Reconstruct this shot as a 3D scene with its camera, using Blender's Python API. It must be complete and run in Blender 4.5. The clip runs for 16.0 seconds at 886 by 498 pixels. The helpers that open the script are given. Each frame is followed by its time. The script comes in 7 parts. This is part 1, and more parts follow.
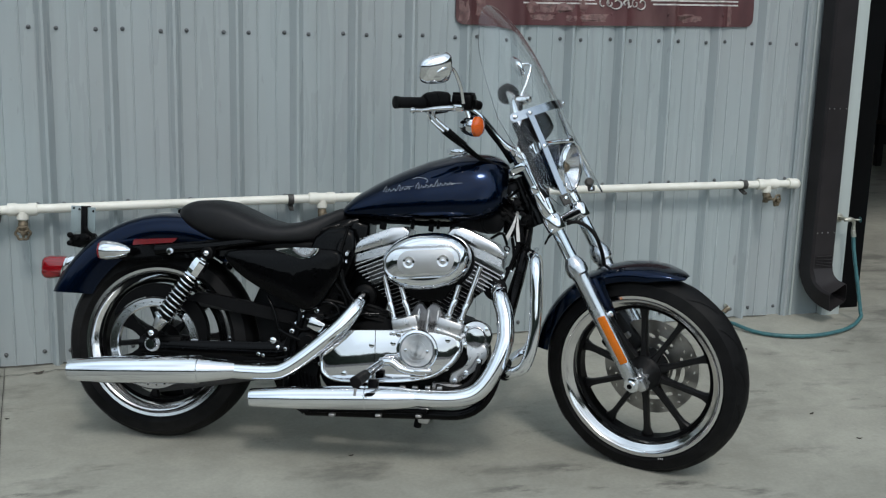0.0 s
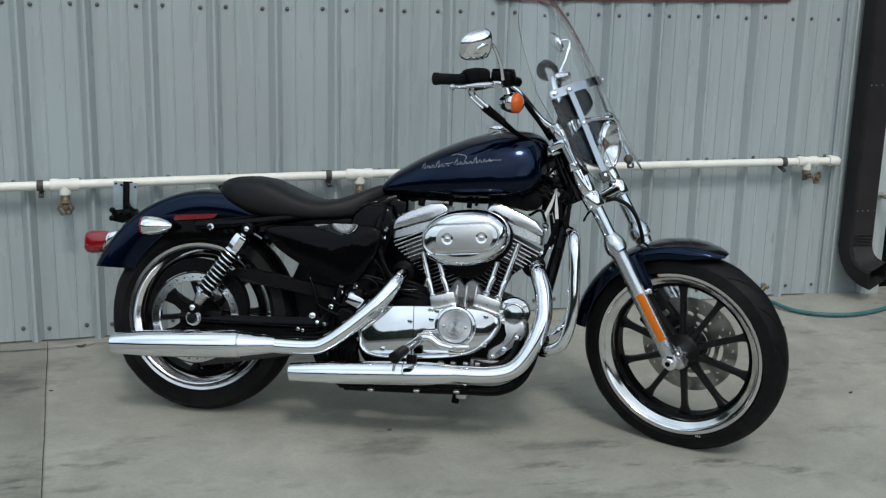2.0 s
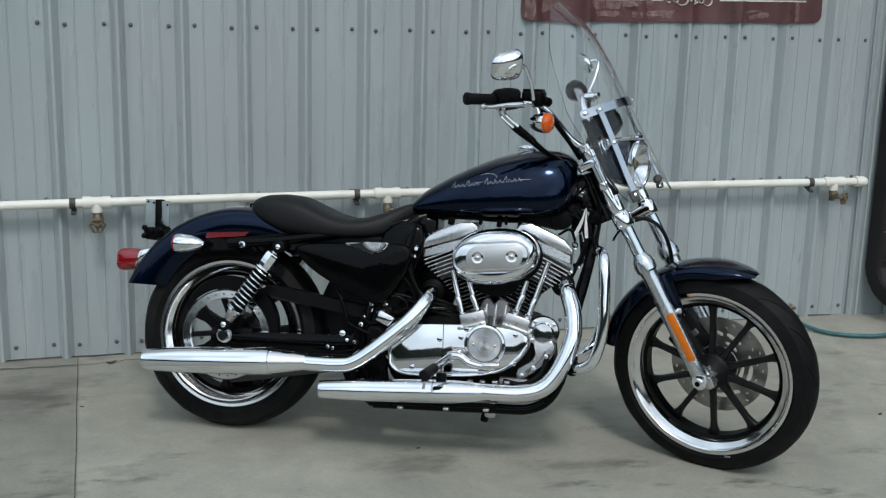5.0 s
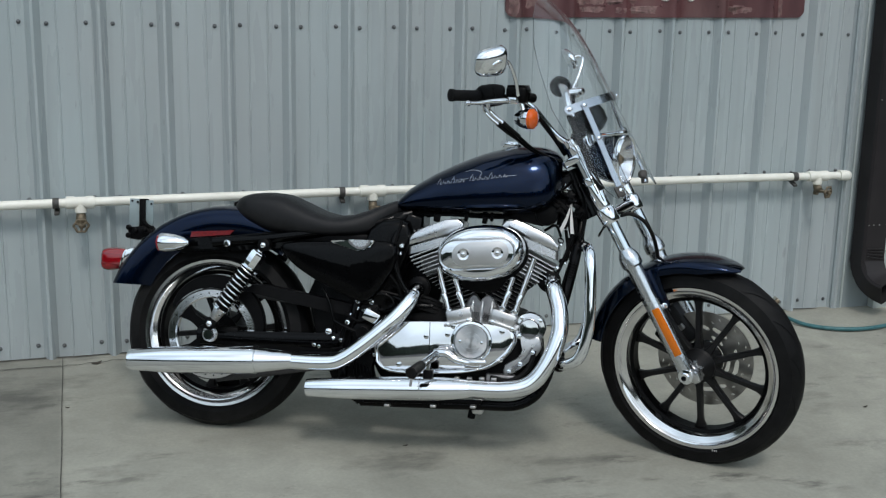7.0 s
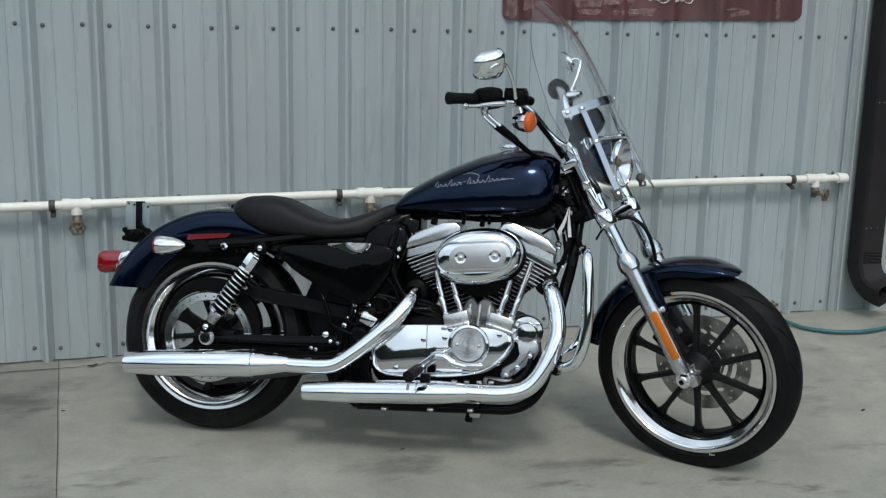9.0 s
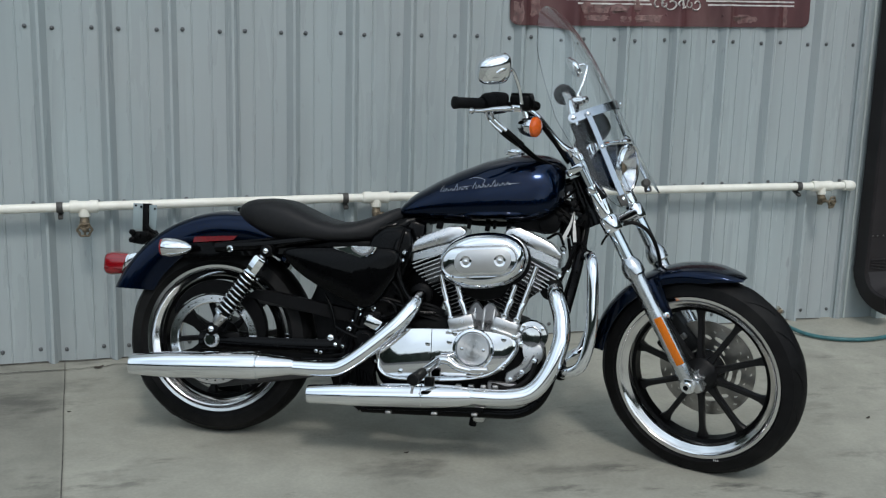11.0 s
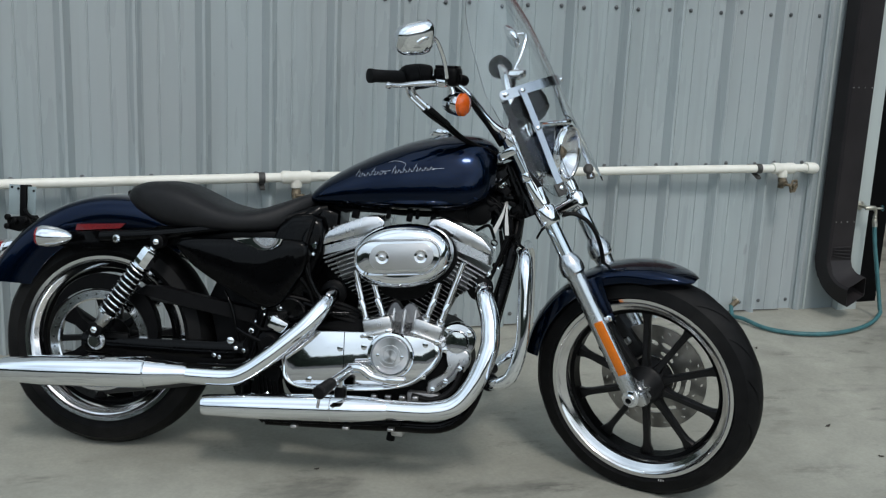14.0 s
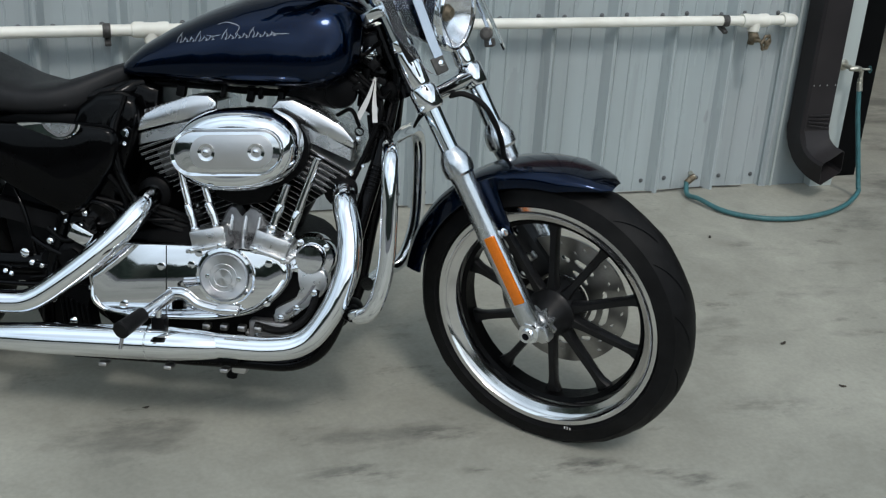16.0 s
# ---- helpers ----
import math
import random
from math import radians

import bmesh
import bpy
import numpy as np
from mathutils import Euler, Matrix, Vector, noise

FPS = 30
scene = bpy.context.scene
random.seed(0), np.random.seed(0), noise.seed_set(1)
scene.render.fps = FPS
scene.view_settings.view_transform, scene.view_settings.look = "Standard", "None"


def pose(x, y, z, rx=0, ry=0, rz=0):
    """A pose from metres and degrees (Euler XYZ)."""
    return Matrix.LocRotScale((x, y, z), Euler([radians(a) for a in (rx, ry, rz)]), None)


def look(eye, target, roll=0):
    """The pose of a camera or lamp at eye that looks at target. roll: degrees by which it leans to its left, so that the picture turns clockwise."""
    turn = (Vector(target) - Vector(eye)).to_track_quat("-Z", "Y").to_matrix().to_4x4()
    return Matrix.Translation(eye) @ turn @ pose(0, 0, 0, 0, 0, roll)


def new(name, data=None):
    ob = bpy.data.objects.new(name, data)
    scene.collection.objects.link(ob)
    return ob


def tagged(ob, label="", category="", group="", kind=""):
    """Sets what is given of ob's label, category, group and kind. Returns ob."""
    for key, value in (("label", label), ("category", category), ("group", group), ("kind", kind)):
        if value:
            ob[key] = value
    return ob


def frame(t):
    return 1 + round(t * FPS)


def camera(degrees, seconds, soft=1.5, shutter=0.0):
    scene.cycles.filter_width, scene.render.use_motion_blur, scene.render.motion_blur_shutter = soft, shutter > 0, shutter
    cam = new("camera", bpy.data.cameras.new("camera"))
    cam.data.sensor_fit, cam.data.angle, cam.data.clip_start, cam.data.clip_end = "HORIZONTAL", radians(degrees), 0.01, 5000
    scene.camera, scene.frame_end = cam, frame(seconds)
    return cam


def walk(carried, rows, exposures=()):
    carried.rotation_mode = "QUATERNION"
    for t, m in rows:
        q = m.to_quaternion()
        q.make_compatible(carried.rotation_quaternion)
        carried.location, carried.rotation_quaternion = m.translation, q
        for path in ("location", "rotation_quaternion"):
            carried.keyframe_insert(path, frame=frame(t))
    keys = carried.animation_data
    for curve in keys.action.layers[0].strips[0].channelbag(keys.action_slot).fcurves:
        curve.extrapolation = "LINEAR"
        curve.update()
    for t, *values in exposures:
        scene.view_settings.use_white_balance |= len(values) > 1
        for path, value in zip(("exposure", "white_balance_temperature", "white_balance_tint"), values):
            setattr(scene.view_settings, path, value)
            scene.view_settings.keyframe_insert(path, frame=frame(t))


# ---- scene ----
cam = camera(44.9, 16.0, soft=1.25)
PATH = [
    (0, (-1.137, 0.672, 1.324), (-0.538, 2.537, 0.921), 1.5),
    (0.5, (-1.149, 0.677, 1.327), (-0.617, 2.555, 0.889), 1.2),
    (1, (-1.146, 0.67, 1.328), (-0.605, 2.547, 0.898), 1.5),
    (1.5, (-1.153, 0.667, 1.325), (-0.607, 2.539, 0.885), 1.3),
    (2, (-1.16, 0.67, 1.327), (-0.619, 2.542, 0.879), 1.4),
    (2.5, (-1.182, 0.68, 1.33), (-0.647, 2.555, 0.885), 1.9),
    (3, (-1.196, 0.681, 1.326), (-0.686, 2.561, 0.871), 2.6),
    (3.5, (-1.208, 0.677, 1.328), (-0.704, 2.56, 0.877), 2.5),
    (4, (-1.213, 0.676, 1.332), (-0.712, 2.562, 0.897), 2.2),
    (4.5, (-1.199, 0.67, 1.327), (-0.696, 2.56, 0.91), 1.6),
    (6.8, (-1.199, 0.654, 1.328), (-0.671, 2.539, 0.918), 1.3),
    (7, (-1.196, 0.667, 1.324), (-0.662, 2.548, 0.907), 1.1),
    (7.5, (-1.199, 0.668, 1.325), (-0.68, 2.553, 0.9), 1.2),
    (8, (-1.195, 0.673, 1.327), (-0.647, 2.549, 0.906), 1.4),
    (8.5, (-1.196, 0.673, 1.327), (-0.652, 2.552, 0.907), 1.3),
    (9, (-1.195, 0.676, 1.33), (-0.655, 2.557, 0.914), 1.2),
    (11.5, (-1.191, 0.665, 1.326), (-0.667, 2.552, 0.921), 1.6),
    (12, (-1.188, 0.671, 1.326), (-0.67, 2.558, 0.91), 1.6),
    (12.5, (-1.164, 0.702, 1.323), (-0.669, 2.589, 0.881), 1.5),
    (12.7, (-1.159, 0.733, 1.308), (-0.681, 2.624, 0.866), 1.3),
    (13, (-1.093, 0.771, 1.326), (-0.632, 2.668, 0.892), 0.7),
    (13.2, (-1.073, 0.802, 1.31), (-0.609, 2.698, 0.874), 0.6),
    (13.5, (-1.0, 0.849, 1.34), (-0.536, 2.743, 0.897), 0.7),
    (13.7, (-0.996, 0.897, 1.305), (-0.5, 2.789, 0.887), 1.1),
    (14, (-0.965, 1.006, 1.326), (-0.373, 2.859, 0.86), 2.5),
    (14.2, (-0.991, 1.115, 1.329), (-0.378, 2.952, 0.832), 2.7),
    (14.5, (-0.944, 1.197, 1.347), (-0.241, 2.993, 0.818), 2.0),
    (14.7, (-0.941, 1.271, 1.319), (-0.171, 3.028, 0.752), 2.1),
    (15, (-0.848, 1.373, 1.324), (-0.105, 3.131, 0.728), 1.0),
    (15.2, (-0.783, 1.424, 1.297), (-0.077, 3.202, 0.715), 1.0),
    (15.5, (-0.62, 1.432, 1.306), (-0.036, 3.215, 0.615), 2.4),
    (15.7, (-0.59, 1.491, 1.311), (-0.017, 3.259, 0.57), 3.1),
    (16, (-0.492, 1.56, 1.316), (0.106, 3.306, 0.547), 3.4),
]
walk(cam, [(t, look(eye, target, roll)) for t, eye, target, roll in PATH])

# ---- light ----
SUN_EL, SUN_AZ = 52.0, 183.0
world = bpy.data.worlds.new("world")
scene.world = world
world.use_nodes = True
wn = world.node_tree
sky = wn.nodes.new("ShaderNodeTexSky")
sky.sky_type = "NISHITA"
sky.sun_disc = False
sky.sun_elevation, sky.sun_rotation = radians(SUN_EL), radians(SUN_AZ)
sky.dust_density, sky.air_density = 3.0, 1.0
# thin high cloud over the sky
cloud = wn.nodes.new("ShaderNodeTexNoise")
cloud.inputs["Scale"].default_value, cloud.inputs["Detail"].default_value = 1.7, 3
veil = wn.nodes.new("ShaderNodeMapRange")
for i, v in enumerate((0.34, 0.66, 5.0, 14.5)):
    veil.inputs[i + 1].default_value = v
wn.links.new(cloud.outputs[0], veil.inputs[0])
mixed = wn.nodes.new("ShaderNodeMix")
mixed.data_type = "RGBA"
mixed.inputs[0].default_value = 0.58
wn.links.new(sky.outputs[0], mixed.inputs[6])
tint = wn.nodes.new("ShaderNodeMix")
tint.data_type, tint.blend_type = "RGBA", "MULTIPLY"
tint.inputs[0].default_value = 1.0
tint.inputs[7].default_value = (0.84, 1.0, 1.10, 1)
wn.links.new(veil.outputs[0], tint.inputs[6])
wn.links.new(tint.outputs[2], mixed.inputs[7])
wn.links.new(mixed.outputs[2], wn.nodes["Background"].inputs[0])
wn.nodes["Background"].inputs[1].default_value = 0.126
sun = new("sun", bpy.data.lights.new("sun", "SUN"))
sun.data.energy, sun.data.angle, sun.data.color = 1.1, radians(10), (1.0, 0.98, 0.95)
az, el = radians(SUN_AZ), radians(SUN_EL)
toward = Vector((math.sin(az) * math.cos(el), math.cos(az) * math.cos(el), math.sin(el)))
sun.rotation_euler = toward.to_track_quat("Z", "Y").to_euler()
scene.view_settings.exposure = 0.1


# ---- materials ----
def material(name, color, rough=0.5, metal=0.0, coat=0.0, scale=20.0, vary=0.15, bump=0.0, bump_scale=200.0,
             stains=0.0, stain_scale=2.0, stain_color=(0.1, 0.09, 0.08), stretch=(1, 1, 1), transmission=0.0, ior=1.45,
             rough_vary=0.0, spec=0.5, coat_rough=0.03, coat_ior=1.3):
    m = bpy.data.materials.new(name)
    m.use_nodes = True
    t = m.node_tree
    b = t.nodes["Principled BSDF"]
    b.inputs["Roughness"].default_value = rough
    b.inputs["Metallic"].default_value = metal
    b.inputs["Coat Weight"].default_value = coat
    b.inputs["Coat Roughness"].default_value = coat_rough
    b.inputs["Coat IOR"].default_value = coat_ior
    b.inputs["Transmission Weight"].default_value = transmission
    b.inputs["IOR"].default_value = ior
    b.inputs["Specular IOR Level"].default_value = spec
    b.inputs["Base Color"].default_value = (*color, 1)
    co = t.nodes.new("ShaderNodeTexCoord")
    mp = t.nodes.new("ShaderNodeMapping")
    mp.inputs["Scale"].default_value = stretch
    t.links.new(co.outputs["Object"], mp.inputs["Vector"])

    def noise_node(sc, detail=5.0):
        n = t.nodes.new("ShaderNodeTexNoise")
        n.inputs["Scale"].default_value, n.inputs["Detail"].default_value = sc, detail
        t.links.new(mp.outputs[0], n.inputs["Vector"])
        return n

    def mix(blend, fac, a, c):
        n = t.nodes.new("ShaderNodeMix")
        n.data_type, n.blend_type = "RGBA", blend
        for sock, v in ((n.inputs[0], fac), (n.inputs[6], a), (n.inputs[7], c)):
            if isinstance(v, (int, float)):
                sock.default_value = v
            elif isinstance(v, tuple):
                sock.default_value = (*v, 1)
            else:
                t.links.new(v, sock)
        return n.outputs[2]

    def ramp(src, lo, hi, a, c):
        n = t.nodes.new("ShaderNodeMapRange")
        t.links.new(src, n.inputs[0])
        for i, v in enumerate((lo, hi, a, c)):
            n.inputs[i + 1].default_value = v
        return n.outputs[0]

    out = None
    if vary:
        n = noise_node(scale)
        out = mix("MIX", ramp(n.outputs[0], 0.3, 0.7, 0.0, 1.0), tuple(x * (1 - vary) for x in color), tuple(min(1, x * (1 + vary)) for x in color))
    if stains:
        n = noise_node(stain_scale, 8.0)
        out = mix("MIX", ramp(n.outputs[0], 0.5, 0.72, 0.0, stains), out if out else color, stain_color)
    if out:
        t.links.new(out, b.inputs["Base Color"])
    if rough_vary:
        n = noise_node(scale * 1.7)
        t.links.new(ramp(n.outputs[0], 0.3, 0.7, max(0.02, rough - rough_vary), rough + rough_vary), b.inputs["Roughness"])
    if bump:
        n = noise_node(bump_scale, 3.0)
        bn = t.nodes.new("ShaderNodeBump")
        bn.inputs["Strength"].default_value, bn.inputs["Distance"].default_value = bump, 0.002
        t.links.new(n.outputs[0], bn.inputs["Height"])
        t.links.new(bn.outputs[0], b.inputs["Normal"])
    return m


M = {}
M["navy"] = material("navy_paint", (0.0012, 0.0072, 0.025), 0.19, 0.94, 1.0, 900, 0.3, spec=0.1, coat_ior=1.27)
M["gloss"] = material("black_gloss_paint", (0.0008, 0.0008, 0.0010), 0.3, 0.0, 0.8, 40, 0.2, spec=0.03, coat_ior=1.23)
M["black"] = material("black_satin_paint", (0.0018, 0.0018, 0.002), 0.42, 0.0, 0.0, 60, 0.3, rough_vary=0.1, spec=0.1)
M["spoke"] = material("satin_black_alloy", (0.006, 0.006, 0.0065), 0.42, 0.0, 0.0, 60, 0.25, 0.1, 500, spec=0.3, rough_vary=0.08)
M["wrinkle"] = material("black_wrinkle_coat", (0.0018, 0.0018, 0.002), 0.5, 0.0, 0.0, 200, 0.3, 0.4, 900, spec=0.1)
M["plastic"] = material("black_plastic", (0.0018, 0.0018, 0.002), 0.45, 0.0, 0.0, 90, 0.2, 0.15, 1200, spec=0.1)
M["rubber"] = material("tyre_rubber", (0.0052, 0.0052, 0.0055), 0.58, 0.0, 0.0, 30, 0.35, 0.25, 400, 0.35, 7, (0.022, 0.021, 0.0195), spec=0.15)
M["vinyl"] = material("seat_vinyl", (0.0075, 0.0075, 0.0083), 0.46, 0.0, 0.0, 60, 0.2, 0.35, 700, spec=0.28, rough_vary=0.05)
M["chrome"] = material("chrome", (0.84, 0.865, 0.895), 0.035, 1.0, 0.0, 8, 0.03)
M["polished"] = material("polished_aluminium", (0.76, 0.77, 0.785), 0.05, 1.0, 0.0, 5, 0.04, 0.012, 300, rough_vary=0.015)
M["machined"] = material("machined_aluminium", (0.7, 0.7, 0.7), 0.14, 1.0, 0.0, 9, 0.05, 0.02, 300, rough_vary=0.04)
M["cast"] = material("cast_aluminium", (0.58, 0.58, 0.58), 0.3, 1.0, 0.0, 30, 0.08, 0.08, 500, rough_vary=0.06)
M["brushed"] = material("brushed_aluminium", (0.6, 0.605, 0.61), 0.26, 1.0, 0.0, 14, 0.05, 0.03, 500, rough_vary=0.05)
M["insert"] = material("matte_alloy", (0.50, 0.505, 0.51), 0.4, 0.9, 0.0, 14, 0.05, 0.03, 500, rough_vary=0.04)
M["rim"] = material("chromed_rim", (0.72, 0.72, 0.72), 0.11, 1.0, 0.0, 9, 0.05, 0.01, 300, rough_vary=0.03)
# darker blue-grey stands in for the sky and horizon the straps reflect
M["stainless"] = material("stainless_strap", (0.5, 0.53, 0.57), 0.16, 1.0, 0.0, 14, 0.06, 0.02, 300, rough_vary=0.04)
M["bowl"] = material("headlamp_reflector", (0.82, 0.84, 0.88), 0.2, 1.0, 0.0, 60, 0.1, 0.2, 60)
M["guard"] = material("dark_grey_guard", (0.0042, 0.0042, 0.0046), 0.5, 0.0, 0.0, 60, 0.25, 0.15, 500, spec=0.1)
# chrome with the blue of the mirrored sky put into its colour
M["tube_chrome"] = material("sky_tinted_chrome", (0.6, 0.66, 0.7), 0.09, 1.0, 0.0, 8, 0.04)
M["turned"] = material("turned_aluminium", (0.62, 0.625, 0.63), 0.3, 1.0, 0.0, 14, 0.05, 0.0, 500)
lathe_marks = M["turned"].node_tree.nodes.new("ShaderNodeTangent")
lathe_marks.direction_type, lathe_marks.axis = "RADIAL", "Y"
M["turned"].node_tree.nodes["Principled BSDF"].inputs["Anisotropic"].default_value = 0.85
M["turned"].node_tree.links.new(lathe_marks.outputs[0], M["turned"].node_tree.nodes["Principled BSDF"].inputs["Tangent"])
M["cover"] = material("satin_cast_cover", (0.62, 0.63, 0.645), 0.27, 1.0, 0.0, 14, 0.08, 0.05, 300, rough_vary=0.05)
M["pocket"] = material("mirror_pocket", (0.7, 0.72, 0.74), 0.05, 1.0, 0.0, 14, 0.05, 0.02, 300)
M["steel"] = material("bare_steel", (0.42, 0.41, 0.4), 0.34, 1.0, 0.0, 60, 0.2, 0.1, 400, rough_vary=0.08)
M["engine"] = material("engine_grey_paint", (0.2, 0.2, 0.205), 0.42, 0.6, 0.0, 60, 0.2, 0.3, 600)
M["fin"] = material("black_fin_paint", (0.005, 0.005, 0.005), 0.45, 0.0, 0.0, 60, 0.2, spec=0.1)
M["amber"] = material("amber_reflector", (0.62, 0.15, 0.006), 0.2, 0.0, 0.5, 300, 0.12, 0.3, 400)
M["amber_lens"] = material("amber_signal_lens", (0.62, 0.095, 0.003), 0.08, 0.0, 1.0, 300, 0.3, 0.9, 200, coat_ior=1.5)
M["slider"] = material("satin_aluminium", (0.58, 0.61, 0.64), 0.24, 1.0, 0.0, 12, 0.05, 0.02, 300, rough_vary=0.04)
M["red"] = material("red_lens", (0.20, 0.003, 0.007), 0.06, 0.0, 1.0, 60, 0.25, 0.04, 160, coat_ior=1.5, stretch=(0.2, 1, 6))
M["red_dark"] = material("red_reflector", (0.13, 0.004, 0.006), 0.25, 0.0, 0.4, 300, 0.3, 0.1, 300)
M["disc"] = material("brake_disc_steel", (0.34, 0.33, 0.315), 0.36, 1.0, 0.0, 40, 0.15, 0.05, 300, rough_vary=0.06)
M["clear"] = material("clear_polycarbonate", (0.97, 0.98, 0.98), 0.02, 0.0, 0.0, 5, 0.0, transmission=1.0, ior=1.3)


def thin_glass():
    m = bpy.data.materials.new("thin_glass")
    m.use_nodes = True
    t = m.node_tree
    t.nodes.remove(t.nodes["Principled BSDF"])
    tr, gl, mx, lw = (t.nodes.new(n) for n in ("ShaderNodeBsdfTransparent", "ShaderNodeBsdfGlossy", "ShaderNodeMixShader", "ShaderNodeLayerWeight"))
    gl.inputs["Roughness"].default_value = 0.02
    lw.inputs["Blend"].default_value = 0.15
    pw = t.nodes.new("ShaderNodeMath")
    pw.operation = "MULTIPLY"
    pw.inputs[1].default_value = 0.6
    t.links.new(lw.outputs["Facing"], pw.inputs[0])
    t.links.new(pw.outputs[0], mx.inputs[0])
    t.links.new(tr.outputs[0], mx.inputs[1])
    t.links.new(gl.outputs[0], mx.inputs[2])
    t.links.new(mx.outputs[0], t.nodes["Material Output"].inputs[0])
    return m


M["lens"] = thin_glass()
M["mirror"] = material("mirror_glass", (0.85, 0.86, 0.86), 0.02, 1.0, 0.0, 5, 0.02)
M["silver_ink"] = material("silver_decal", (0.27, 0.285, 0.31), 0.4, 0.3, 0.2, 50, 0.1)
M["plate_grey"] = material("grey_plate", (0.21, 0.26, 0.27), 0.35, 0.0, 0, 20, 0.1)
M["green_tag"] = material("green_paper", (0.02, 0.22, 0.10), 0.5, 0, 0, 60, 0.2)
M["leaf"] = material("dry_leaf", (0.045, 0.036, 0.028), 0.8, 0, 0, 120, 0.4)
M["belt"] = material("belt_rubber", (0.02, 0.02, 0.02), 0.6, 0, 0, 60, 0.3)
M["white_tag"] = material("white_paper", (0.55, 0.55, 0.54), 0.6, 0, 0, 40, 0.06)

M["panel"] = material("painted_steel_panel", (0.322, 0.370, 0.380), 0.29, 0.0, 0.0, 3.0, 0.1, 0.08, 40, 0.35, 1.6, (0.258, 0.30, 0.307), (3, 3, 0.3), spec=0.5, rough_vary=0.06)
M["trim"] = material("painted_trim", (0.45, 0.5, 0.49), 0.45, 0, 0, 4, 0.08, 0.05, 60, 0.3, 2, (0.33, 0.35, 0.35), (2, 2, 0.5))
M["flashing"] = material("dull_flashing", (0.300, 0.345, 0.352), 0.4, 0, 0, 4, 0.1, 0.05, 60, 0.3, 2, (0.24, 0.27, 0.275), (2, 2, 0.5))
M["screw"] = material("weathered_screw", (0.12, 0.125, 0.13), 0.5, 0.5, 0, 300, 0.3)
M["pvc"] = material("white_pvc", (0.74, 0.73, 0.66), 0.4, 0, 0, 12, 0.05, 0, 1, 0.35, 9, (0.5, 0.47, 0.38))
M["brass"] = material("weathered_brass", (0.16, 0.13, 0.09), 0.55, 0.6, 0, 90, 0.4, 0.3, 300)
M["spigot"] = material("dull_nickel_brass", (0.45, 0.44, 0.38), 0.4, 0.8, 0, 90, 0.3, 0.2, 300)
M["spout"] = material("brown_painted_gutter", (0.020, 0.018, 0.019), 0.4, 0.0, 0, 6, 0.15, 0.05, 60, 0.3, 5, (0.034, 0.031, 0.031), spec=0.18)
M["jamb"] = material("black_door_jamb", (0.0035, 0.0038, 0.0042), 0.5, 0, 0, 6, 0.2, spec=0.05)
M["hose"] = material("green_blue_hose", (0.04, 0.125, 0.135), 0.45, 0, 0, 40, 0.2, 0.1, 200)
M["sign"] = material("weathered_red_sign", (0.088, 0.034, 0.036), 0.5, 0, 0, 9, 0.3, 0.1, 90, 0.6, 7, (0.165, 0.095, 0.088), (1, 1, 0.45))
M["worn"] = material("worn_sign_paint", (0.19, 0.115, 0.108), 0.6, 0, 0, 60, 0.5, 0.1, 90, 0.95, 30, (0.09, 0.036, 0.038))
M["clamp"] = material("weathered_clamp", (0.06, 0.058, 0.055), 0.6, 0.2, 0, 90, 0.4)
M["sign_ink"] = material("faded_white_ink", (0.6, 0.58, 0.56), 0.55, 0, 0, 40, 0.25)
# near-black: the shade inside the shop is put into this colour
M["dark"] = material("unlit_interior_wall", (0.007, 0.007, 0.008), 0.7, 0, 0, 2, 0.2)
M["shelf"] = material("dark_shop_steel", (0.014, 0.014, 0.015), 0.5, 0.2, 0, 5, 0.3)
M["board"] = material("brown_board", (0.1, 0.07, 0.05), 0.6, 0, 0, 8, 0.3)
M["asphalt"] = material("asphalt", (0.055, 0.055, 0.056), 0.85, 0, 0, 2, 0.25, 0.3, 150, 0.4, 0.7, (0.08, 0.078, 0.075), spec=0.3)
# for the unseen band behind the camera that darkens reflections
M["dark_band"] = material("unseen_dark_band", (0.035, 0.045, 0.032), 0.9, 0, 0, 0.6, 0.5, 0.4, 4)


def panel_paint():
    """Chalky blue-grey paint, warmer where it has weathered, with run marks."""
    m = M["panel"]
    t = m.node_tree
    b = t.nodes["Principled BSDF"]
    co = t.nodes["Texture Coordinate"]
    src = b.inputs["Base Color"].links[0].from_socket
    for scale, stretch, lo, hi, top, tone in ((0.8, (1, 1, 1), 0.42, 0.62, 0.7, (0.343, 0.369, 0.374)), (9.0, (1.6, 1, 0.05), 0.56, 0.70, 0.35, (0.25, 0.275, 0.28)), (30.0, (1.2, 1, 0.35), 0.66, 0.76, 0.5, (0.20, 0.21, 0.21))):
        mp = t.nodes.new("ShaderNodeMapping")
        mp.inputs["Scale"].default_value = stretch
        t.links.new(co.outputs["Object"], mp.inputs[0])
        n = t.nodes.new("ShaderNodeTexNoise")
        n.inputs["Scale"].default_value, n.inputs["Detail"].default_value = scale, 4
        t.links.new(mp.outputs[0], n.inputs[0])
        r = t.nodes.new("ShaderNodeMapRange")
        for i, v in enumerate((lo, hi, 0.0, top)):
            r.inputs[i + 1].default_value = v
        t.links.new(n.outputs[0], r.inputs[0])
        x = t.nodes.new("ShaderNodeMix")
        x.data_type = "RGBA"
        x.inputs[7].default_value = (*tone, 1)
        t.links.new(r.outputs[0], x.inputs[0])
        t.links.new(src, x.inputs[6])
        src = x.outputs[2]
    t.links.new(src, b.inputs["Base Color"])


panel_paint()


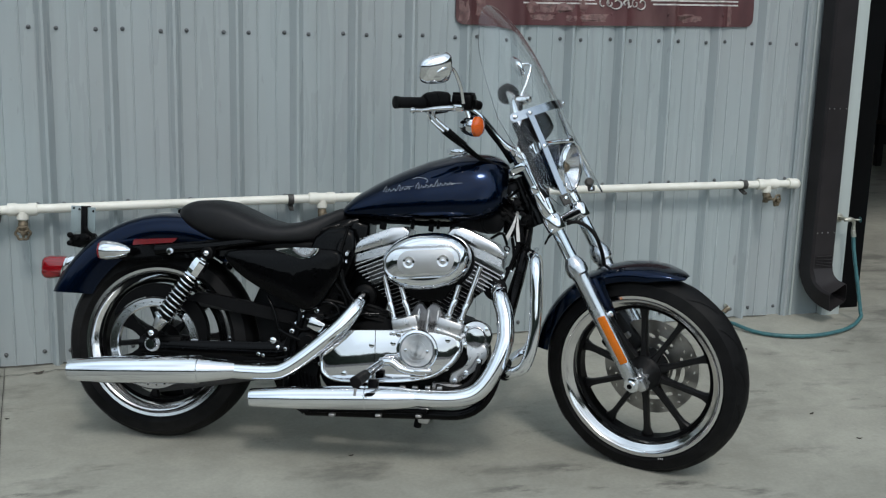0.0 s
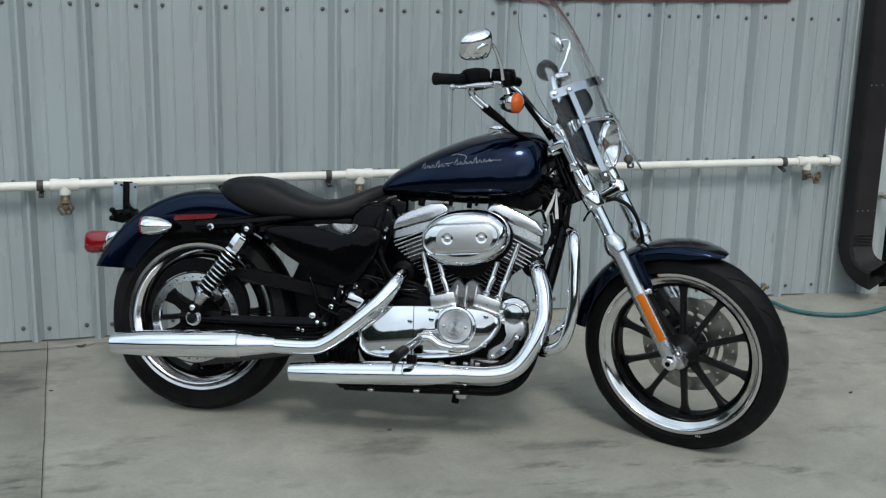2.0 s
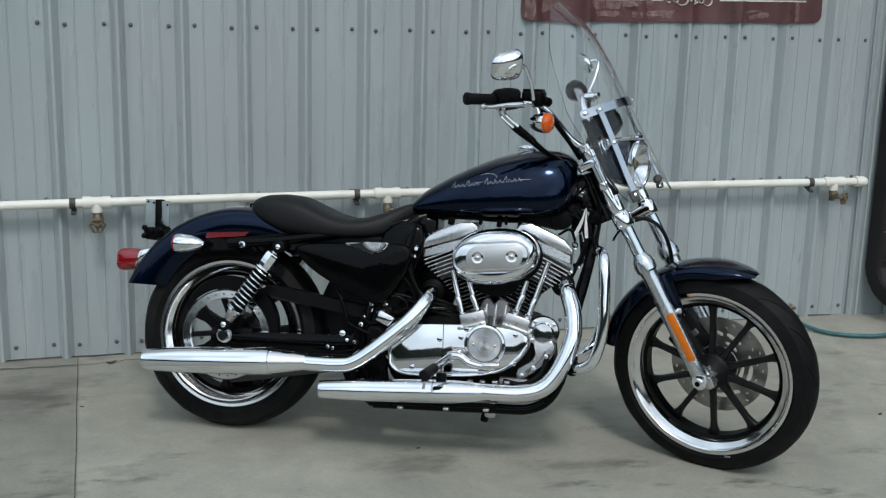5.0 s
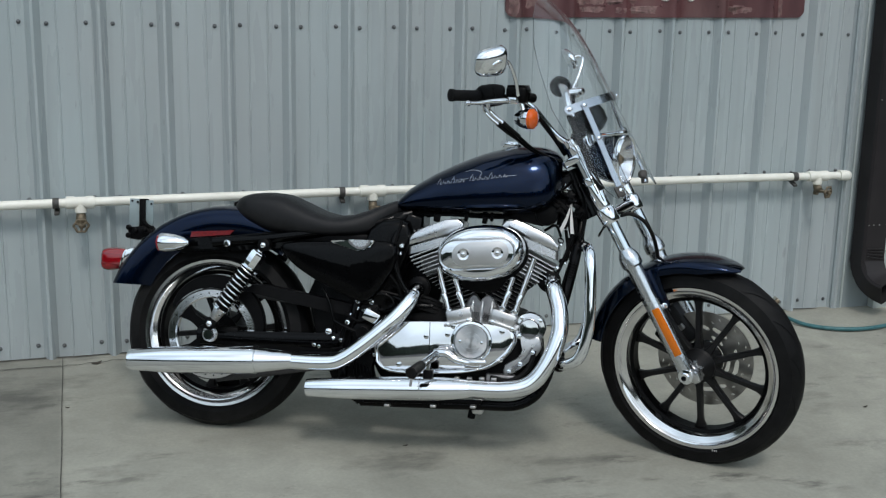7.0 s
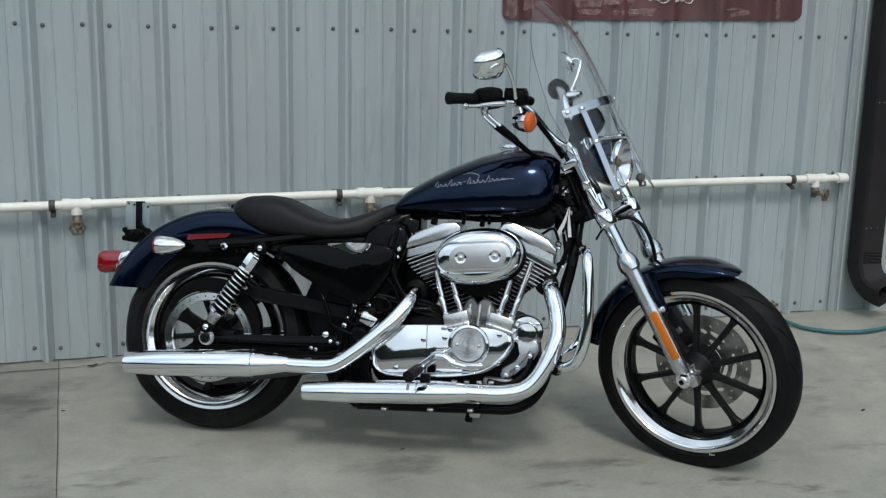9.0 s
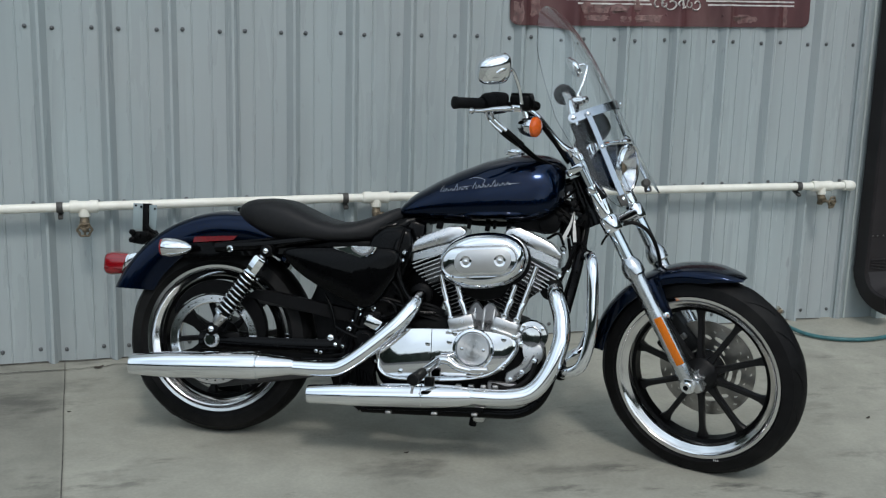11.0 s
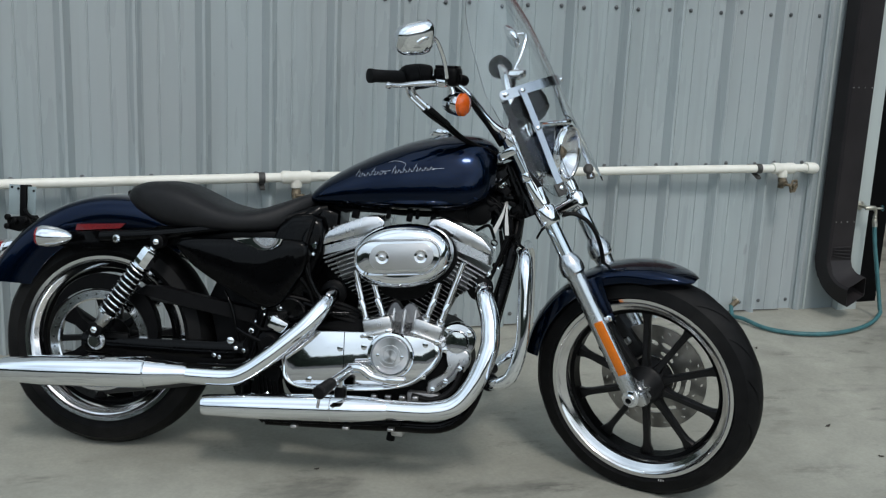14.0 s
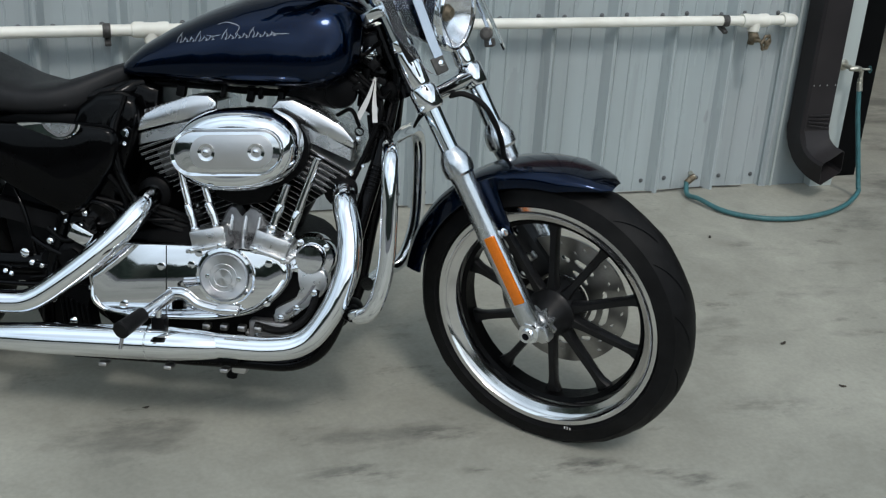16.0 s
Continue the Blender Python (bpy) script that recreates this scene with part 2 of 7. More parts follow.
SMEARS = ((0.21, 3.515, 0.11, 0.030, -12, 0.85), (-0.02, 3.41, 0.15, 0.040, -12, 0.6), (0.47, 3.33, 0.13, 0.032, -10, 0.85), (1.52, 3.725, 0.12, 0.026, -10, 0.6),
          (-1.19, 3.85, 0.10, 0.045, 0, 0.45), (0.68, 3.24, 0.13, 0.040, -30, 0.7), (-1.51, 3.63, 0.11, 0.055, 15, 0.8),
          (-1.41, 3.715, 0.07, 0.022, 12, 0.8), (-1.28, 3.71, 0.15, 0.035, 4, 0.5), (-1.33, 3.56, 0.10, 0.030, 0, 0.5), (-1.62, 3.67, 0.08, 0.020, 10, 0.7),
          (-0.03, 3.31, 0.14, 0.030, -10, 0.55), (0.25, 3.365, 0.06, 0.018, -10, 0.6), (1.02, 3.455, 0.16, 0.05, -8, 0.4), (1.50, 4.33, 0.10, 0.04, -20, 0.45))


def concrete():
    m = material("concrete", (0.297, 0.293, 0.25), 0.68, 0, 0, 1.3, 0.09, 0.12, 120, 0.55, 1.1, (0.215, 0.21, 0.175), spec=0.35)
    t = m.node_tree
    b = t.nodes["Principled BSDF"]
    src = b.inputs["Base Color"].links[0].from_socket
    co = t.nodes["Texture Coordinate"]
    # streaky dark smears and rubbed marks
    mp = t.nodes.new("ShaderNodeMapping")
    mp.inputs["Scale"].default_value, mp.inputs["Rotation"].default_value = (1.5, 3.4, 1), (0, 0, radians(18))
    t.links.new(co.outputs["Object"], mp.inputs[0])
    n = t.nodes.new("ShaderNodeTexNoise")
    n.inputs["Scale"].default_value, n.inputs["Detail"].default_value, n.inputs["Roughness"].default_value = 1.5, 7, 0.62
    t.links.new(mp.outputs[0], n.inputs[0])
    r = t.nodes.new("ShaderNodeMapRange")
    for i, v in enumerate((0.545, 0.70, 0.0, 0.7)):
        r.inputs[i + 1].default_value = v
    big = t.nodes.new("ShaderNodeTexNoise")
    big.inputs["Scale"].default_value, big.inputs["Detail"].default_value = 0.55, 3
    t.links.new(co.outputs["Object"], big.inputs[0])
    gate = t.nodes.new("ShaderNodeMapRange")
    for i, v in enumerate((0.42, 0.62, -0.08, 0.06)):
        gate.inputs[i + 1].default_value = v
    t.links.new(big.outputs[0], gate.inputs[0])
    add = t.nodes.new("ShaderNodeMath")
    t.links.new(n.outputs[0], add.inputs[0])
    t.links.new(gate.outputs[0], add.inputs[1])
    t.links.new(add.outputs[0], r.inputs[0])
    x = t.nodes.new("ShaderNodeMix")
    x.data_type = "RGBA"
    x.inputs[7].default_value = (0.10, 0.098, 0.088, 1)
    t.links.new(r.outputs[0], x.inputs[0])
    t.links.new(src, x.inputs[6])
    # short dark scuffs
    mp2 = t.nodes.new("ShaderNodeMapping")
    mp2.inputs["Scale"].default_value, mp2.inputs["Rotation"].default_value = (3.0, 6.5, 1), (0, 0, radians(-8))
    t.links.new(co.outputs["Object"], mp2.inputs[0])
    n2 = t.nodes.new("ShaderNodeTexNoise")
    n2.inputs["Scale"].default_value, n2.inputs["Detail"].default_value, n2.inputs["Roughness"].default_value = 1.1, 9, 0.7
    t.links.new(mp2.outputs[0], n2.inputs[0])
    r2 = t.nodes.new("ShaderNodeMapRange")
    for i, v in enumerate((0.595, 0.69, 0.0, 0.7)):
        r2.inputs[i + 1].default_value = v
    t.links.new(n2.outputs[0], r2.inputs[0])
    x2 = t.nodes.new("ShaderNodeMix")
    x2.data_type = "RGBA"
    x2.inputs[7].default_value = (0.13, 0.127, 0.112, 1)
    t.links.new(r2.outputs[0], x2.inputs[0])
    t.links.new(x.outputs[2], x2.inputs[6])
    x = x2
    # rubbed tyre and oil smears where they lie
    smear = t.nodes.new("ShaderNodeTexNoise")
    smear.inputs["Scale"].default_value, smear.inputs["Detail"].default_value, smear.inputs["Roughness"].default_value = 9.0, 6, 0.65
    smp = t.nodes.new("ShaderNodeMapping")
    smp.inputs["Scale"].default_value, smp.inputs["Rotation"].default_value = (1.0, 3.2, 1), (0, 0, radians(12))
    t.links.new(co.outputs["Object"], smp.inputs[0])
    t.links.new(smp.outputs[0], smear.inputs[0])
    cut = t.nodes.new("ShaderNodeMapRange")
    for i, v in enumerate((0.43, 0.60, 0.0, 1.0)):
        cut.inputs[i + 1].default_value = v
    t.links.new(smear.outputs[0], cut.inputs[0])
    for cx, cy, a, b2, turn, force in SMEARS:
        at = t.nodes.new("ShaderNodeMapping")
        at.vector_type = "TEXTURE"
        at.inputs["Location"].default_value = (cx, cy, 0)
        at.inputs["Rotation"].default_value = (0, 0, radians(turn))
        at.inputs["Scale"].default_value = (a, b2, 50)
        t.links.new(co.outputs["Object"], at.inputs[0])
        ln = t.nodes.new("ShaderNodeVectorMath")
        ln.operation = "LENGTH"
        t.links.new(at.outputs[0], ln.inputs[0])
        edge = t.nodes.new("ShaderNodeMapRange")
        for i, v in enumerate((0.35, 1.15, force, 0.0)):
            edge.inputs[i + 1].default_value = v
        t.links.new(ln.outputs["Value"], edge.inputs[0])
        mul = t.nodes.new("ShaderNodeMath")
        mul.operation = "MULTIPLY"
        t.links.new(edge.outputs[0], mul.inputs[0])
        t.links.new(cut.outputs[0], mul.inputs[1])
        sm = t.nodes.new("ShaderNodeMix")
        sm.data_type = "RGBA"
        sm.inputs[7].default_value = (0.085, 0.083, 0.075, 1)
        t.links.new(mul.outputs[0], sm.inputs[0])
        t.links.new(x.outputs[2], sm.inputs[6])
        x = sm
    # soft mottling in patches of a hand's width to a pace
    for sc, amp in ((0.9, 0.16), (5.5, 0.10)):
        mo = t.nodes.new("ShaderNodeTexNoise")
        mo.inputs["Scale"].default_value, mo.inputs["Detail"].default_value, mo.inputs["Roughness"].default_value = sc, 5, 0.6
        mo.inputs["Distortion"].default_value = 0.8
        t.links.new(co.outputs["Object"], mo.inputs[0])
        mr = t.nodes.new("ShaderNodeMapRange")
        for i, v in enumerate((0.32, 0.68, 1 - amp, 1 + amp)):
            mr.inputs[i + 1].default_value = v
        t.links.new(mo.outputs[0], mr.inputs[0])
        mm = t.nodes.new("ShaderNodeMix")
        mm.data_type, mm.blend_type = "RGBA", "MULTIPLY"
        mm.inputs[0].default_value = 1.0
        t.links.new(x.outputs[2], mm.inputs[6])
        t.links.new(mr.outputs[0], mm.inputs[7])
        x = mm
    # fine speckle
    s = t.nodes.new("ShaderNodeTexNoise")
    s.inputs["Scale"].default_value, s.inputs["Detail"].default_value = 90, 4
    t.links.new(co.outputs["Object"], s.inputs[0])
    y = t.nodes.new("ShaderNodeMix")
    y.data_type, y.blend_type = "RGBA", "MULTIPLY"
    y.inputs[0].default_value = 0.5
    g = t.nodes.new("ShaderNodeMapRange")
    for i, v in enumerate((0.3, 0.7, 0.86, 1.08)):
        g.inputs[i + 1].default_value = v
    t.links.new(s.outputs[0], g.inputs[0])
    t.links.new(x.outputs[2], y.inputs[6])
    t.links.new(g.outputs[0], y.inputs[7])
    # the older pour beyond the joint is a little darker
    sx = t.nodes.new("ShaderNodeSeparateXYZ")
    t.links.new(co.outputs["Object"], sx.inputs[0])
    st = t.nodes.new("ShaderNodeMapRange")
    for i, v in enumerate((-1.262, -1.242, 0.74, 1.0)):
        st.inputs[i + 1].default_value = v
    slant = t.nodes.new("ShaderNodeMath")
    slant.operation = "MULTIPLY_ADD"
    slant.inputs[1].default_value = 0.055
    t.links.new(sx.outputs[1], slant.inputs[0])
    t.links.new(sx.outputs[0], slant.inputs[2])
    t.links.new(slant.outputs[0], st.inputs[0])
    z = t.nodes.new("ShaderNodeMix")
    z.data_type, z.blend_type = "RGBA", "MULTIPLY"
    z.inputs[0].default_value = 1.0
    t.links.new(y.outputs[2], z.inputs[6])
    t.links.new(st.outputs[0], z.inputs[7])
    t.links.new(z.outputs[2], b.inputs["Base Color"])
    return m


M["concrete"] = concrete()


# ---- mesh helpers ----
def part(name, bm, mat, parent=None, label="", m=None, smooth=True, sharp=35):
    me = bpy.data.meshes.new(name)
    if m is not None:
        bm.transform(m)
    bmesh.ops.recalc_face_normals(bm, faces=bm.faces)
    if smooth:
        for f in bm.faces:
            f.smooth = True
        for e in bm.edges:
            if len(e.link_faces) == 2 and e.calc_face_angle(0) > radians(sharp):
                e.smooth = False
    bm.to_mesh(me)
    bm.free()
    me.materials.append(M[mat])
    ob = new(name, me)
    if parent is not None:
        ob.parent = parent
    if label:
        tagged(ob, label)
    return ob


def thing(name, label, category, m=None, group="", kind=""):
    ob = new(name)
    ob.empty_display_size = 0.1
    if m is not None:
        ob.matrix_world = m
    return tagged(ob, label, category, group, kind)


def ring_frame(d, up=Vector((0, 0, 1))):
    d = d.normalized()
    if abs(d.dot(up)) > 0.95:
        up = Vector((0, 1, 0))
    s = d.cross(up).normalized()
    return s, s.cross(d).normalized()


def spline(pts, n=6):
    """Points on a smooth curve through pts."""
    p = [Vector(q) for q in pts]
    if len(p) < 3:
        return p
    ext = [p[0] * 2 - p[1]] + p + [p[-1] * 2 - p[-2]]
    out = []
    for i in range(1, len(ext) - 2):
        a, b, c, d = ext[i - 1:i + 3]
        for k in range(n):
            t = k / n
            out.append(0.5 * ((2 * b) + (c - a) * t + (2 * a - 5 * b + 4 * c - d) * t * t + (3 * b - a - 3 * c + d) * t ** 3))
    return out + [p[-1]]


def loft(sections, cap=True, closed=True, bm=None):
    bm = bm or bmesh.new()
    rings = [[bm.verts.new(v) for v in s] for s in sections]
    n = len(rings[0])
    for a, b in zip(rings, rings[1:]):
        for i in range(n if closed else n - 1):
            j = (i + 1) % n
            bm.faces.new((a[i], a[j], b[j], b[i]))
    if cap and closed:
        bm.faces.new(rings[0][::-1])
        bm.faces.new(rings[-1])
    return bm


def tube(pts, r, seg=16, n=6, bm=None, flat=1.0):
    """A round bar through pts; r one radius or one per point."""
    radii = list(r) if isinstance(r, (list, tuple)) else [r] * len(pts)
    cur = spline(pts, n)
    k = max(1, len(cur) - 1)
    rr = [np.interp(i / k * (len(pts) - 1), range(len(pts)), radii) for i in range(len(cur))]
    secs = []
    side = None
    for i, p in enumerate(cur):
        d = (cur[min(i + 1, k)] - cur[max(i - 1, 0)])
        if side is None:
            side, up = ring_frame(d)
        else:
            dn = d.normalized()
            side = (side - dn * side.dot(dn)).normalized()
            up = side.cross(dn)
        secs.append([p + (side * math.cos(a) + up * math.sin(a) * flat) * rr[i] for a in (2 * math.pi * j / seg for j in range(seg))])
    return loft(secs, bm=bm)


def lathe(profile, p=(0, 0, 0), d=(0, 0, 1), seg=32, bm=None, cap=True):
    """Turns a profile of (radius, height) about the axis d through p."""
    p, d = Vector(p), Vector(d).normalized()
    s, u = ring_frame(d)
    secs = [[p + d * h + (s * math.cos(a) + u * math.sin(a)) * max(r, 1e-4) for a in (2 * math.pi * j / seg for j in range(seg))] for r, h in profile]
    return loft(secs, cap=cap, bm=bm)


def rod(a, b, r, r2=None, seg=16, bevel=0.15, bm=None):
    """A straight round bar from a to b with rounded ends."""
    a, b = Vector(a), Vector(b)
    h = (b - a).length
    r2 = r if r2 is None else r2
    e, f = min(r * bevel, h / 4), min(r2 * bevel, h / 4)
    return lathe([(r - e, 0), (r, e), (r2, h - f), (r2 - f, h)], a, b - a, seg, bm)


def torus_ring(profile, c, axis, seg=64, bm=None):
    """A closed profile of (radius, offset) swept round the axis."""
    c, d = Vector(c), Vector(axis).normalized()
    s, u = ring_frame(d)
    bm = bm or bmesh.new()
    rings = [[bm.verts.new(c + d * h + (s * math.cos(a) + u * math.sin(a)) * r) for r, h in profile] for a in (2 * math.pi * j / seg for j in range(seg))]
    n = len(profile)
    for i in range(seg):
        a, b = rings[i], rings[(i + 1) % seg]
        for k in range(n):
            j = (k + 1) % n
            bm.faces.new((a[k], a[j], b[j], b[k]))
    return bm


def box(c, size, rot=(0, 0, 0), bevel=0.002, bm=None, seg=2):
    b = bmesh.new()
    bmesh.ops.create_cube(b, size=1.0)
    b.transform(Matrix.Diagonal((*size, 1)))
    if bevel:
        bmesh.ops.bevel(b, geom=b.edges[:], offset=min(bevel, min(size) * 0.45), segments=seg, affect="EDGES", profile=0.5)
    b.transform(pose(*c, *rot))
    if bm is None:
        return b
    me = bpy.data.meshes.new("t")
    b.to_mesh(me)
    b.free()
    bm.from_mesh(me)
    bpy.data.meshes.remove(me)
    return bm


def plate(outline, y0, y1, bevel=0.003, curve=0, seg=3, bm=None, dome=0.0):
    """An outline of (x, z) points extruded across y, with rounded edges."""
    pts = outline
    if curve:
        closed = [Vector((x, 0, z)) for x, z in outline]
        ext = [closed[-1]] + closed + [closed[0], closed[1]]
        pts = []
        for i in range(1, len(ext) - 2):
            a, b, c, d = ext[i - 1:i + 3]
            for k in range(curve):
                t = k / curve
                v = 0.5 * ((2 * b) + (c - a) * t + (2 * a - 5 * b + 4 * c - d) * t * t + (3 * b - a - 3 * c + d) * t ** 3)
                pts.append((v.x, v.z))
    cx, cz = sum(p[0] for p in pts) / len(pts), sum(p[1] for p in pts) / len(pts)
    size = max(math.hypot(x - cx, z - cz) for x, z in pts)
    secs, sgn = [], (1 if y1 > y0 else -1)
    secs.append([Vector((x, y0, z)) for x, z in pts])
    steps = seg if bevel else 0
    for k in range(steps + 1):
        a = math.pi / 2 * k / max(1, steps)
        inset = bevel * (1 - math.cos(a)) / size
        secs.append([Vector((x + (cx - x) * inset, y1 - sgn * bevel * (1 - math.sin(a)), z + (cz - z) * inset)) for x, z in pts])
    if dome:
        for k in range(1, 5):
            f = 1 - k / 5
            secs.append([Vector((cx + (x - cx) * f, y1 + sgn * dome * (1 - f * f), cz + (z - cz) * f)) for x, z in secs_last(secs, steps)])
    return loft(secs, bm=bm)


def secs_last(secs, steps):
    return [(v.x, v.z) for v in secs[steps + 1]]


# ---- setting ----
SLOPE, WALL_Y = 0.033, 4.835


def ground_z(x, y):
    return SLOPE * (min(y, 5.0) - 3.5) + 0.004 * x if y > -2 else SLOPE * -5.5 + 0.004 * x


def sheet(xs, ys, fz):
    bm = bmesh.new()
    grid = [[bm.verts.new((x, y, fz(x, y))) for x in xs] for y in ys]
    for a, b in zip(grid, grid[1:]):
        for i in range(len(xs) - 1):
            bm.faces.new((a[i], a[i + 1], b[i + 1], b[i]))
    return bm


ground = part("ground", sheet([-400, -60, -12, -6, -3, -1.5, 0, 1.5, 3, 6, 12, 60, 400], [-400, -60, -12, -6, -2, 0, 2, 3.5, 5.0, 12, 60, 400], ground_z), "concrete")
tagged(ground, "worn grey concrete slab with dark smears and a crack", "ground", kind="structure")

# expansion joint and the hairline crack that runs from it along the wall
joint = bmesh.new()


def groove(pts, w, bm):
    for i, (a, b) in enumerate(zip(pts, pts[1:])):
        a, b = Vector((*a, 0)), Vector((*b, 0))
        d = (b - a).normalized()
        s = Vector((-d.y, d.x, 0)) * w / 2
        vs = []
        for q in (a - s, b - s, b + s, a + s):
            vs.append(bm.verts.new((q.x, q.y, ground_z(q.x, q.y) + 0.004)))
        bm.faces.new(vs)


M["crack"] = material("crack_dirt", (0.065, 0.062, 0.054), 0.9, 0, 0, 35, 0.7)
groove([(-1.515 + 0.0012 * math.sin(k * 1.7) + (4.8 - y) * 0.055, y) for k, y in enumerate(np.linspace(4.8, -2.0, 40))], 0.0030, joint)
tagged(part("joint", joint, "crack", smooth=False), "dark dirty joint line in the concrete slab", "joint", kind="structure")
crackle = bmesh.new()
groove([(-1.515 + k * 0.03, 4.715 + 0.055 * (k / 12) + 0.008 * math.sin(k * 2.3)) for k in range(22)], 0.004, crackle)
groove([(-1.515 - k * 0.05, 4.72 + 0.004 * math.sin(k * 2.9)) for k in range(24)], 0.006, crackle)
# dirt line at the wall foot, with the contact shade painted in
groove([(-8.9 + k * 0.12, 4.818 + 0.006 * math.sin(k * 2.1) + 0.004 * math.sin(k * 5.3)) for k in range(90)], 0.009, crackle)
tagged(part("crack", crackle, "crack", smooth=False), "thin dark crack in the concrete, with a dirt and contact-shade line along the wall", "crack", kind="structure")

# ribbed steel wall: a rib every nine inches, two low ribs between
PITCH, RIB0, X_CORNER = 0.2286, -1.555, 1.985


def wall_profile(x0, x1):
    out = []
    k0 = int(math.floor((x0 - RIB0) / PITCH)) - 1
    for k in range(k0, k0 + 60):
        c = RIB0 + k * PITCH
        for dx, h in ((-0.0265, 0), (-0.0255, 0.002), (-0.0056, 0.0312), (-0.0046, 0.0320), (0.0046, 0.0320), (0.0056, 0.0312), (0.0255, 0.002), (0.0265, 0),
                      (0.0755, 0), (0.0785, 0.003), (0.0805, 0.003), (0.0835, 0), (0.1455, 0), (0.1485, 0.003), (0.1505, 0.003), (0.1535, 0)):
            if x0 < c + dx < x1:
                out.append((c + dx, h))
    return [(x0, 0)] + out + [(x1, 0)]


def ribbed_wall(x0, x1, z0, z1, y):
    pr = wall_profile(x0, x1)
    bm = bmesh.new()
    rows = [[bm.verts.new((x, y - h, z)) for x, h in pr] for z in (z0, z1)]
    back = [[bm.verts.new((x, y + 0.1, z)) for x, h in (pr[0], pr[-1])] for z in (z0, z1)]
    for i in range(len(pr) - 1):
        bm.faces.new((rows[0][i], rows[0][i + 1], rows[1][i + 1], rows[1][i]))
    bm.faces.new((back[0][0], back[1][0], back[1][1], back[0][1]))
    bm.faces.new((rows[0][0], rows[1][0], back[1][0], back[0][0]))
    bm.faces.new((rows[0][-1], back[0][1], back[1][1], rows[1][-1]))
    return bm


wall = part("wall_north", ribbed_wall(-9.0, X_CORNER, 0.03, 3.4, WALL_Y), "panel", smooth=False)
tagged(wall, "pale grey ribbed sheet steel wall with screw rows and dirt streaks", "wall", kind="structure")

screw_mesh = lathe([(0.0085, 0), (0.0085, 0.0015), (0.0055, 0.002), (0.0055, 0.006), (0.003, 0.008)], (0, 0, 0), (0, -1, 0), 8)
screw0 = part("screw", screw_mesh, "screw", wall)
first = True
for zrow in (1.292, 0.668, 0.088):
    for k in range(-9, 16):
        for dx in (-0.0465, 0.0465):
            x = RIB0 + k * PITCH + dx
            if x > X_CORNER - 0.02:
                continue
            o = screw0 if first else new("screw", screw0.data)
            first = False
            o.parent = wall
            o.location = (x, WALL_Y - 0.0005, zrow + 0.003 * math.sin(k * 5.1 + dx * 90) + (0.0135 if 0.5 < zrow < 1 else 0.002) * x)


# ---- motorcycle ----
BIKE = Matrix.Translation((-0.990, 4.066, 0.014)) @ pose(0, 0, 0, 0, 0, -23.9) @ pose(0, 0, 0, 0, 0.65, 0) @ pose(0, 0, 0, -10.0, 0, 0)
bike = thing("motorcycle", "dark navy cruiser motorcycle with chrome exhausts, leaning on its side stand", "motorcycle", BIKE)
RAKE, STEER, AXLE_X, AXLE_Z, OFFSET = 29.8, -27.0, 1.531, 0.3125, 0.037
# fork frame: x ahead of the legs, y to the rider's left, z up along the legs, from the front axle
FORK = (Matrix.Translation((AXLE_X, 0, AXLE_Z)) @ pose(0, 0, 0, 0, -RAKE, 0) @ Matrix.Translation((-OFFSET, 0, 0))
        @ pose(0, 0, 0, 0, 0, STEER) @ Matrix.Translation((OFFSET, 0, 0)))


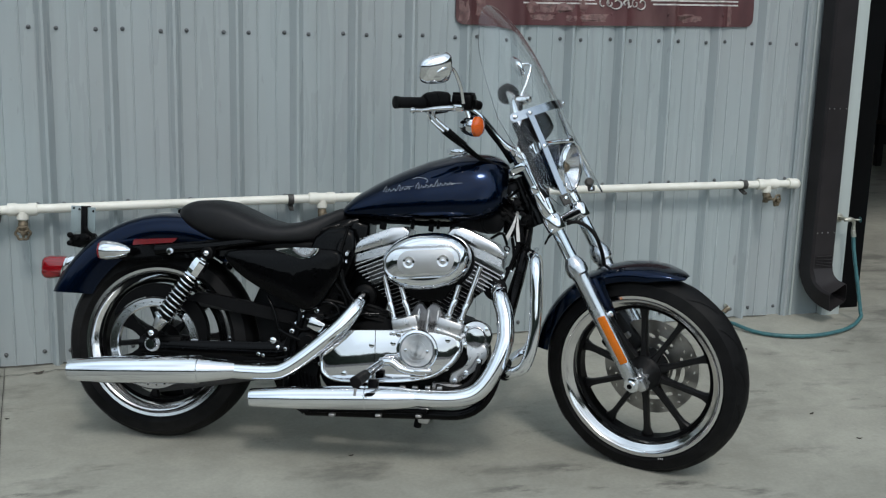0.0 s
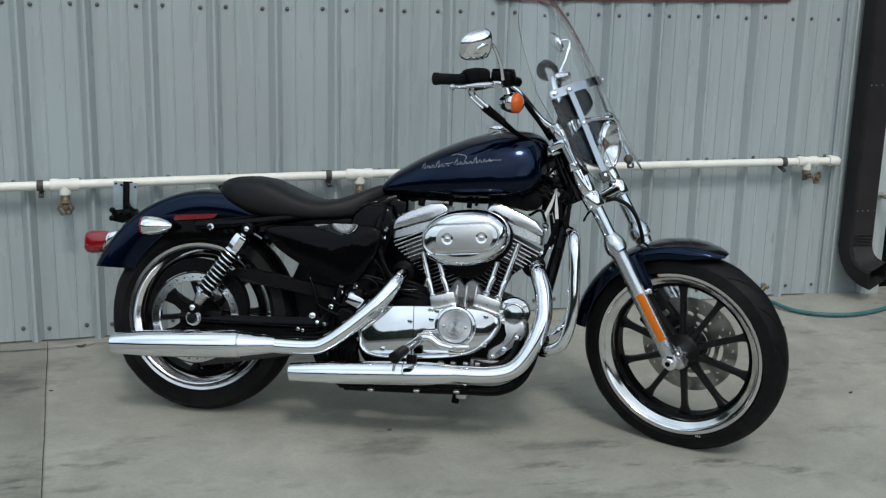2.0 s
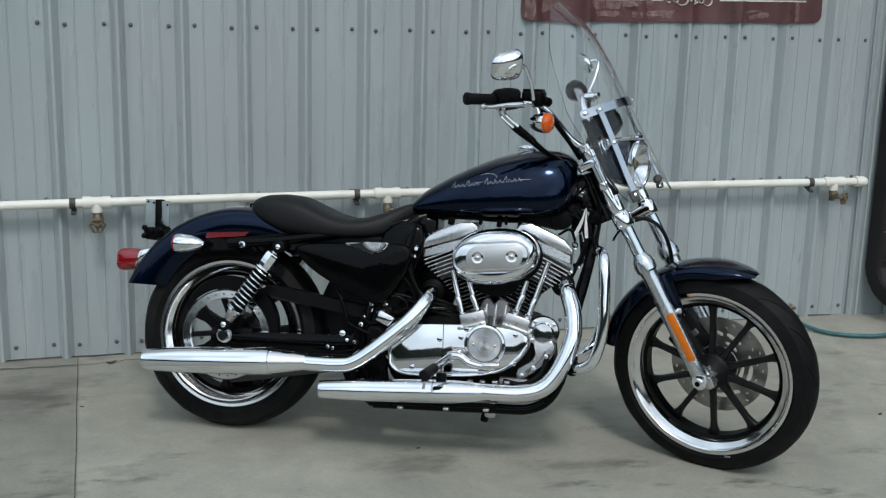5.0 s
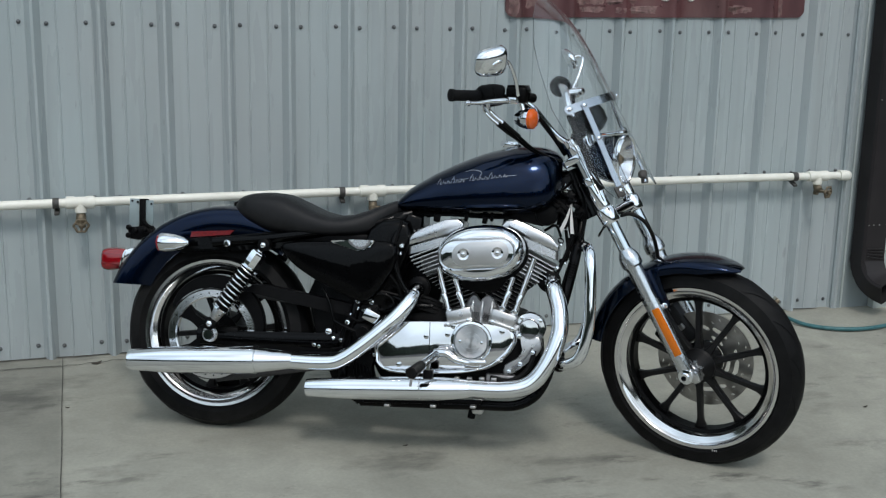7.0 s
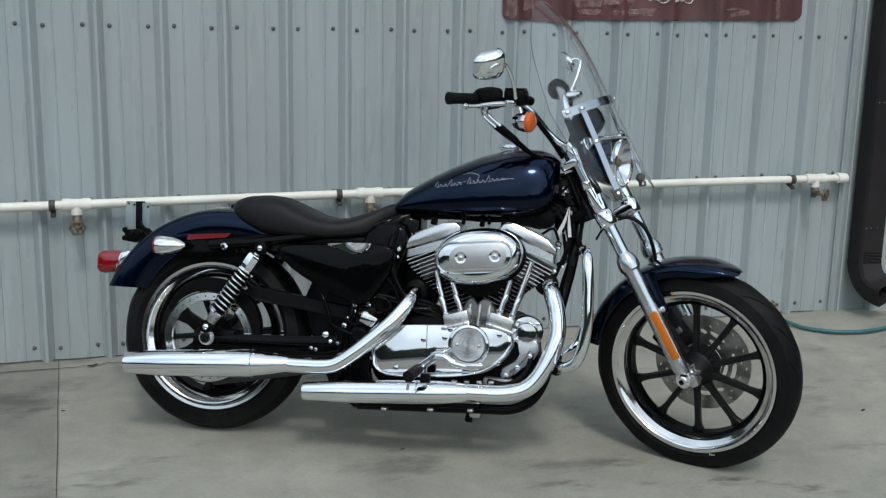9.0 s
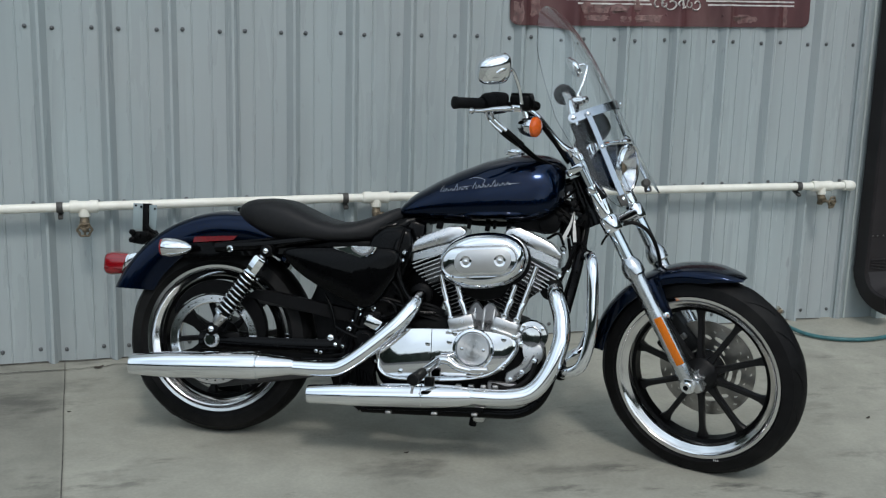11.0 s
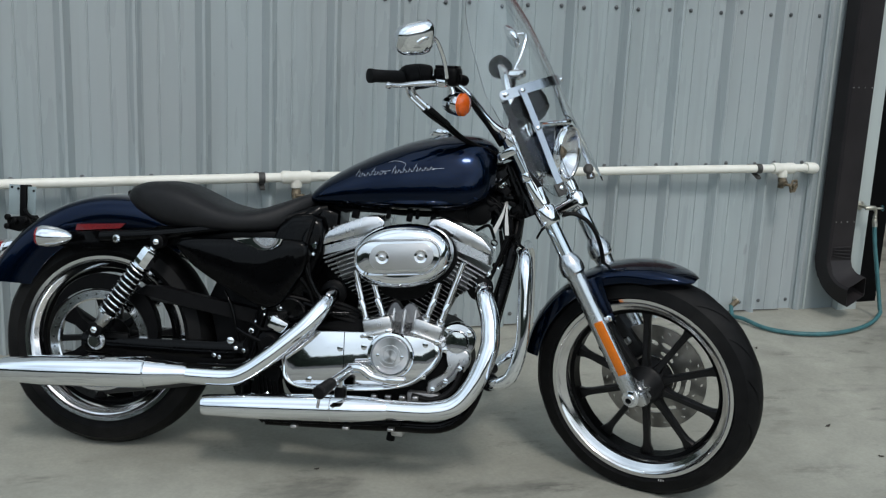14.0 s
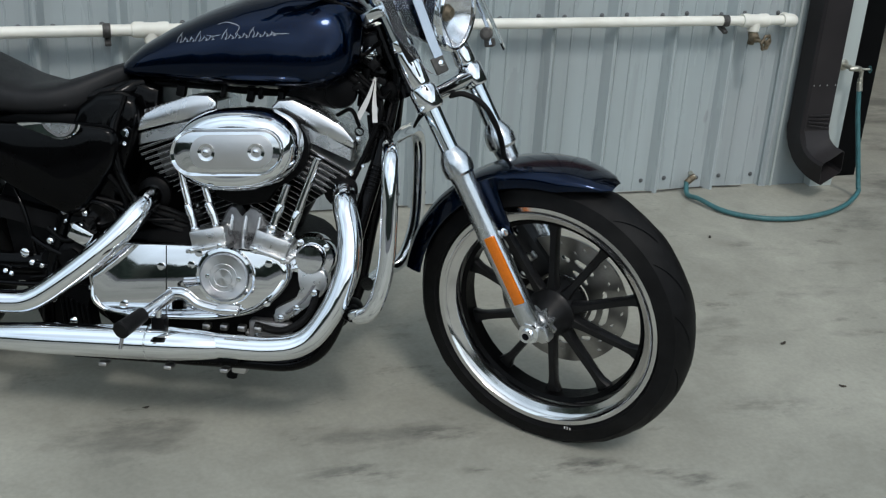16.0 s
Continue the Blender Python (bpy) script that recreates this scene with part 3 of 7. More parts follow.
def wheel(name, r, width, rim_r, rim_w, spokes, hub_r, m, label, phase=0.0):
    w = part(name, torus_ring([(r - 0.0 - 0.02 * abs(u) ** 2.2 * 1.6, u * width / 2) for u in np.linspace(-0.86, 0.86, 9)]
                              + [(r - 0.055, width * 0.5), (rim_r + 0.012, width * 0.40), (rim_r + 0.004, rim_w / 2),
                                 (rim_r + 0.004, -rim_w / 2), (rim_r + 0.012, -width * 0.40), (r - 0.055, -width * 0.5)], (0, 0, 0), (0, 1, 0), 96), "rubber", bike, label, m)
    h = rim_w / 2
    lip = [(0.008, 0.002), (0.007, 0.006), (-0.002, 0.005), (-0.006, -0.001), (-0.016, -0.006), (-0.026, -0.011), (-0.033, -0.024)]
    far = [(-0.033, 0.024), (-0.020, 0.012), (-0.010, 0.008), (-0.003, -0.004), (0.007, -0.006), (0.008, -0.002)]
    part("rim", torus_ring([(rim_r + u, -h - v) for u, v in lip] + [(rim_r + u, h - v) for u, v in far], (0, 0, 0), (0, 1, 0), 96), "rim", w, "polished alloy rim", m)
    part("rim_edge", torus_ring([(rim_r - 0.0045, -h + 0.0002), (rim_r - 0.0055, -h + 0.0010), (rim_r - 0.0075, -h + 0.0016), (rim_r - 0.0065, -h + 0.0045)], (0, 0, 0), (0, 1, 0), 96), "engine", w, "fine dark line in the rim", m)
    part("rim_well", torus_ring([(rim_r - 0.0332, -h + 0.024), (rim_r - 0.042, -h + 0.030), (rim_r - 0.042, h - 0.014), (rim_r - 0.0332, h - 0.012)], (0, 0, 0), (0, 1, 0), 96),
         "black", w, "black painted inner rim", m)
    part("hub", lathe([(hub_r * 0.55, -h - 0.020), (hub_r * 0.72, -h - 0.01), (hub_r * 0.95, -0.022), (hub_r * 1.1, -0.012), (hub_r * 1.1, 0.014), (hub_r * 1.24, 0.03), (hub_r * 1.24, h + 0.012), (hub_r * 0.9, h + 0.018), (hub_r * 0.6, h + 0.024)], (0, 0, 0), (0, 1, 0), 32),
         "spoke", w, "black cast hub", m)
    for k in range(spokes):
        a = 2 * math.pi * k / spokes + radians(phase)
        secs = []
        for f in np.linspace(0, 1, 9):
            rad = hub_r * 0.8 + (rim_r - 0.040 - hub_r * 0.8) * f
            wide = 0.0088 + 0.010 * max(0, (f - 0.78) / 0.22) ** 2 + 0.008 * max(0, (0.2 - f) / 0.2)
            deep = 0.015 - 0.004 * f
            c = Vector((math.cos(a), 0, math.sin(a)))
            s = Vector((-math.sin(a), 0, math.cos(a)))
            y = -0.010 * (1 - f) + 0.016
            secs.append([c * rad + s * wide * q + Vector((0, y + deep * p, 0)) for q, p in ((-1, -0.6), (-0.7, -1), (0.7, -1), (1, -0.6), (1, 0.6), (0.7, 1), (-0.7, 1), (-1, 0.6))])
        part("spoke", loft(secs), "spoke", w, "", m)
    return w


def groove_shades(w, r, width, m, count):
    # black strips on the uncut tread stand for the shade in its grooves
    for k in range(count):
        for side in (-1, 1):
            bm = bmesh.new()
            a0 = 2 * math.pi * (k + (0.5 if side > 0 else 0)) / count
            secs = []
            for f in np.linspace(0, 1, 8):
                a = a0 + 0.30 * f
                u = side * (0.25 + 0.55 * f ** 1.4)
                rad = r - 0.02 * abs(u) ** 2.2 * 1.6 + 0.0006
                c = Vector((math.cos(a) * rad, u * width / 2, math.sin(a) * rad))
                t = 0.0022 * (1 - 0.5 * abs(2 * f - 1))
                secs.append([c + Vector((0, t, 0)), c - Vector((0, t, 0))])
            loft(secs, cap=False, closed=False, bm=bm)
            part("groove_shade", bm, "jamb", w, "", m)


def disc(c, r, m, parent, name="brake_disc"):
    """A drilled brake disc with curved slots and two rings of through holes."""
    bm = bmesh.new()
    seg, t = 120, 0.0025
    rads = [0.062, 0.069, 0.0715, 0.0785, 0.081, 0.094, 0.097, 0.105, 0.108, 0.119, 0.125, 0.135, 0.141, r - 0.003, r]

    def gap(i, j):
        k = j % 24
        inner = (i in (1, 3) and 4 <= k < 13) or (i == 2 and 3 <= k < 14)
        outer = (i in (5, 7) and (2 <= k < 10 or 14 <= k < 16)) or (i == 6 and (1 <= k < 11 or 13 <= k < 17))
        holes = (i == 9 and j % 8 == 0) or (i == 11 and j % 8 == 3)
        return inner or outer or holes

    def spot(rr, y, j):
        a = 2 * math.pi * (j + rr * 150) / seg
        return math.cos(a) * rr, y, math.sin(a) * rr

    front_face, back_face = [[[bm.verts.new(spot(rr, y, j)) for j in range(seg)] for rr in rads] for y in (-t, t)]
    for i in range(len(rads) - 1):
        for j in range(seg):
            if not gap(i, j):
                q = (j + 1) % seg
                for L in (front_face, back_face):
                    bm.faces.new((L[i][j], L[i][q], L[i + 1][q], L[i + 1][j]))
    rim_edges = [e for e in bm.edges if len(e.link_faces) == 1 and e.verts[0].co.y < 0]
    twin = {a: b for La, Lb in zip(front_face, back_face) for a, b in zip(La, Lb)}
    for e in rim_edges:
        a, b = e.verts
        bm.faces.new((a, b, twin[b], twin[a]))
    bmesh.ops.recalc_face_normals(bm, faces=bm.faces)
    bm.transform(Matrix.Translation(c))
    return part(name, bm, "disc", parent, "drilled and slotted steel brake disc", m, sharp=20)


REAR = Matrix.Translation((0, 0, 0.306))
rear = wheel("rear_wheel", 0.308, 0.150, 0.230, 0.108, 10, 0.05, REAR, "black tyre on a polished alloy rim", 8)
FW = FORK @ pose(0, 0, 0, 0, RAKE, 0)
front = wheel("front_wheel", 0.318, 0.118, 0.249, 0.084, 10, 0.05, FW, "black tyre on a polished alloy rim", -87)
MARK = Vector((-0.060, -0.0575, -0.250))
groove_shades(front, 0.318, 0.118, FW, 16)
for k in range(3):
    part("sidewall_mark", box((0.0, 0, 0), (0.0022, 0.0012, 0.006), (0, 0, 0), 0), "white_tag", front, "small white paint mark", FORK @ Matrix.Translation(MARK + Vector((0.0055 * k, 0, -0.003 * k))) @ pose(0, 0, 0, 0, RAKE - 4, 0))
groove_shades(rear, 0.308, 0.150, REAR, 14)
disc((0, 0.062, 0), 0.152, FW, front)

# belt pulley on the right side of the rear wheel
part("belt_pulley", torus_ring([(0.142, -0.098), (0.142, -0.072), (0.118, -0.072), (0.116, -0.096), (0.120, -0.099)], (0, 0, 0), (0, 1, 0), 72), "machined", rear, "silver belt pulley ring", REAR)
pw = bmesh.new()
for k in range(5):
    a = 2 * math.pi * k / 5
    c, s = Vector((math.cos(a), 0, math.sin(a))), Vector((-math.sin(a), 0, math.cos(a)))
    loft([[c * rr + s * q * ww + Vector((0, y, 0)) for q, y in ((-1, -0.092), (1, -0.092), (1, -0.075), (-1, -0.075))] for rr, ww in ((0.03, 0.016), (0.08, 0.014), (0.117, 0.026))], bm=pw)
lathe([(0.045, -0.07), (0.045, -0.095), (0.03, -0.1), (0.03, -0.07)], (0, 0, 0), (0, 1, 0), 24, pw)
part("pulley_web", pw, "black", rear, "black pulley spokes", REAR)
for k in range(30):
    a = 2 * math.pi * k / 30
    part("pulley_dot", lathe([(0.0025, 0), (0.0025, 0.0006)], (math.cos(a) * 0.131, -0.0988, math.sin(a) * 0.131), (0, -1, 0), 8), "jamb", rear, "", REAR)
# drive belt
part("drive_belt", torus_ring([(0.146, -0.095), (0.146, -0.074), (0.1425, -0.074), (0.1425, -0.095)], (0, 0, 0.306), (0, 1, 0), 48), "belt", bike, "black rubber drive belt")
b = tube([(0.02, -0.085, 0.452), (0.3, -0.085, 0.425), (0.58, -0.085, 0.40)], 0.006, 8, flat=1.7)
tube([(0.02, -0.085, 0.162), (0.3, -0.085, 0.215), (0.58, -0.085, 0.27)], 0.006, 8, bm=b, flat=1.7)
part("drive_belt_run", b, "belt", bike)

# frame
fr = tube([(1.10, 0, 0.885), (1.17, 0, 0.74)], 0.031, 20)
part("steering_head", fr, "gloss", bike)
for s in (-1, 1):
    part("downtube", tube([(1.15, s * 0.02, 0.78), (1.135, s * 0.075, 0.62), (1.10, s * 0.11, 0.44), (1.07, s * 0.12, 0.25), (1.00, s * 0.12, 0.165), (0.85, s * 0.12, 0.15), (0.5, s * 0.12, 0.135)], 0.0155, 14), "gloss", bike)
    part("frame_rail", tube([(0.5, s * 0.12, 0.135), (0.44, s * 0.12, 0.20), (0.47, s * 0.12, 0.42), (0.55, s * 0.10, 0.66), (0.60, s * 0.07, 0.72)], 0.0155, 14), "gloss", bike)
    part("seat_rail", tube([(0.62, s * 0.06, 0.725), (0.48, s * 0.1, 0.68), (0.2, s * 0.12, 0.625), (0.0, s * 0.12, 0.60)], 0.016, 14), "gloss", bike)
part("backbone", tube([(1.10, 0, 0.86), (0.9, 0, 0.80), (0.6, 0, 0.73)], 0.03, 16), "gloss", bike)

# swingarm and its guard
for s in (-1, 1):
    part("swingarm", loft([[Vector((x, s * 0.105 + y * 0.018, z + h * zz)) for y, zz in ((-1, -0.6), (-0.7, -1), (0.7, -1), (1, -0.6), (1, 0.6), (0.7, 1), (-0.7, 1), (-1, 0.6))] for x, z, h in ((-0.04, 0.306, 0.020), (0.1, 0.305, 0.020), (0.35, 0.312, 0.024), (0.52, 0.33, 0.03))]), "gloss", bike)
part("belt_guard", plate([(0.10, 0.452), (0.13, 0.474), (0.185, 0.474), (0.276, 0.460), (0.465, 0.432), (0.45, 0.395), (0.278, 0.420), (0.19, 0.437)], -0.075, -0.112, 0.004), "guard", bike, "long black belt guard")
# rear axle
ax = part("axle_washer", lathe([(0.025, 0), (0.025, 0.004), (0.023, 0.006), (0.018, 0.006)], (0.004, -0.121, 0.309), (0, -1, 0), 28), "cast", bike, "large bright axle washer")
part("axle_nut", lathe([(0.0165, 0), (0.0165, 0.012), (0.0145, 0.015), (0.009, 0.015)], (0.004, -0.127, 0.309), (0, -1, 0), 12), "chrome", ax, "chrome axle nut")
# black plug stands for the shade inside the hollow axle
part("axle_end", lathe([(0.0070, 0), (0.0070, 0.0155), (0.004, 0.012)], (0.004, -0.127, 0.309), (0, -1, 0), 16), "black", ax, "black plug for the shade in the hollow axle")


part("axle_block", box((0.03, -0.11, 0.306), (0.13, 0.022, 0.062), (0, 0, 0), 0.012), "black", bike)

# rear fender: a channel round the wheel, cut level at the tail
def rear_fender_sections():
    cx, cz, w, z_end = 0.053, 0.306, 0.092, 0.447
    secs = []
    for i in range(41):
        f = i / 40
        r = 0.432 - 0.026 * min(1.0, f * 1.5)
        drop = 0.125 - 0.030 * min(1.0, f * 2.0)
        prof = [(-1, -drop), (-1, -drop * 0.5), (-0.98, -0.024), (-0.90, -0.008), (-0.7, 0.001), (-0.4, 0.006), (0, 0.009), (0.4, 0.006), (0.7, 0.001), (0.90, -0.008), (0.98, -0.024), (1, -drop * 0.5), (1, -drop)]
        inner = [(u * 0.96, h - 0.004) for u, h in prof[::-1]]
        ring = []
        for u, h in prof + inner:
            rr = r + h
            a0 = math.pi - math.asin((z_end - cz) / rr)
            a = a0 + (radians(58) - a0) * f
            ring.append(Vector((cx + rr * math.cos(a), u * w * (0.95 + 0.05 * f), cz + rr * math.sin(a))))
        secs.append(ring)
    return secs


fender = part("rear_fender", loft(rear_fender_sections()), "navy", bike, "navy painted steel rear fender", sharp=60)
for s in (-1, 1):
    part("fender_strut", plate([(-0.16, 0.572), (-0.09, 0.560), (0.05, 0.575), (0.2, 0.59), (0.26, 0.60), (0.26, 0.645), (0.15, 0.638), (0.0, 0.618), (-0.12, 0.603)], s * 0.092, s * 0.118, 0.004), "gloss", bike, "black steel fender strut")
    part("strut_bolt", lathe([(0.011, -0.002), (0.011, 0.005), (0.006, 0.010)], (0.052, s * 0.137, 0.600), (0, s, 0), 12), "chrome", bike)
    # shock absorber
    top, bot = Vector((0.181, s * 0.165, 0.603)), Vector((0.020, s * 0.165, 0.349))
    d = (bot - top)
    ln, dn = d.length, d.normalized()
    sh = part("shock_absorber", rod(top + dn * 0.02, bot - dn * 0.01, 0.010, 0.010), "chrome", bike, "chrome coil-over shock absorber")
    part("top_cover", lathe([(0.018, 0), (0.024, 0.004), (0.0265, 0.012), (0.0265, 0.05), (0.024, 0.056), (0.028, 0.058), (0.028, 0.062)], top + dn * 0.024, dn, 8), "chrome", sh, "faceted chrome shock cover")
    part("damper", rod(top + dn * 0.08, top + dn * 0.24, 0.0225, 0.0225), "gloss", sh)
    part("spring_seat", lathe([(0.02, 0), (0.029, 0.002), (0.029, 0.007), (0.02, 0.009)], top + dn * 0.238, dn, 20), "chrome", sh)
    part("lower_eye", lathe([(0.020, 0), (0.021, 0.004), (0.016, 0.035), (0.012, 0.055)], bot - dn * 0.062, dn, 10), "cast", sh)
    s1, s2 = ring_frame(dn)
    turns = 9.5
    coil = [top + dn * (0.086 + 0.152 * k / 128) + (s1 * math.cos(2 * math.pi * turns * k / 128) + s2 * math.sin(2 * math.pi * turns * k / 128)) * 0.0265 for k in range(129)]
    part("coil_spring", tube(coil, 0.0031, 8, 1), "chrome", sh, "chrome coil spring")
    for p, r in ((top, 0.009), (bot, 0.010)):
        part("mount_eye", lathe([(r + 0.010, -0.022), (r + 0.010, 0.012), (r + 0.006, 0.014)], p, (0, s, 0), 24), "black", sh)
        part("mount_bolt", lathe([(r, 0.0), (r, 0.018), (r * 0.7, 0.021), (r * 0.3, 0.022)], p, (0, s, 0), 6), "chrome", sh, "chrome mounting bolt")

# seat: sections along x with crowned top
def seat_mesh():
    st = ((0.048, 0.715, 0.725, 0.05), (0.062, 0.69, 0.748, 0.085), (0.10, 0.668, 0.762, 0.112), (0.16, 0.640, 0.768, 0.124), (0.21, 0.63, 0.763, 0.13), (0.26, 0.63, 0.742, 0.135),
          (0.32, 0.632, 0.716, 0.14), (0.38, 0.636, 0.704, 0.142), (0.44, 0.640, 0.712, 0.138), (0.50, 0.648, 0.736, 0.12), (0.55, 0.69, 0.758, 0.09), (0.585, 0.72, 0.768, 0.06))
    xs = [s[0] for s in st]
    secs = []
    for x in np.linspace(xs[0], xs[-1], 40):
        zb, zt, w = (np.interp(x, xs, [s[i] for s in st]) for i in (1, 2, 3))
        h = zt - zb
        ring = []
        for k in range(28):
            a = 2 * math.pi * k / 28
            c, sn = math.cos(a), math.sin(a)
            y = math.copysign(abs(c) ** 0.55, c) * w
            z = zb + h * 0.45 + (math.copysign(abs(sn) ** 0.6, sn) * (h * 0.55 if sn > 0 else h * 0.45))
            ring.append(Vector((x, y, z)))
        secs.append(ring)
    bm = loft(secs)
    bmesh.ops.smooth_vert(bm, verts=bm.verts[:], factor=0.5, use_axis_x=False, use_axis_y=True, use_axis_z=True)
    return bm


part("seat_pan", box((0.36, 0, 0.632), (0.42, 0.23, 0.035), (0, -2, 0), 0.010), "black", bike, "black seat pan")
seat = part("seat", seat_mesh(), "vinyl", bike, "black vinyl solo seat with a dished centre", sharp=60)

# fuel tank
def tank_mesh():
    st = ((0.562, 0.740, 0.750, 0.05), (0.575, 0.734, 0.775, 0.07), (0.61, 0.732, 0.808, 0.088), (0.68, 0.731, 0.853, 0.110), (0.75, 0.730, 0.890, 0.128), (0.83, 0.730, 0.925, 0.142),
          (0.92, 0.733, 0.952, 0.150), (0.985, 0.738, 0.957, 0.148), (1.03, 0.748, 0.954, 0.138), (1.06, 0.768, 0.942, 0.118), (1.082, 0.800, 0.922, 0.080))
    xs = [s[0] for s in st]
    secs = []
    for x in np.concatenate((np.linspace(xs[0], xs[1], 5)[:-1], np.linspace(xs[1], xs[-2], 44), np.linspace(xs[-2], xs[-1], 6)[1:])):
        zb, zt, w = (np.interp(x, xs, [s[i] for s in st]) for i in (1, 2, 3))
        h = zt - zb
        mid = zb + h * 0.36
        ring = []
        for k in range(48):
            a = 2 * math.pi * k / 48
            c, sn = math.cos(a), math.sin(a)
            y = math.copysign(abs(c) ** 0.78, c) * w
            z = mid + (math.copysign(abs(sn) ** 0.85, sn) * (zt - mid) if sn > 0 else math.copysign(abs(sn) ** 0.5, sn) * (mid - zb))
            ring.append(Vector((x, y, z)))
        secs.append(ring)
    bm = loft(secs)
    for _ in range(4):
        bmesh.ops.smooth_vert(bm, verts=bm.verts[:], factor=0.5, use_axis_x=True, use_axis_y=True, use_axis_z=True)
    return bm


tank = part("fuel_tank", tank_mesh(), "navy", bike, "dark navy teardrop fuel tank with silver script", sharp=70)
part("fuel_cap", lathe([(0.032, 0), (0.034, 0.008), (0.033, 0.014), (0.028, 0.019), (0.012, 0.021)], (0.915, -0.025, 0.947), (0.05, -0.1, 1), 28), "chrome", tank, "chrome fuel cap")

# side cover
part("side_cover", plate([(0.235, 0.612), (0.42, 0.63), (0.548, 0.636), (0.592, 0.622), (0.588, 0.56), (0.538, 0.472), (0.505, 0.446), (0.468, 0.449), (0.33, 0.510), (0.25, 0.565)], -0.09, -0.155, 0.02, 4, 4, dome=0.006), "gloss", bike, "gloss black side cover")
part("battery_cover", plate([(0.245, 0.615), (0.42, 0.63), (0.545, 0.636), (0.585, 0.622), (0.575, 0.56), (0.505, 0.468), (0.43, 0.472), (0.315, 0.505), (0.25, 0.56)], 0.09, 0.15, 0.02, 4, 4, dome=0.006), "gloss", bike, "gloss black side cover")

# exhaust
EY = -0.215
ex = part("rear_exhaust", tube([(0.26, EY, 0.257), (0.40, EY, 0.260), (0.455, EY, 0.275), (0.52, EY + 0.005, 0.325), (0.595, EY + 0.02, 0.395), (0.635, EY + 0.04, 0.444), (0.650, EY + 0.065, 0.472), (0.658, EY + 0.11, 0.492), (0.664, EY + 0.16, 0.50)], 0.0245, 20), "chrome", bike, "chrome rear exhaust pipe")
part("muffler", lathe([(0.024, 0.0), (0.031, 0.0), (0.033, 0.01), (0.041, 0.12), (0.0425, 0.40), (0.039, 0.415), (0.031, 0.48), (0.0265, 0.51), (0.0245, 0.52)], (-0.217, EY, 0.225), (0.998, 0, 0.068), 36), "chrome", ex, "long chrome muffler with a tapered end")
ex2 = part("front_exhaust", tube([(0.82, EY, 0.214), (0.96, EY, 0.220), (1.03, EY + 0.005, 0.245), (1.075, EY + 0.01, 0.31), (1.100, EY + 0.02, 0.385), (1.102, EY + 0.035, 0.43), (1.095, EY + 0.05, 0.475), (1.078, EY + 0.075, 0.520), (1.068, EY + 0.115, 0.540), (1.058, EY + 0.17, 0.545)], 0.0255, 20), "chrome", bike, "chrome front exhaust pipe")
part("muffler", lathe([(0.02, 0.0), (0.026, 0.0), (0.028, 0.01), (0.034, 0.13), (0.0355, 0.32), (0.0355, 0.40), (0.031, 0.46), (0.0275, 0.49), (0.0255, 0.50)], (0.350, EY, 0.180), (0.9977, 0, 0.0675), 36), "chrome", ex2, "long chrome muffler with a tapered end")

for x, z, r in ((0.19, 0.253, 0.043), (0.836, 0.2135, 0.0262), (0.70, 0.204, 0.0362)):
    part("exhaust_seam", torus_ring([(r, 0.0015), (r + 0.0012, 0), (r, -0.0015), (r - 0.002, 0)], (x, EY, z), (0.9977, 0, 0.0675), 40), "chrome", bike)

# engine
part("crankcase", plate([(0.56, 0.20), (0.52, 0.28), (0.54, 0.36), (0.64, 0.42), (0.78, 0.44), (0.95, 0.44), (1.02, 0.40), (1.05, 0.30), (1.02, 0.21), (0.9, 0.17), (0.65, 0.165)], 0.13, -0.10, 0.02, 3), "wrinkle", bike, "dark engine case")
cc = part("cam_cover", plate([(0.535, 0.335), (0.545, 0.27), (0.585, 0.235), (0.70, 0.237), (0.83, 0.25), (0.90, 0.27), (0.95, 0.31), (0.975, 0.355), (0.96, 0.395), (0.90, 0.408), (0.80, 0.408), (0.70, 0.403), (0.61, 0.397), (0.565, 0.375)], -0.09, -0.155, 0.018, 3, 5), "polished", bike, "polished aluminium cam and sprocket cover")
part("cover_seam", box((0.711, -0.1545, 0.322), (0.0018, 0.003, 0.155), (0, -1.5, 0), 0), "jamb", cc, "thin seam between the two covers")
part("timer_seat", torus_ring([(0.050, -0.004), (0.062, -0.004), (0.063, 0.006), (0.060, 0.011), (0.054, 0.012), (0.051, 0.008)], (0.839, -0.1545, 0.349), (0, -1, 0), 48), "chrome", cc)
part("timer_gap", torus_ring([(0.047, 0.0), (0.052, 0.0), (0.052, 0.004), (0.047, 0.004)], (0.839, -0.156, 0.349), (0, -1, 0), 48), "engine", cc)
part("timer_cover", lathe([(0.0500, 0), (0.0500, 0.017), (0.048, 0.020), (0.031, 0.0203), (0.030, 0.0195), (0.029, 0.0203), (0.020, 0.0205), (0.019, 0.0196), (0.018, 0.0205), (0.008, 0.0207)], (0.839, -0.155, 0.349), (0, -1, 0), 48), "turned", cc, "round brushed alloy timer cover")
for dx in (-0.033, 0.033):
    part("timer_screw", lathe([(0.005, 0), (0.005, 0.002), (0.002, 0.0025)], (0.839 + dx, -0.1752, 0.349), (0, -1, 0), 10), "chrome", cc)
part("cover_lip", tube([(0.548, -0.150, 0.30), (0.556, -0.156, 0.262), (0.60, -0.158, 0.243), (0.70, -0.158, 0.244), (0.82, -0.158, 0.256), (0.895, -0.158, 0.279), (0.94, -0.158, 0.318), (0.962, -0.152, 0.352)], 0.0038, 10), "chrome", cc, "rounded lower lip of the cover")
part("bracket_tab", box((0.845, -0.160, 0.272), (0.045, 0.012, 0.016), (0, -4, 0), 0.003), "polished", cc)
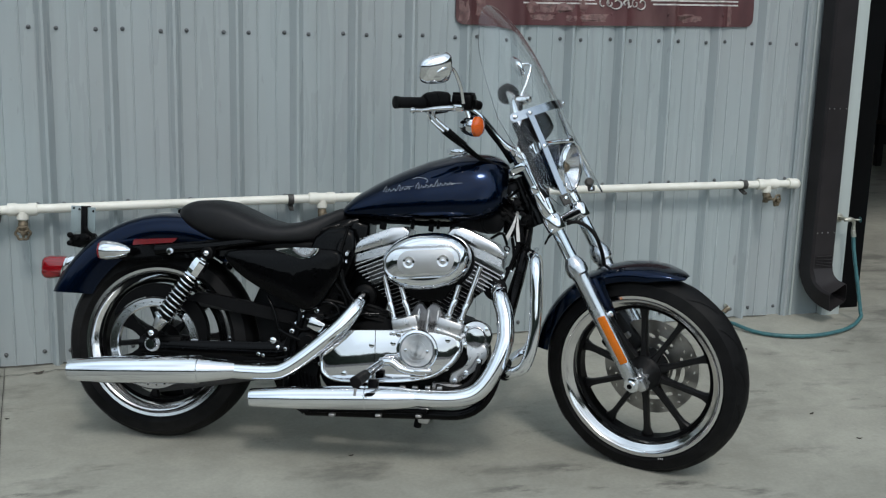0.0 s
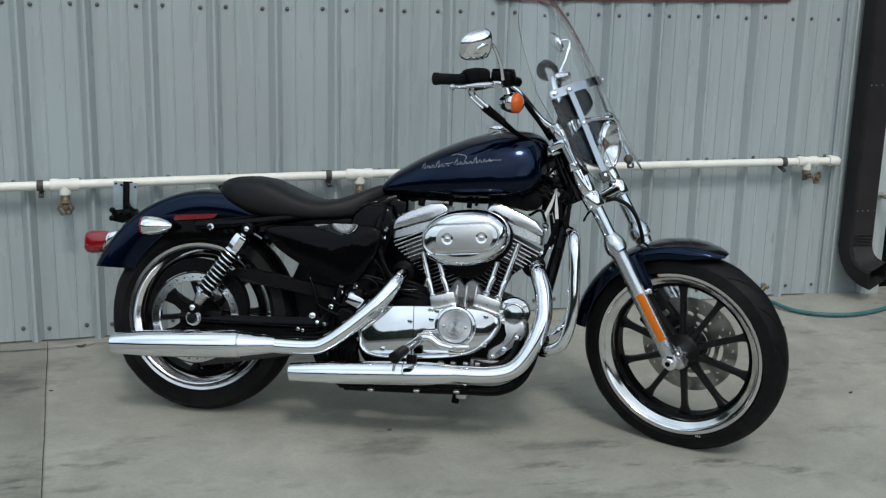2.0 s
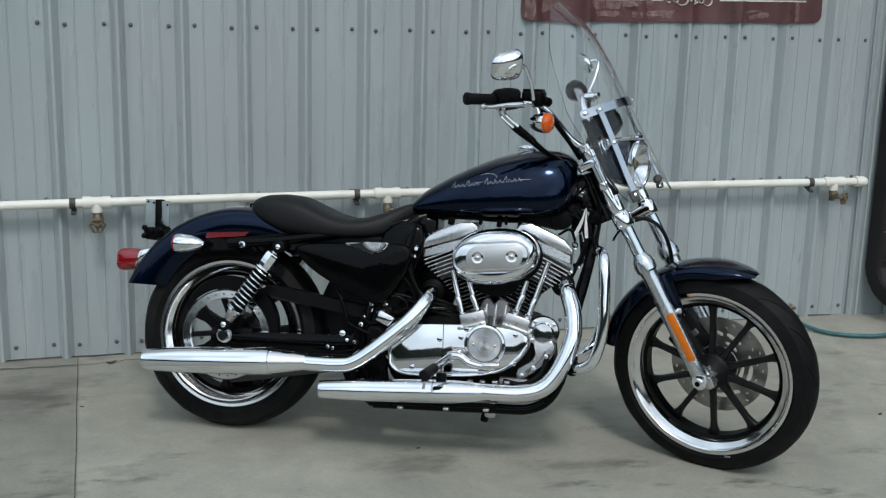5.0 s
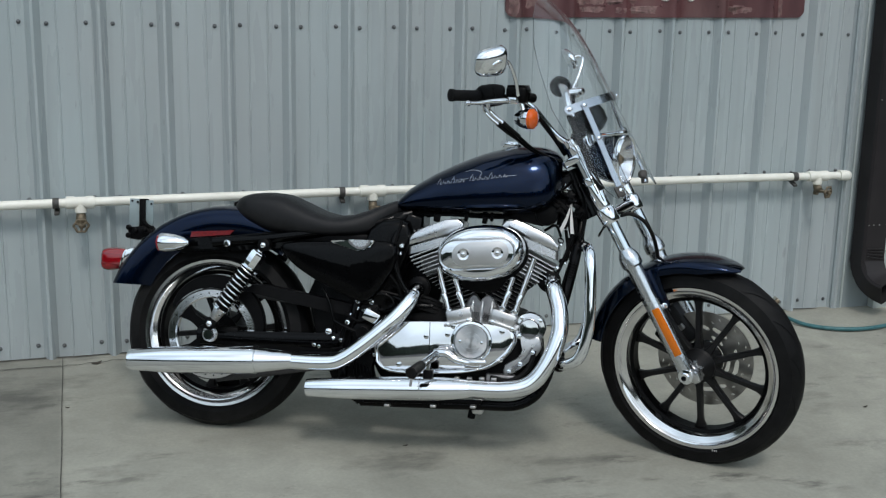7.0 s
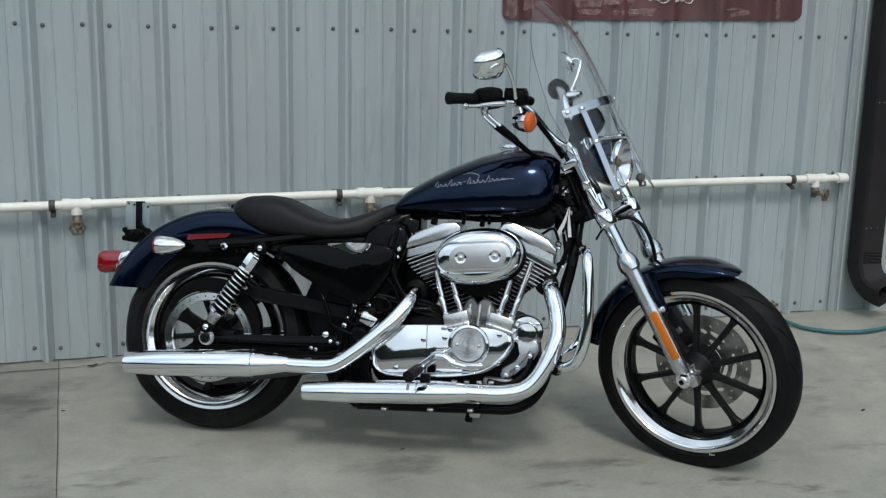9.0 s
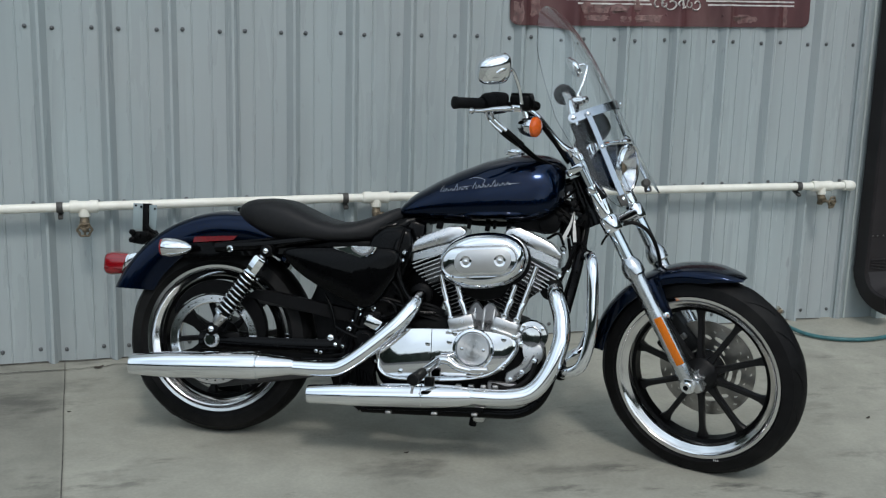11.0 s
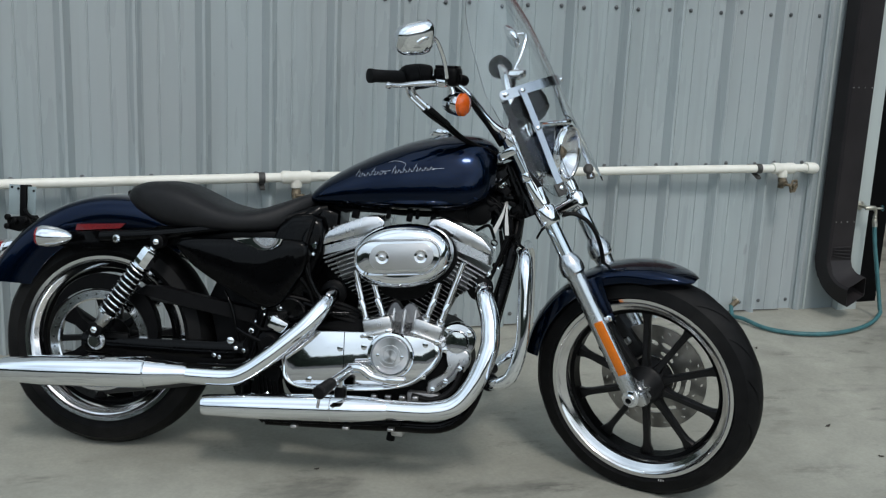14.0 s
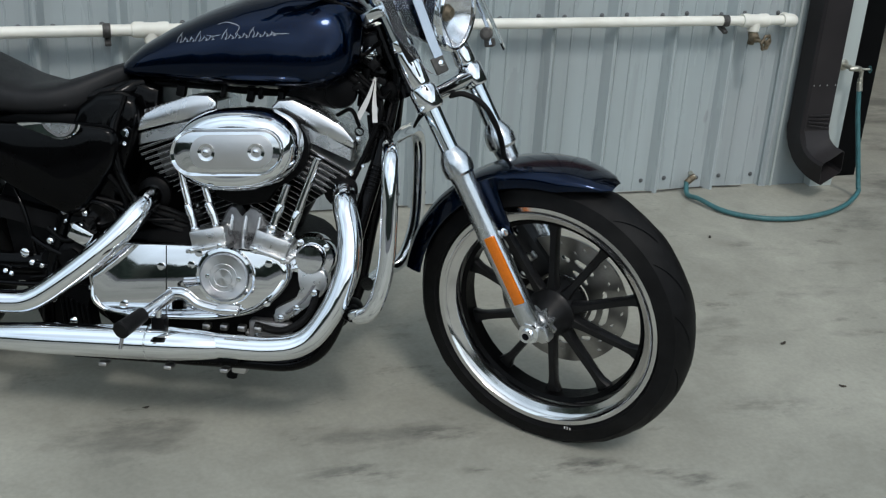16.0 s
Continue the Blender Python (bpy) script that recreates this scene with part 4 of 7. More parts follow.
pump = part("oil_pump_cover", lathe([(0.050, 0), (0.050, 0.022), (0.046, 0.030), (0.034, 0.031), (0.033, 0.026)], (1.010, -0.085, 0.396), (0, -1, 0), 32), "polished", bike, "round polished engine cover")
part("pump_cap", lathe([(0.031, 0), (0.031, 0.024), (0.028, 0.029), (0.012, 0.030)], (1.010, -0.109, 0.396), (0, -1, 0), 24), "polished", pump, "polished round cap")
for k in range(4):
    a = radians(40 + 90 * k)
    part("pump_screw", lathe([(0.007, 0), (0.007, 0.006), (0.003, 0.007)], (1.010 + 0.040 * math.cos(a), -0.115, 0.396 + 0.040 * math.sin(a)), (0, -1, 0), 10), "chrome", pump)
for x, z in ((0.62, 0.262), (0.70, 0.355), (0.765, 0.365), (0.78, 0.392), (0.93, 0.30), (0.93, 0.385), (0.86, 0.275)):
    part("cover_screw", lathe([(0.008, 0), (0.008, 0.005), (0.004, 0.0055)], (x, -0.155, z), (0, -1, 0), 12), "chrome", cc)


def cylinder_stack(angle, base, name, lean):
    """One finned cylinder with its head and rocker cover, leaning by angle from the crank."""
    m = Matrix.Translation(base) @ pose(0, 0, 0, 0, angle, 0)
    cyl = part(name, rod((0, 0, 0.05), (0, 0, 0.31), 0.060), "fin", bike, "black finned engine cylinder", m)

    def fin(nm, z, left, d, thick, edge, face):
        right = min(0.070, left)
        f = part(nm, box(((right - left) / 2 * -lean, -0.008, z), (left + right, d, thick), (0, 0, 0), 0.0014, seg=1), face, cyl, "", m, smooth=False)
        f.data.materials.append(M[edge])
        up = m.to_3x3() @ Vector((0, 0, 1))
        for p in f.data.polygons:
            if abs(p.normal.dot(up)) < 0.5:
                p.material_index = 1

    for k in range(19):
        z = 0.319 - k * 0.0122
        left = min(0.103, max(0.048, 0.0535 + (z - 0.198) * 0.47))
        if k < 6:
            fin("head_fin", z, left, 0.196, 0.0052, "machined", "engine")
        else:
            fin("fin", z, left, 0.170 + 0.02 * (18 - k) / 12, 0.0034, "cast", "fin")
    part("cylinder_head", box((0.004 * lean, -0.005, 0.275), (0.15, 0.165, 0.07), (0, 0, 0), 0.012), "engine", cyl, "grey cylinder head", m)
    if lean < 0:
        lower = [(0.622, 0.622), (0.699, 0.650), (0.78, 0.674), (0.785, 0.640), (0.701, 0.622), (0.622, 0.597)]
        upper = [(0.617, 0.642), (0.634, 0.664), (0.668, 0.684), (0.700, 0.698), (0.738, 0.714), (0.774, 0.716), (0.790, 0.704), (0.790, 0.679), (0.699, 0.653), (0.620, 0.626)]
        ribs_at, slope = (0.650, 0.684), 0.40
    else:
        lower = [(0.93, 0.700), (0.982, 0.674), (1.081, 0.632), (1.081, 0.606), (0.99, 0.637), (0.93, 0.660)]
        upper = [(0.905, 0.704), (0.917, 0.719), (0.948, 0.724), (0.978, 0.713), (1.024, 0.694), (1.060, 0.676), (1.084, 0.650), (1.084, 0.634), (0.994, 0.664), (0.930, 0.694)]
        ribs_at, slope = (1.000, 0.711), -0.42
    part("rocker_box", plate(lower, 0.08, -0.104, 0.009, seg=3), "cover", cyl, "satin silver rocker box")
    part("rocker_cover", plate(upper, 0.08, -0.107, 0.008, seg=4), "cover", cyl, "satin silver stepped rocker cover", sharp=50)
    for k in range(7):
        x = ribs_at[0] - 0.012 + 0.011 * k
        part("cover_notch", box((x, -0.098, ribs_at[1] - 0.0085 + slope * (x - ribs_at[0])), (0.0032, 0.018, 0.007), (0, 0, 0), 0.001, seg=1), "engine", cyl)
    for k in range(3):
        x = ribs_at[0] + 0.022 * k
        part("cover_bolt", lathe([(0.0065, -0.012), (0.0065, 0.003), (0.003, 0.004)], (x, -0.082, ribs_at[1] - 0.010 + slope * 0.022 * k), (-slope, 0, 1), 10), "chrome", cyl)
    return cyl, m


CRANK = Vector((0.848, 0.0, 0.338))
cylinder_stack(-23.5, CRANK, "rear_cylinder", -1)
cylinder_stack(25.0, CRANK, "front_cylinder", 1)
part("intake_manifold", tube([(0.74, -0.02, 0.60), (0.855, -0.05, 0.62), (0.97, -0.02, 0.60)], 0.03, 16), "wrinkle", bike)
part("throttle_body", box((0.86, -0.08, 0.60), (0.09, 0.08, 0.09), (0, 4, 0), 0.015), "black", bike)
part("intake_cover", plate([(0.775, 0.56), (0.80, 0.505), (0.85, 0.492), (0.91, 0.505), (0.945, 0.56), (0.93, 0.64), (0.79, 0.64)], -0.06, -0.118, 0.008), "black", bike, "black intake cover behind the air cleaner")
# pushrod tubes and lifter blocks
for x0, z0, x1, z1 in ((0.764, 0.44, 0.722, 0.565), (0.812, 0.45, 0.768, 0.555), (0.922, 0.46, 0.952, 0.55), (0.960, 0.45, 1.012, 0.61)):
    y = -0.128
    pr = part("pushrod_tube", rod((x0, y, z0 - 0.02), (x1, y + 0.006, z1), 0.0085), "polished", bike, "chrome pushrod tube")
    d = Vector((x1 - x0, 0, z1 - z0)).normalized()
    part("collar", lathe([(0.010, 0), (0.012, 0.004), (0.012, 0.012), (0.009, 0.016)], Vector((x0, y, z0 - 0.014)), d, 16), "chrome", pr)
    part("spring_cap", lathe([(0.0098, 0), (0.0098, 0.02), (0.0085, 0.024)], Vector((x0, y, z0 - 0.014)) + d * 0.04, d, 16), "chrome", pr)
for x, t in ((0.795, -16), (0.93, 16)):
    lb = part("lifter_block", box((x, -0.122, 0.424), (0.078, 0.056, 0.040), (0, t, 0), 0.006), "cast", bike, "cast alloy lifter block")
    part("flange", box((x, -0.128, 0.404), (0.09, 0.066, 0.010), (0, t, 0), 0.004), "cast", lb)
    for dx in (-0.03, 0.03):
        part("bolt", lathe([(0.006, 0), (0.006, 0.005), (0.003, 0.006)], (x + dx, -0.158, 0.404 - dx * math.tan(radians(t))), (0, -1, 0), 10), "chrome", lb)
part("case_web", plate([(0.80, 0.40), (0.818, 0.478), (0.838, 0.486), (0.853, 0.468), (0.872, 0.488), (0.898, 0.474), (0.915, 0.40)], -0.06, -0.100, 0.012, 2, 4), "engine", bike, "grey ribbed case between the cylinders")
for x in (0.828, 0.858, 0.888):
    part("case_rib", tube([(x, -0.098, 0.41), (x + 0.002, -0.102, 0.44), (x + 0.004, -0.094, 0.476)], [0.007, 0.006, 0.004], 10), "cast", bike)

# air cleaner
def stadium(cx, cz, half, r, n=12, tilt=0.06):
    pts = [(cx + half + r * math.cos(a), cz + r * math.sin(a)) for a in np.linspace(-math.pi / 2, math.pi / 2, n)]
    pts += [(cx - half + r * math.cos(a), cz + r * math.sin(a)) for a in np.linspace(math.pi / 2, 3 * math.pi / 2, n)]
    return [(x, z + (x - cx) * tilt) for x, z in pts]


def oval(f, y, cx=0.854, cz=0.617, tilt=0.10):
    pts = []
    for k in range(64):
        a = 2 * math.pi * k / 64
        c, sn = math.cos(a), math.sin(a)
        x = math.copysign(abs(c) ** 0.86, c) * 0.133 * f
        z = math.copysign(abs(sn) ** 0.95, sn) * 0.086 * (f if f > 0.6 else f)
        pts.append(Vector((cx + x, y, cz + z + x * tilt)))
    return pts


ac = part("air_cleaner", loft([oval(1.0, -0.125), oval(1.0, -0.158), oval(0.985, -0.172), oval(0.95, -0.186), oval(0.89, -0.198), oval(0.80, -0.206), oval(0.72, -0.2090), oval(0.60, -0.2095)]), "chrome", bike, "chrome oval air cleaner cover", sharp=60)
part("backplate", loft([oval(0.98, -0.095, 0.858, 0.610), oval(1.02, -0.10, 0.858, 0.610), oval(1.02, -0.128, 0.858, 0.610)]), "black", ac, "black backplate")
def bezel_ring(half, r, y, cx=0.846):
    return [Vector((x, y, z)) for x, z in stadium(cx, 0.617, half, r, tilt=0.10)]


part("insert_bezel", loft([bezel_ring(0.066, 0.0490, -0.198), bezel_ring(0.066, 0.0486, -0.2150), bezel_ring(0.066, 0.0478, -0.2166), bezel_ring(0.066, 0.0468, -0.2170), bezel_ring(0.067, 0.0410, -0.2112)], cap=False), "chrome", ac, "bevelled chrome bezel round the pocket", sharp=40)
part("pocket", plate(stadium(0.846, 0.617, 0.067, 0.0425, tilt=0.10), -0.2, -0.2110, 0.0005), "pocket", ac, "recessed mirror pocket")
part("insert", plate(stadium(0.856, 0.6185, 0.050, 0.0345, tilt=0.10), -0.2, -0.2150, 0.002), "insert", ac, "matte alloy insert")
for x in (0.806, 0.907):
    part("insert_bolt", lathe([(0.018, 0), (0.0175, 0.0025), (0.010, 0.0008), (0.0065, 0.0008), (0.006, 0.006), (0.003, 0.007)], (x, -0.2140, 0.6175 + (x - 0.846) * 0.10), (0, -1, 0), 24), "polished", ac)

# brackets, foot controls and small parts of the right side
peg = part("footpeg", rod((0.708, -0.278, 0.284), (0.690, -0.352, 0.269), 0.0150, 0.018), "rubber", bike, "black rubber footpeg")
part("peg_joint", rod((0.745, -0.205, 0.312), (0.707, -0.282, 0.283), 0.013, 0.011), "polished", peg, "polished peg joint")
part("peg_feeler", rod((0.692, -0.342, 0.260), (0.689, -0.346, 0.230), 0.004), "steel", peg)
pedal = part("brake_pedal", tube([(0.735, -0.205, 0.312), (0.77, -0.21, 0.315), (0.80, -0.212, 0.298), (0.85, -0.214, 0.290), (0.875, -0.216, 0.292)], [0.013, 0.012, 0.011, 0.011, 0.010], 14), "polished", bike, "polished brake pedal")
part("pedal_pad", box((0.868, -0.225, 0.298), (0.05, 0.04, 0.012), (0, -4, 0), 0.004), "polished", pedal)
part("hanger_bracket", box((0.72, -0.212, 0.238), (0.03, 0.03, 0.05), (0, 0, 0), 0.006), "black", bike)
part("hanger_stud", rod((0.72, -0.22, 0.262), (0.72, -0.22, 0.285), 0.006), "chrome", bike)
for x in (0.60, 0.74, 0.86):
    part("exhaust_clamp", box((x, -0.205, 0.145 + 0.06 * (x - 0.6)), (0.018, 0.026, 0.009), (0, 0, 0), 0.003), "steel", bike)
part("exhaust_bracket", box((0.70, -0.17, 0.158), (0.36, 0.02, 0.012), (0, -3.5, 0), 0.003), "black", bike)
def badge_ring(f, y, cx=0.474, wide=0.050, deep=0.032, tail=0.034):
    """Half-round outline with a flat top and a long swept tail."""
    out = []
    for k in range(40):
        a = 2 * math.pi * k / 40
        c, sn = math.cos(a), math.sin(a)
        x = c * wide - (tail * max(0.0, -c) ** 3)
        z = 0.0 if sn > 0 else sn * deep * (1 - 0.35 * max(0.0, -c))
        out.append(Vector((cx + x * f, y, 0.634 + (z - 0.004) * f + 0.004 + x * f * 0.06)))
    return out


badge = part("side_badge", loft([badge_ring(1.0, -0.160), badge_ring(1.0, -0.166), badge_ring(0.94, -0.1685), badge_ring(0.3, -0.169)]), "chrome", bike, "chrome half-round badge with a swept tail")
part("badge_line", loft([badge_ring(0.80, -0.1685, 0.480, 0.044, 0.034, 0.0), badge_ring(0.78, -0.1696, 0.480, 0.044, 0.034, 0.0), badge_ring(0.2, -0.1696, 0.480, 0.044, 0.034, 0.0)]), "engine", badge)
part("badge_centre", loft([badge_ring(0.66, -0.169, 0.480, 0.044, 0.034, 0.0), badge_ring(0.62, -0.1704, 0.480, 0.044, 0.034, 0.0), badge_ring(0.2, -0.1704, 0.480, 0.044, 0.034, 0.0)]), "brushed", badge)
part("spark_plug_cover", lathe([(0.008, 0), (0.01, 0.008), (0.006, 0.014)], (0.607, -0.13, 0.625), (0, -1, 0), 12), "chrome", bike)

# bits under the cam cover and behind the front pipe
part("oil_line", tube([(0.90, -0.13, 0.24), (0.96, -0.135, 0.235), (1.01, -0.13, 0.27), (1.03, -0.12, 0.33)], 0.008, 10), "rubber", bike)
part("oil_line", tube([(0.88, -0.12, 0.22), (0.95, -0.125, 0.205), (1.02, -0.12, 0.23)], 0.007, 10), "steel", bike)
part("oil_pump", box((0.93, -0.11, 0.225), (0.09, 0.04, 0.05), (0, 0, 0), 0.006), "engine", bike, "grey oil pump")
part("case_end", plate([(0.940, 0.278), (0.975, 0.300), (0.992, 0.330), (0.985, 0.372), (1.040, 0.374), (1.050, 0.345), (1.038, 0.318), (1.006, 0.288), (0.972, 0.258), (0.940, 0.248)], -0.09, -0.126, 0.007, 2, 3), "cast", bike, "cast alloy end of the engine case")
part("case_joint", tube([(0.965, -0.1285, 0.272), (1.000, -0.1285, 0.304), (1.022, -0.1285, 0.340)], 0.003, 8), "engine", bike)
for x in (0.80, 0.838, 0.876, 0.912):
    part("line_clip", box((x, -0.145, 0.2315 + 0.05 * (x - 0.8)), (0.016, 0.02, 0.012), (0, 0, 0), 0.002), "steel", bike)
for x, z in ((0.905, 0.215), (0.955, 0.262), (0.988, 0.288), (1.024, 0.325)):
    part("case_bolt", lathe([(0.007, 0), (0.007, 0.006), (0.003, 0.007)], (x, -0.128, z), (0, -1, 0), 10), "chrome", bike)

# dark clutter between the engine and the rear wheel
part("oil_tank", plate([(0.50, 0.68), (0.62, 0.70), (0.62, 0.60), (0.585, 0.48), (0.60, 0.42), (0.50, 0.40), (0.45, 0.48)], 0.1, -0.122, 0.03, 3, 5), "gloss", bike, "gloss black oil tank")
part("mud_guard", plate([(0.30, 0.45), (0.36, 0.60), (0.46, 0.60), (0.46, 0.20), (0.40, 0.17), (0.34, 0.30)], 0.07, -0.07, 0.01), "black", bike, "black inner fender")
part("starter", rod((0.57, -0.02, 0.46), (0.57, -0.09, 0.46), 0.045), "black", bike)
part("swingarm_pivot", lathe([(0.034, 0), (0.034, 0.02), (0.02, 0.028), (0.02, 0.036)], (0.50, -0.12, 0.35), (0, -1, 0), 20), "black", bike)
part("frame_casting", plate([(0.43, 0.18), (0.42, 0.34), (0.47, 0.44), (0.54, 0.44), (0.56, 0.36), (0.53, 0.24), (0.55, 0.16), (0.5, 0.12)], -0.085, -0.125, 0.01), "black", bike, "black frame casting")
for x, z, r in ((0.389, 0.345, 0.010), (0.46, 0.40, 0.008), (0.475, 0.425, 0.007), (0.52, 0.445, 0.007), (0.345, 0.30, 0.006)):
    part("chassis_bolt", lathe([(r, 0), (r, 0.006), (r * 0.6, 0.008)], (x, -0.126, z), (0, -1, 0), 12), "chrome", bike)
part("sprocket_cover_edge", box((0.528, -0.15, 0.405), (0.05, 0.04, 0.035), (0, 25, 0), 0.004), "polished", bike, "polished cover corner")
for k, pts in enumerate((((0.52, -0.125, 0.62), (0.56, -0.135, 0.55), (0.60, -0.13, 0.50), (0.62, -0.12, 0.43)), ((0.60, -0.12, 0.70), (0.585, -0.135, 0.62), (0.60, -0.135, 0.54)), ((0.44, -0.12, 0.46), (0.52, -0.13, 0.48), (0.60, -0.12, 0.47), (0.66, -0.11, 0.44)), ((0.40, -0.125, 0.29), (0.46, -0.13, 0.30), (0.53, -0.13, 0.29)))):
    part("cable", tube(pts, 0.006 - 0.001 * (k % 2), 8), "plastic", bike)
part("belt_guard_lower", plate([(0.05, 0.285), (0.28, 0.295), (0.44, 0.30), (0.44, 0.285), (0.28, 0.27), (0.05, 0.262)], -0.09, -0.118, 0.003), "black", bike)
def shroud_ring(a):
    swell = max(0.0, math.sin((a - radians(-15)) / radians(165) * math.pi))
    ri, ro = 0.1485, 0.1515 + 0.042 * swell ** 0.6
    return [Vector((math.cos(a) * r, y, 0.306 + math.sin(a) * r)) for r, y in ((ro - 0.004, -0.07), (ro, -0.098), (ro - 0.003, -0.104), (ri, -0.106), (ri, -0.099), (ro - 0.006, -0.07))]


part("rear_sprocket_guard", loft([shroud_ring(a) for a in np.linspace(radians(-15), radians(150), 36)]), "black", bike, "black belt shroud")
part("rear_caliper", box((0.031, 0.075, 0.131), (0.13, 0.05, 0.05), (0, 8, 0), 0.014), "black", bike, "black rear brake caliper")
part("seat_bolt", lathe([(0.008, 0), (0.010, 0.006), (0.008, 0.016), (0.004, 0.018)], (0.034, 0, 0.714), (-0.3, 0, 1), 14), "plastic", bike, "black seat bolt")
part("inner_cover", plate([(0.56, 0.40), (0.60, 0.62), (0.69, 0.63), (0.735, 0.52), (0.70, 0.42)], 0.03, -0.02, 0.01), "black", bike, "black cover behind the rear cylinder")

for pts, r, mat in (
        (((0.605, -0.10, 0.69), (0.580, -0.125, 0.64), (0.585, -0.130, 0.57), (0.615, -0.125, 0.50), (0.650, -0.115, 0.46)), 0.011, "gloss"),
        (((0.50, -0.128, 0.46), (0.545, -0.140, 0.475), (0.585, -0.138, 0.46), (0.600, -0.130, 0.42)), 0.0055, "gloss"),
        (((0.44, -0.130, 0.405), (0.480, -0.142, 0.385), (0.515, -0.142, 0.395), (0.545, -0.135, 0.43)), 0.005, "plastic"),
        (((0.405, -0.128, 0.380), (0.440, -0.138, 0.365), (0.490, -0.140, 0.350), (0.530, -0.135, 0.352)), 0.006, "gloss"),
        (((0.585, -0.120, 0.465), (0.620, -0.128, 0.455), (0.660, -0.122, 0.445), (0.710, -0.110, 0.445)), 0.0065, "gloss"),
        (((0.580, -0.115, 0.500), (0.615, -0.122, 0.488), (0.650, -0.116, 0.478)), 0.0075, "plastic"),
        (((0.30, -0.128, 0.272), (0.38, -0.132, 0.276), (0.47, -0.132, 0.284)), 0.0055, "gloss"),
        (((0.36, -0.118, 0.48), (0.385, -0.128, 0.44), (0.40, -0.128, 0.39), (0.41, -0.124, 0.345)), 0.0045, "gloss")):
    part("hose_run", tube(pts, r, 12), mat, bike)
for x, z, w, h, t in ((0.455, 0.372, 0.030, 0.034, 12), (0.505, 0.415, 0.036, 0.022, -20), (0.420, 0.320, 0.046, 0.016, 3), (0.540, 0.300, 0.024, 0.050, 8)):
    part("frame_bracket", box((x, -0.128, z), (w, 0.012, h), (0, t, 0), 0.003), "gloss", bike, "black frame bracket")
for x, z, r in ((0.448, 0.378, 0.0075), (0.498, 0.418, 0.0055), (0.512, 0.412, 0.0055), (0.430, 0.322, 0.0055), (0.540, 0.318, 0.006), (0.540, 0.285, 0.006), (0.478, 0.445, 0.0065), (0.362, 0.298, 0.0055)):
    part("chassis_bolt", lathe([(r, 0), (r, 0.005), (r * 0.6, 0.007)], (x, -0.134, z), (0, -1, 0), 10), "chrome", bike)
for k in range(6):
    part("regulator_fin", box((0.475 + 0.012 * k, -0.118, 0.225 - 0.004 * k), (0.004, 0.030, 0.070), (0, -10, 0), 0.001, seg=1), "black", bike)
# steering head clutter, horn and paper tags
part("neck_cover", plate([(1.065, 0.862), (1.105, 0.878), (1.125, 0.82), (1.105, 0.795), (1.075, 0.80)], 0.03, -0.040, 0.012), "gloss", bike, "black steering head cover")
part("neck_bracket", plate([(1.075, 0.80), (1.10, 0.80), (1.115, 0.74), (1.10, 0.70), (1.07, 0.715)], 0.02, -0.030, 0.006), "black", bike)
part("ignition_switch", lathe([(0.018, 0), (0.020, 0.004), (0.020, 0.018), (0.014, 0.022)], (1.142, -0.045, 0.755), (0, -1, 0), 20), "plastic", bike, "black ignition switch")
part("frame_lug", box((1.115, -0.03, 0.79), (0.035, 0.05, 0.03), (0, 25, 0), 0.008), "gloss", bike)
part("neck_bolt", lathe([(0.015, 0), (0.015, 0.004), (0.009, 0.009), (0.004, 0.010)], (1.094, -0.046, 0.828), (0, -1, 0), 20), "chrome", bike, "chrome bolt")
for k in range(5):
    part("neck_cable", tube([(1.05 + 0.012 * k, -0.055 - 0.006 * (k % 3), 0.80 - 0.02 * k), (1.09 + 0.008 * k, -0.065 - 0.008 * (k % 2), 0.775 - 0.012 * k), (1.125 + 0.004 * k, -0.06, 0.74 - 0.02 * k), (1.12, -0.07 - 0.004 * k, 0.66 - 0.025 * k)], 0.0045 + 0.0008 * (k % 3), 8), "plastic", bike)
part("cable_clip", box((1.128, -0.072, 0.775), (0.020, 0.02, 0.014), (0, 20, 0), 0.004), "guard", bike)
part("horn", lathe([(0.034, 0), (0.036, 0.01), (0.033, 0.02), (0.013, 0.024)], (1.040, -0.05, 0.745), (0, -1, 0), 28), "black", bike, "round black horn")
part("coil_box", box((0.985, -0.02, 0.74), (0.11, 0.09, 0.05), (0, 10, 0), 0.008), "black", bike)
def tag(a, b, c, w):
    a, b, c = Vector(a), Vector(b), Vector(c)
    cur = spline([a, b, c], 6)
    side = (c - a).cross(Vector((0, 1, 0))).normalized()
    return loft([[p + side * q * w * (0.12 + 0.88 * min(1.0, 1.6 * i / len(cur))) + Vector((0, t, 0)) for q, t in ((-1, 0.0005), (1, 0.003), (1, 0.0038), (-1, 0.0013))] for i, p in enumerate(cur)])


for a, b, c, w in (((1.112, -0.078, 0.782), (1.103, -0.086, 0.740), (1.084, -0.088, 0.694), 0.0055), ((1.114, -0.078, 0.782), (1.116, -0.088, 0.735), (1.121, -0.090, 0.690), 0.005)):
    part("paper_tag", tag(a, b, c, w), "white_tag", bike, "small white paper tag", smooth=False)
for pts in (((1.10, -0.05, 0.78), (1.13, -0.075, 0.72), (1.11, -0.08, 0.64), (1.08, -0.09, 0.56)), ((1.15, -0.05, 0.80), (1.155, -0.06, 0.72), (1.12, -0.08, 0.60), (1.09, -0.10, 0.48)), ((1.06, -0.06, 0.77), (1.10, -0.075, 0.74), (1.12, -0.08, 0.68))):
    part("cable", tube(pts, 0.006, 8), "plastic", bike)
part("wiring_tray", box((0.82, 0.0, 0.742), (0.46, 0.10, 0.03), (0, -2, 0), 0.012), "black", bike, "black tray under the tank")
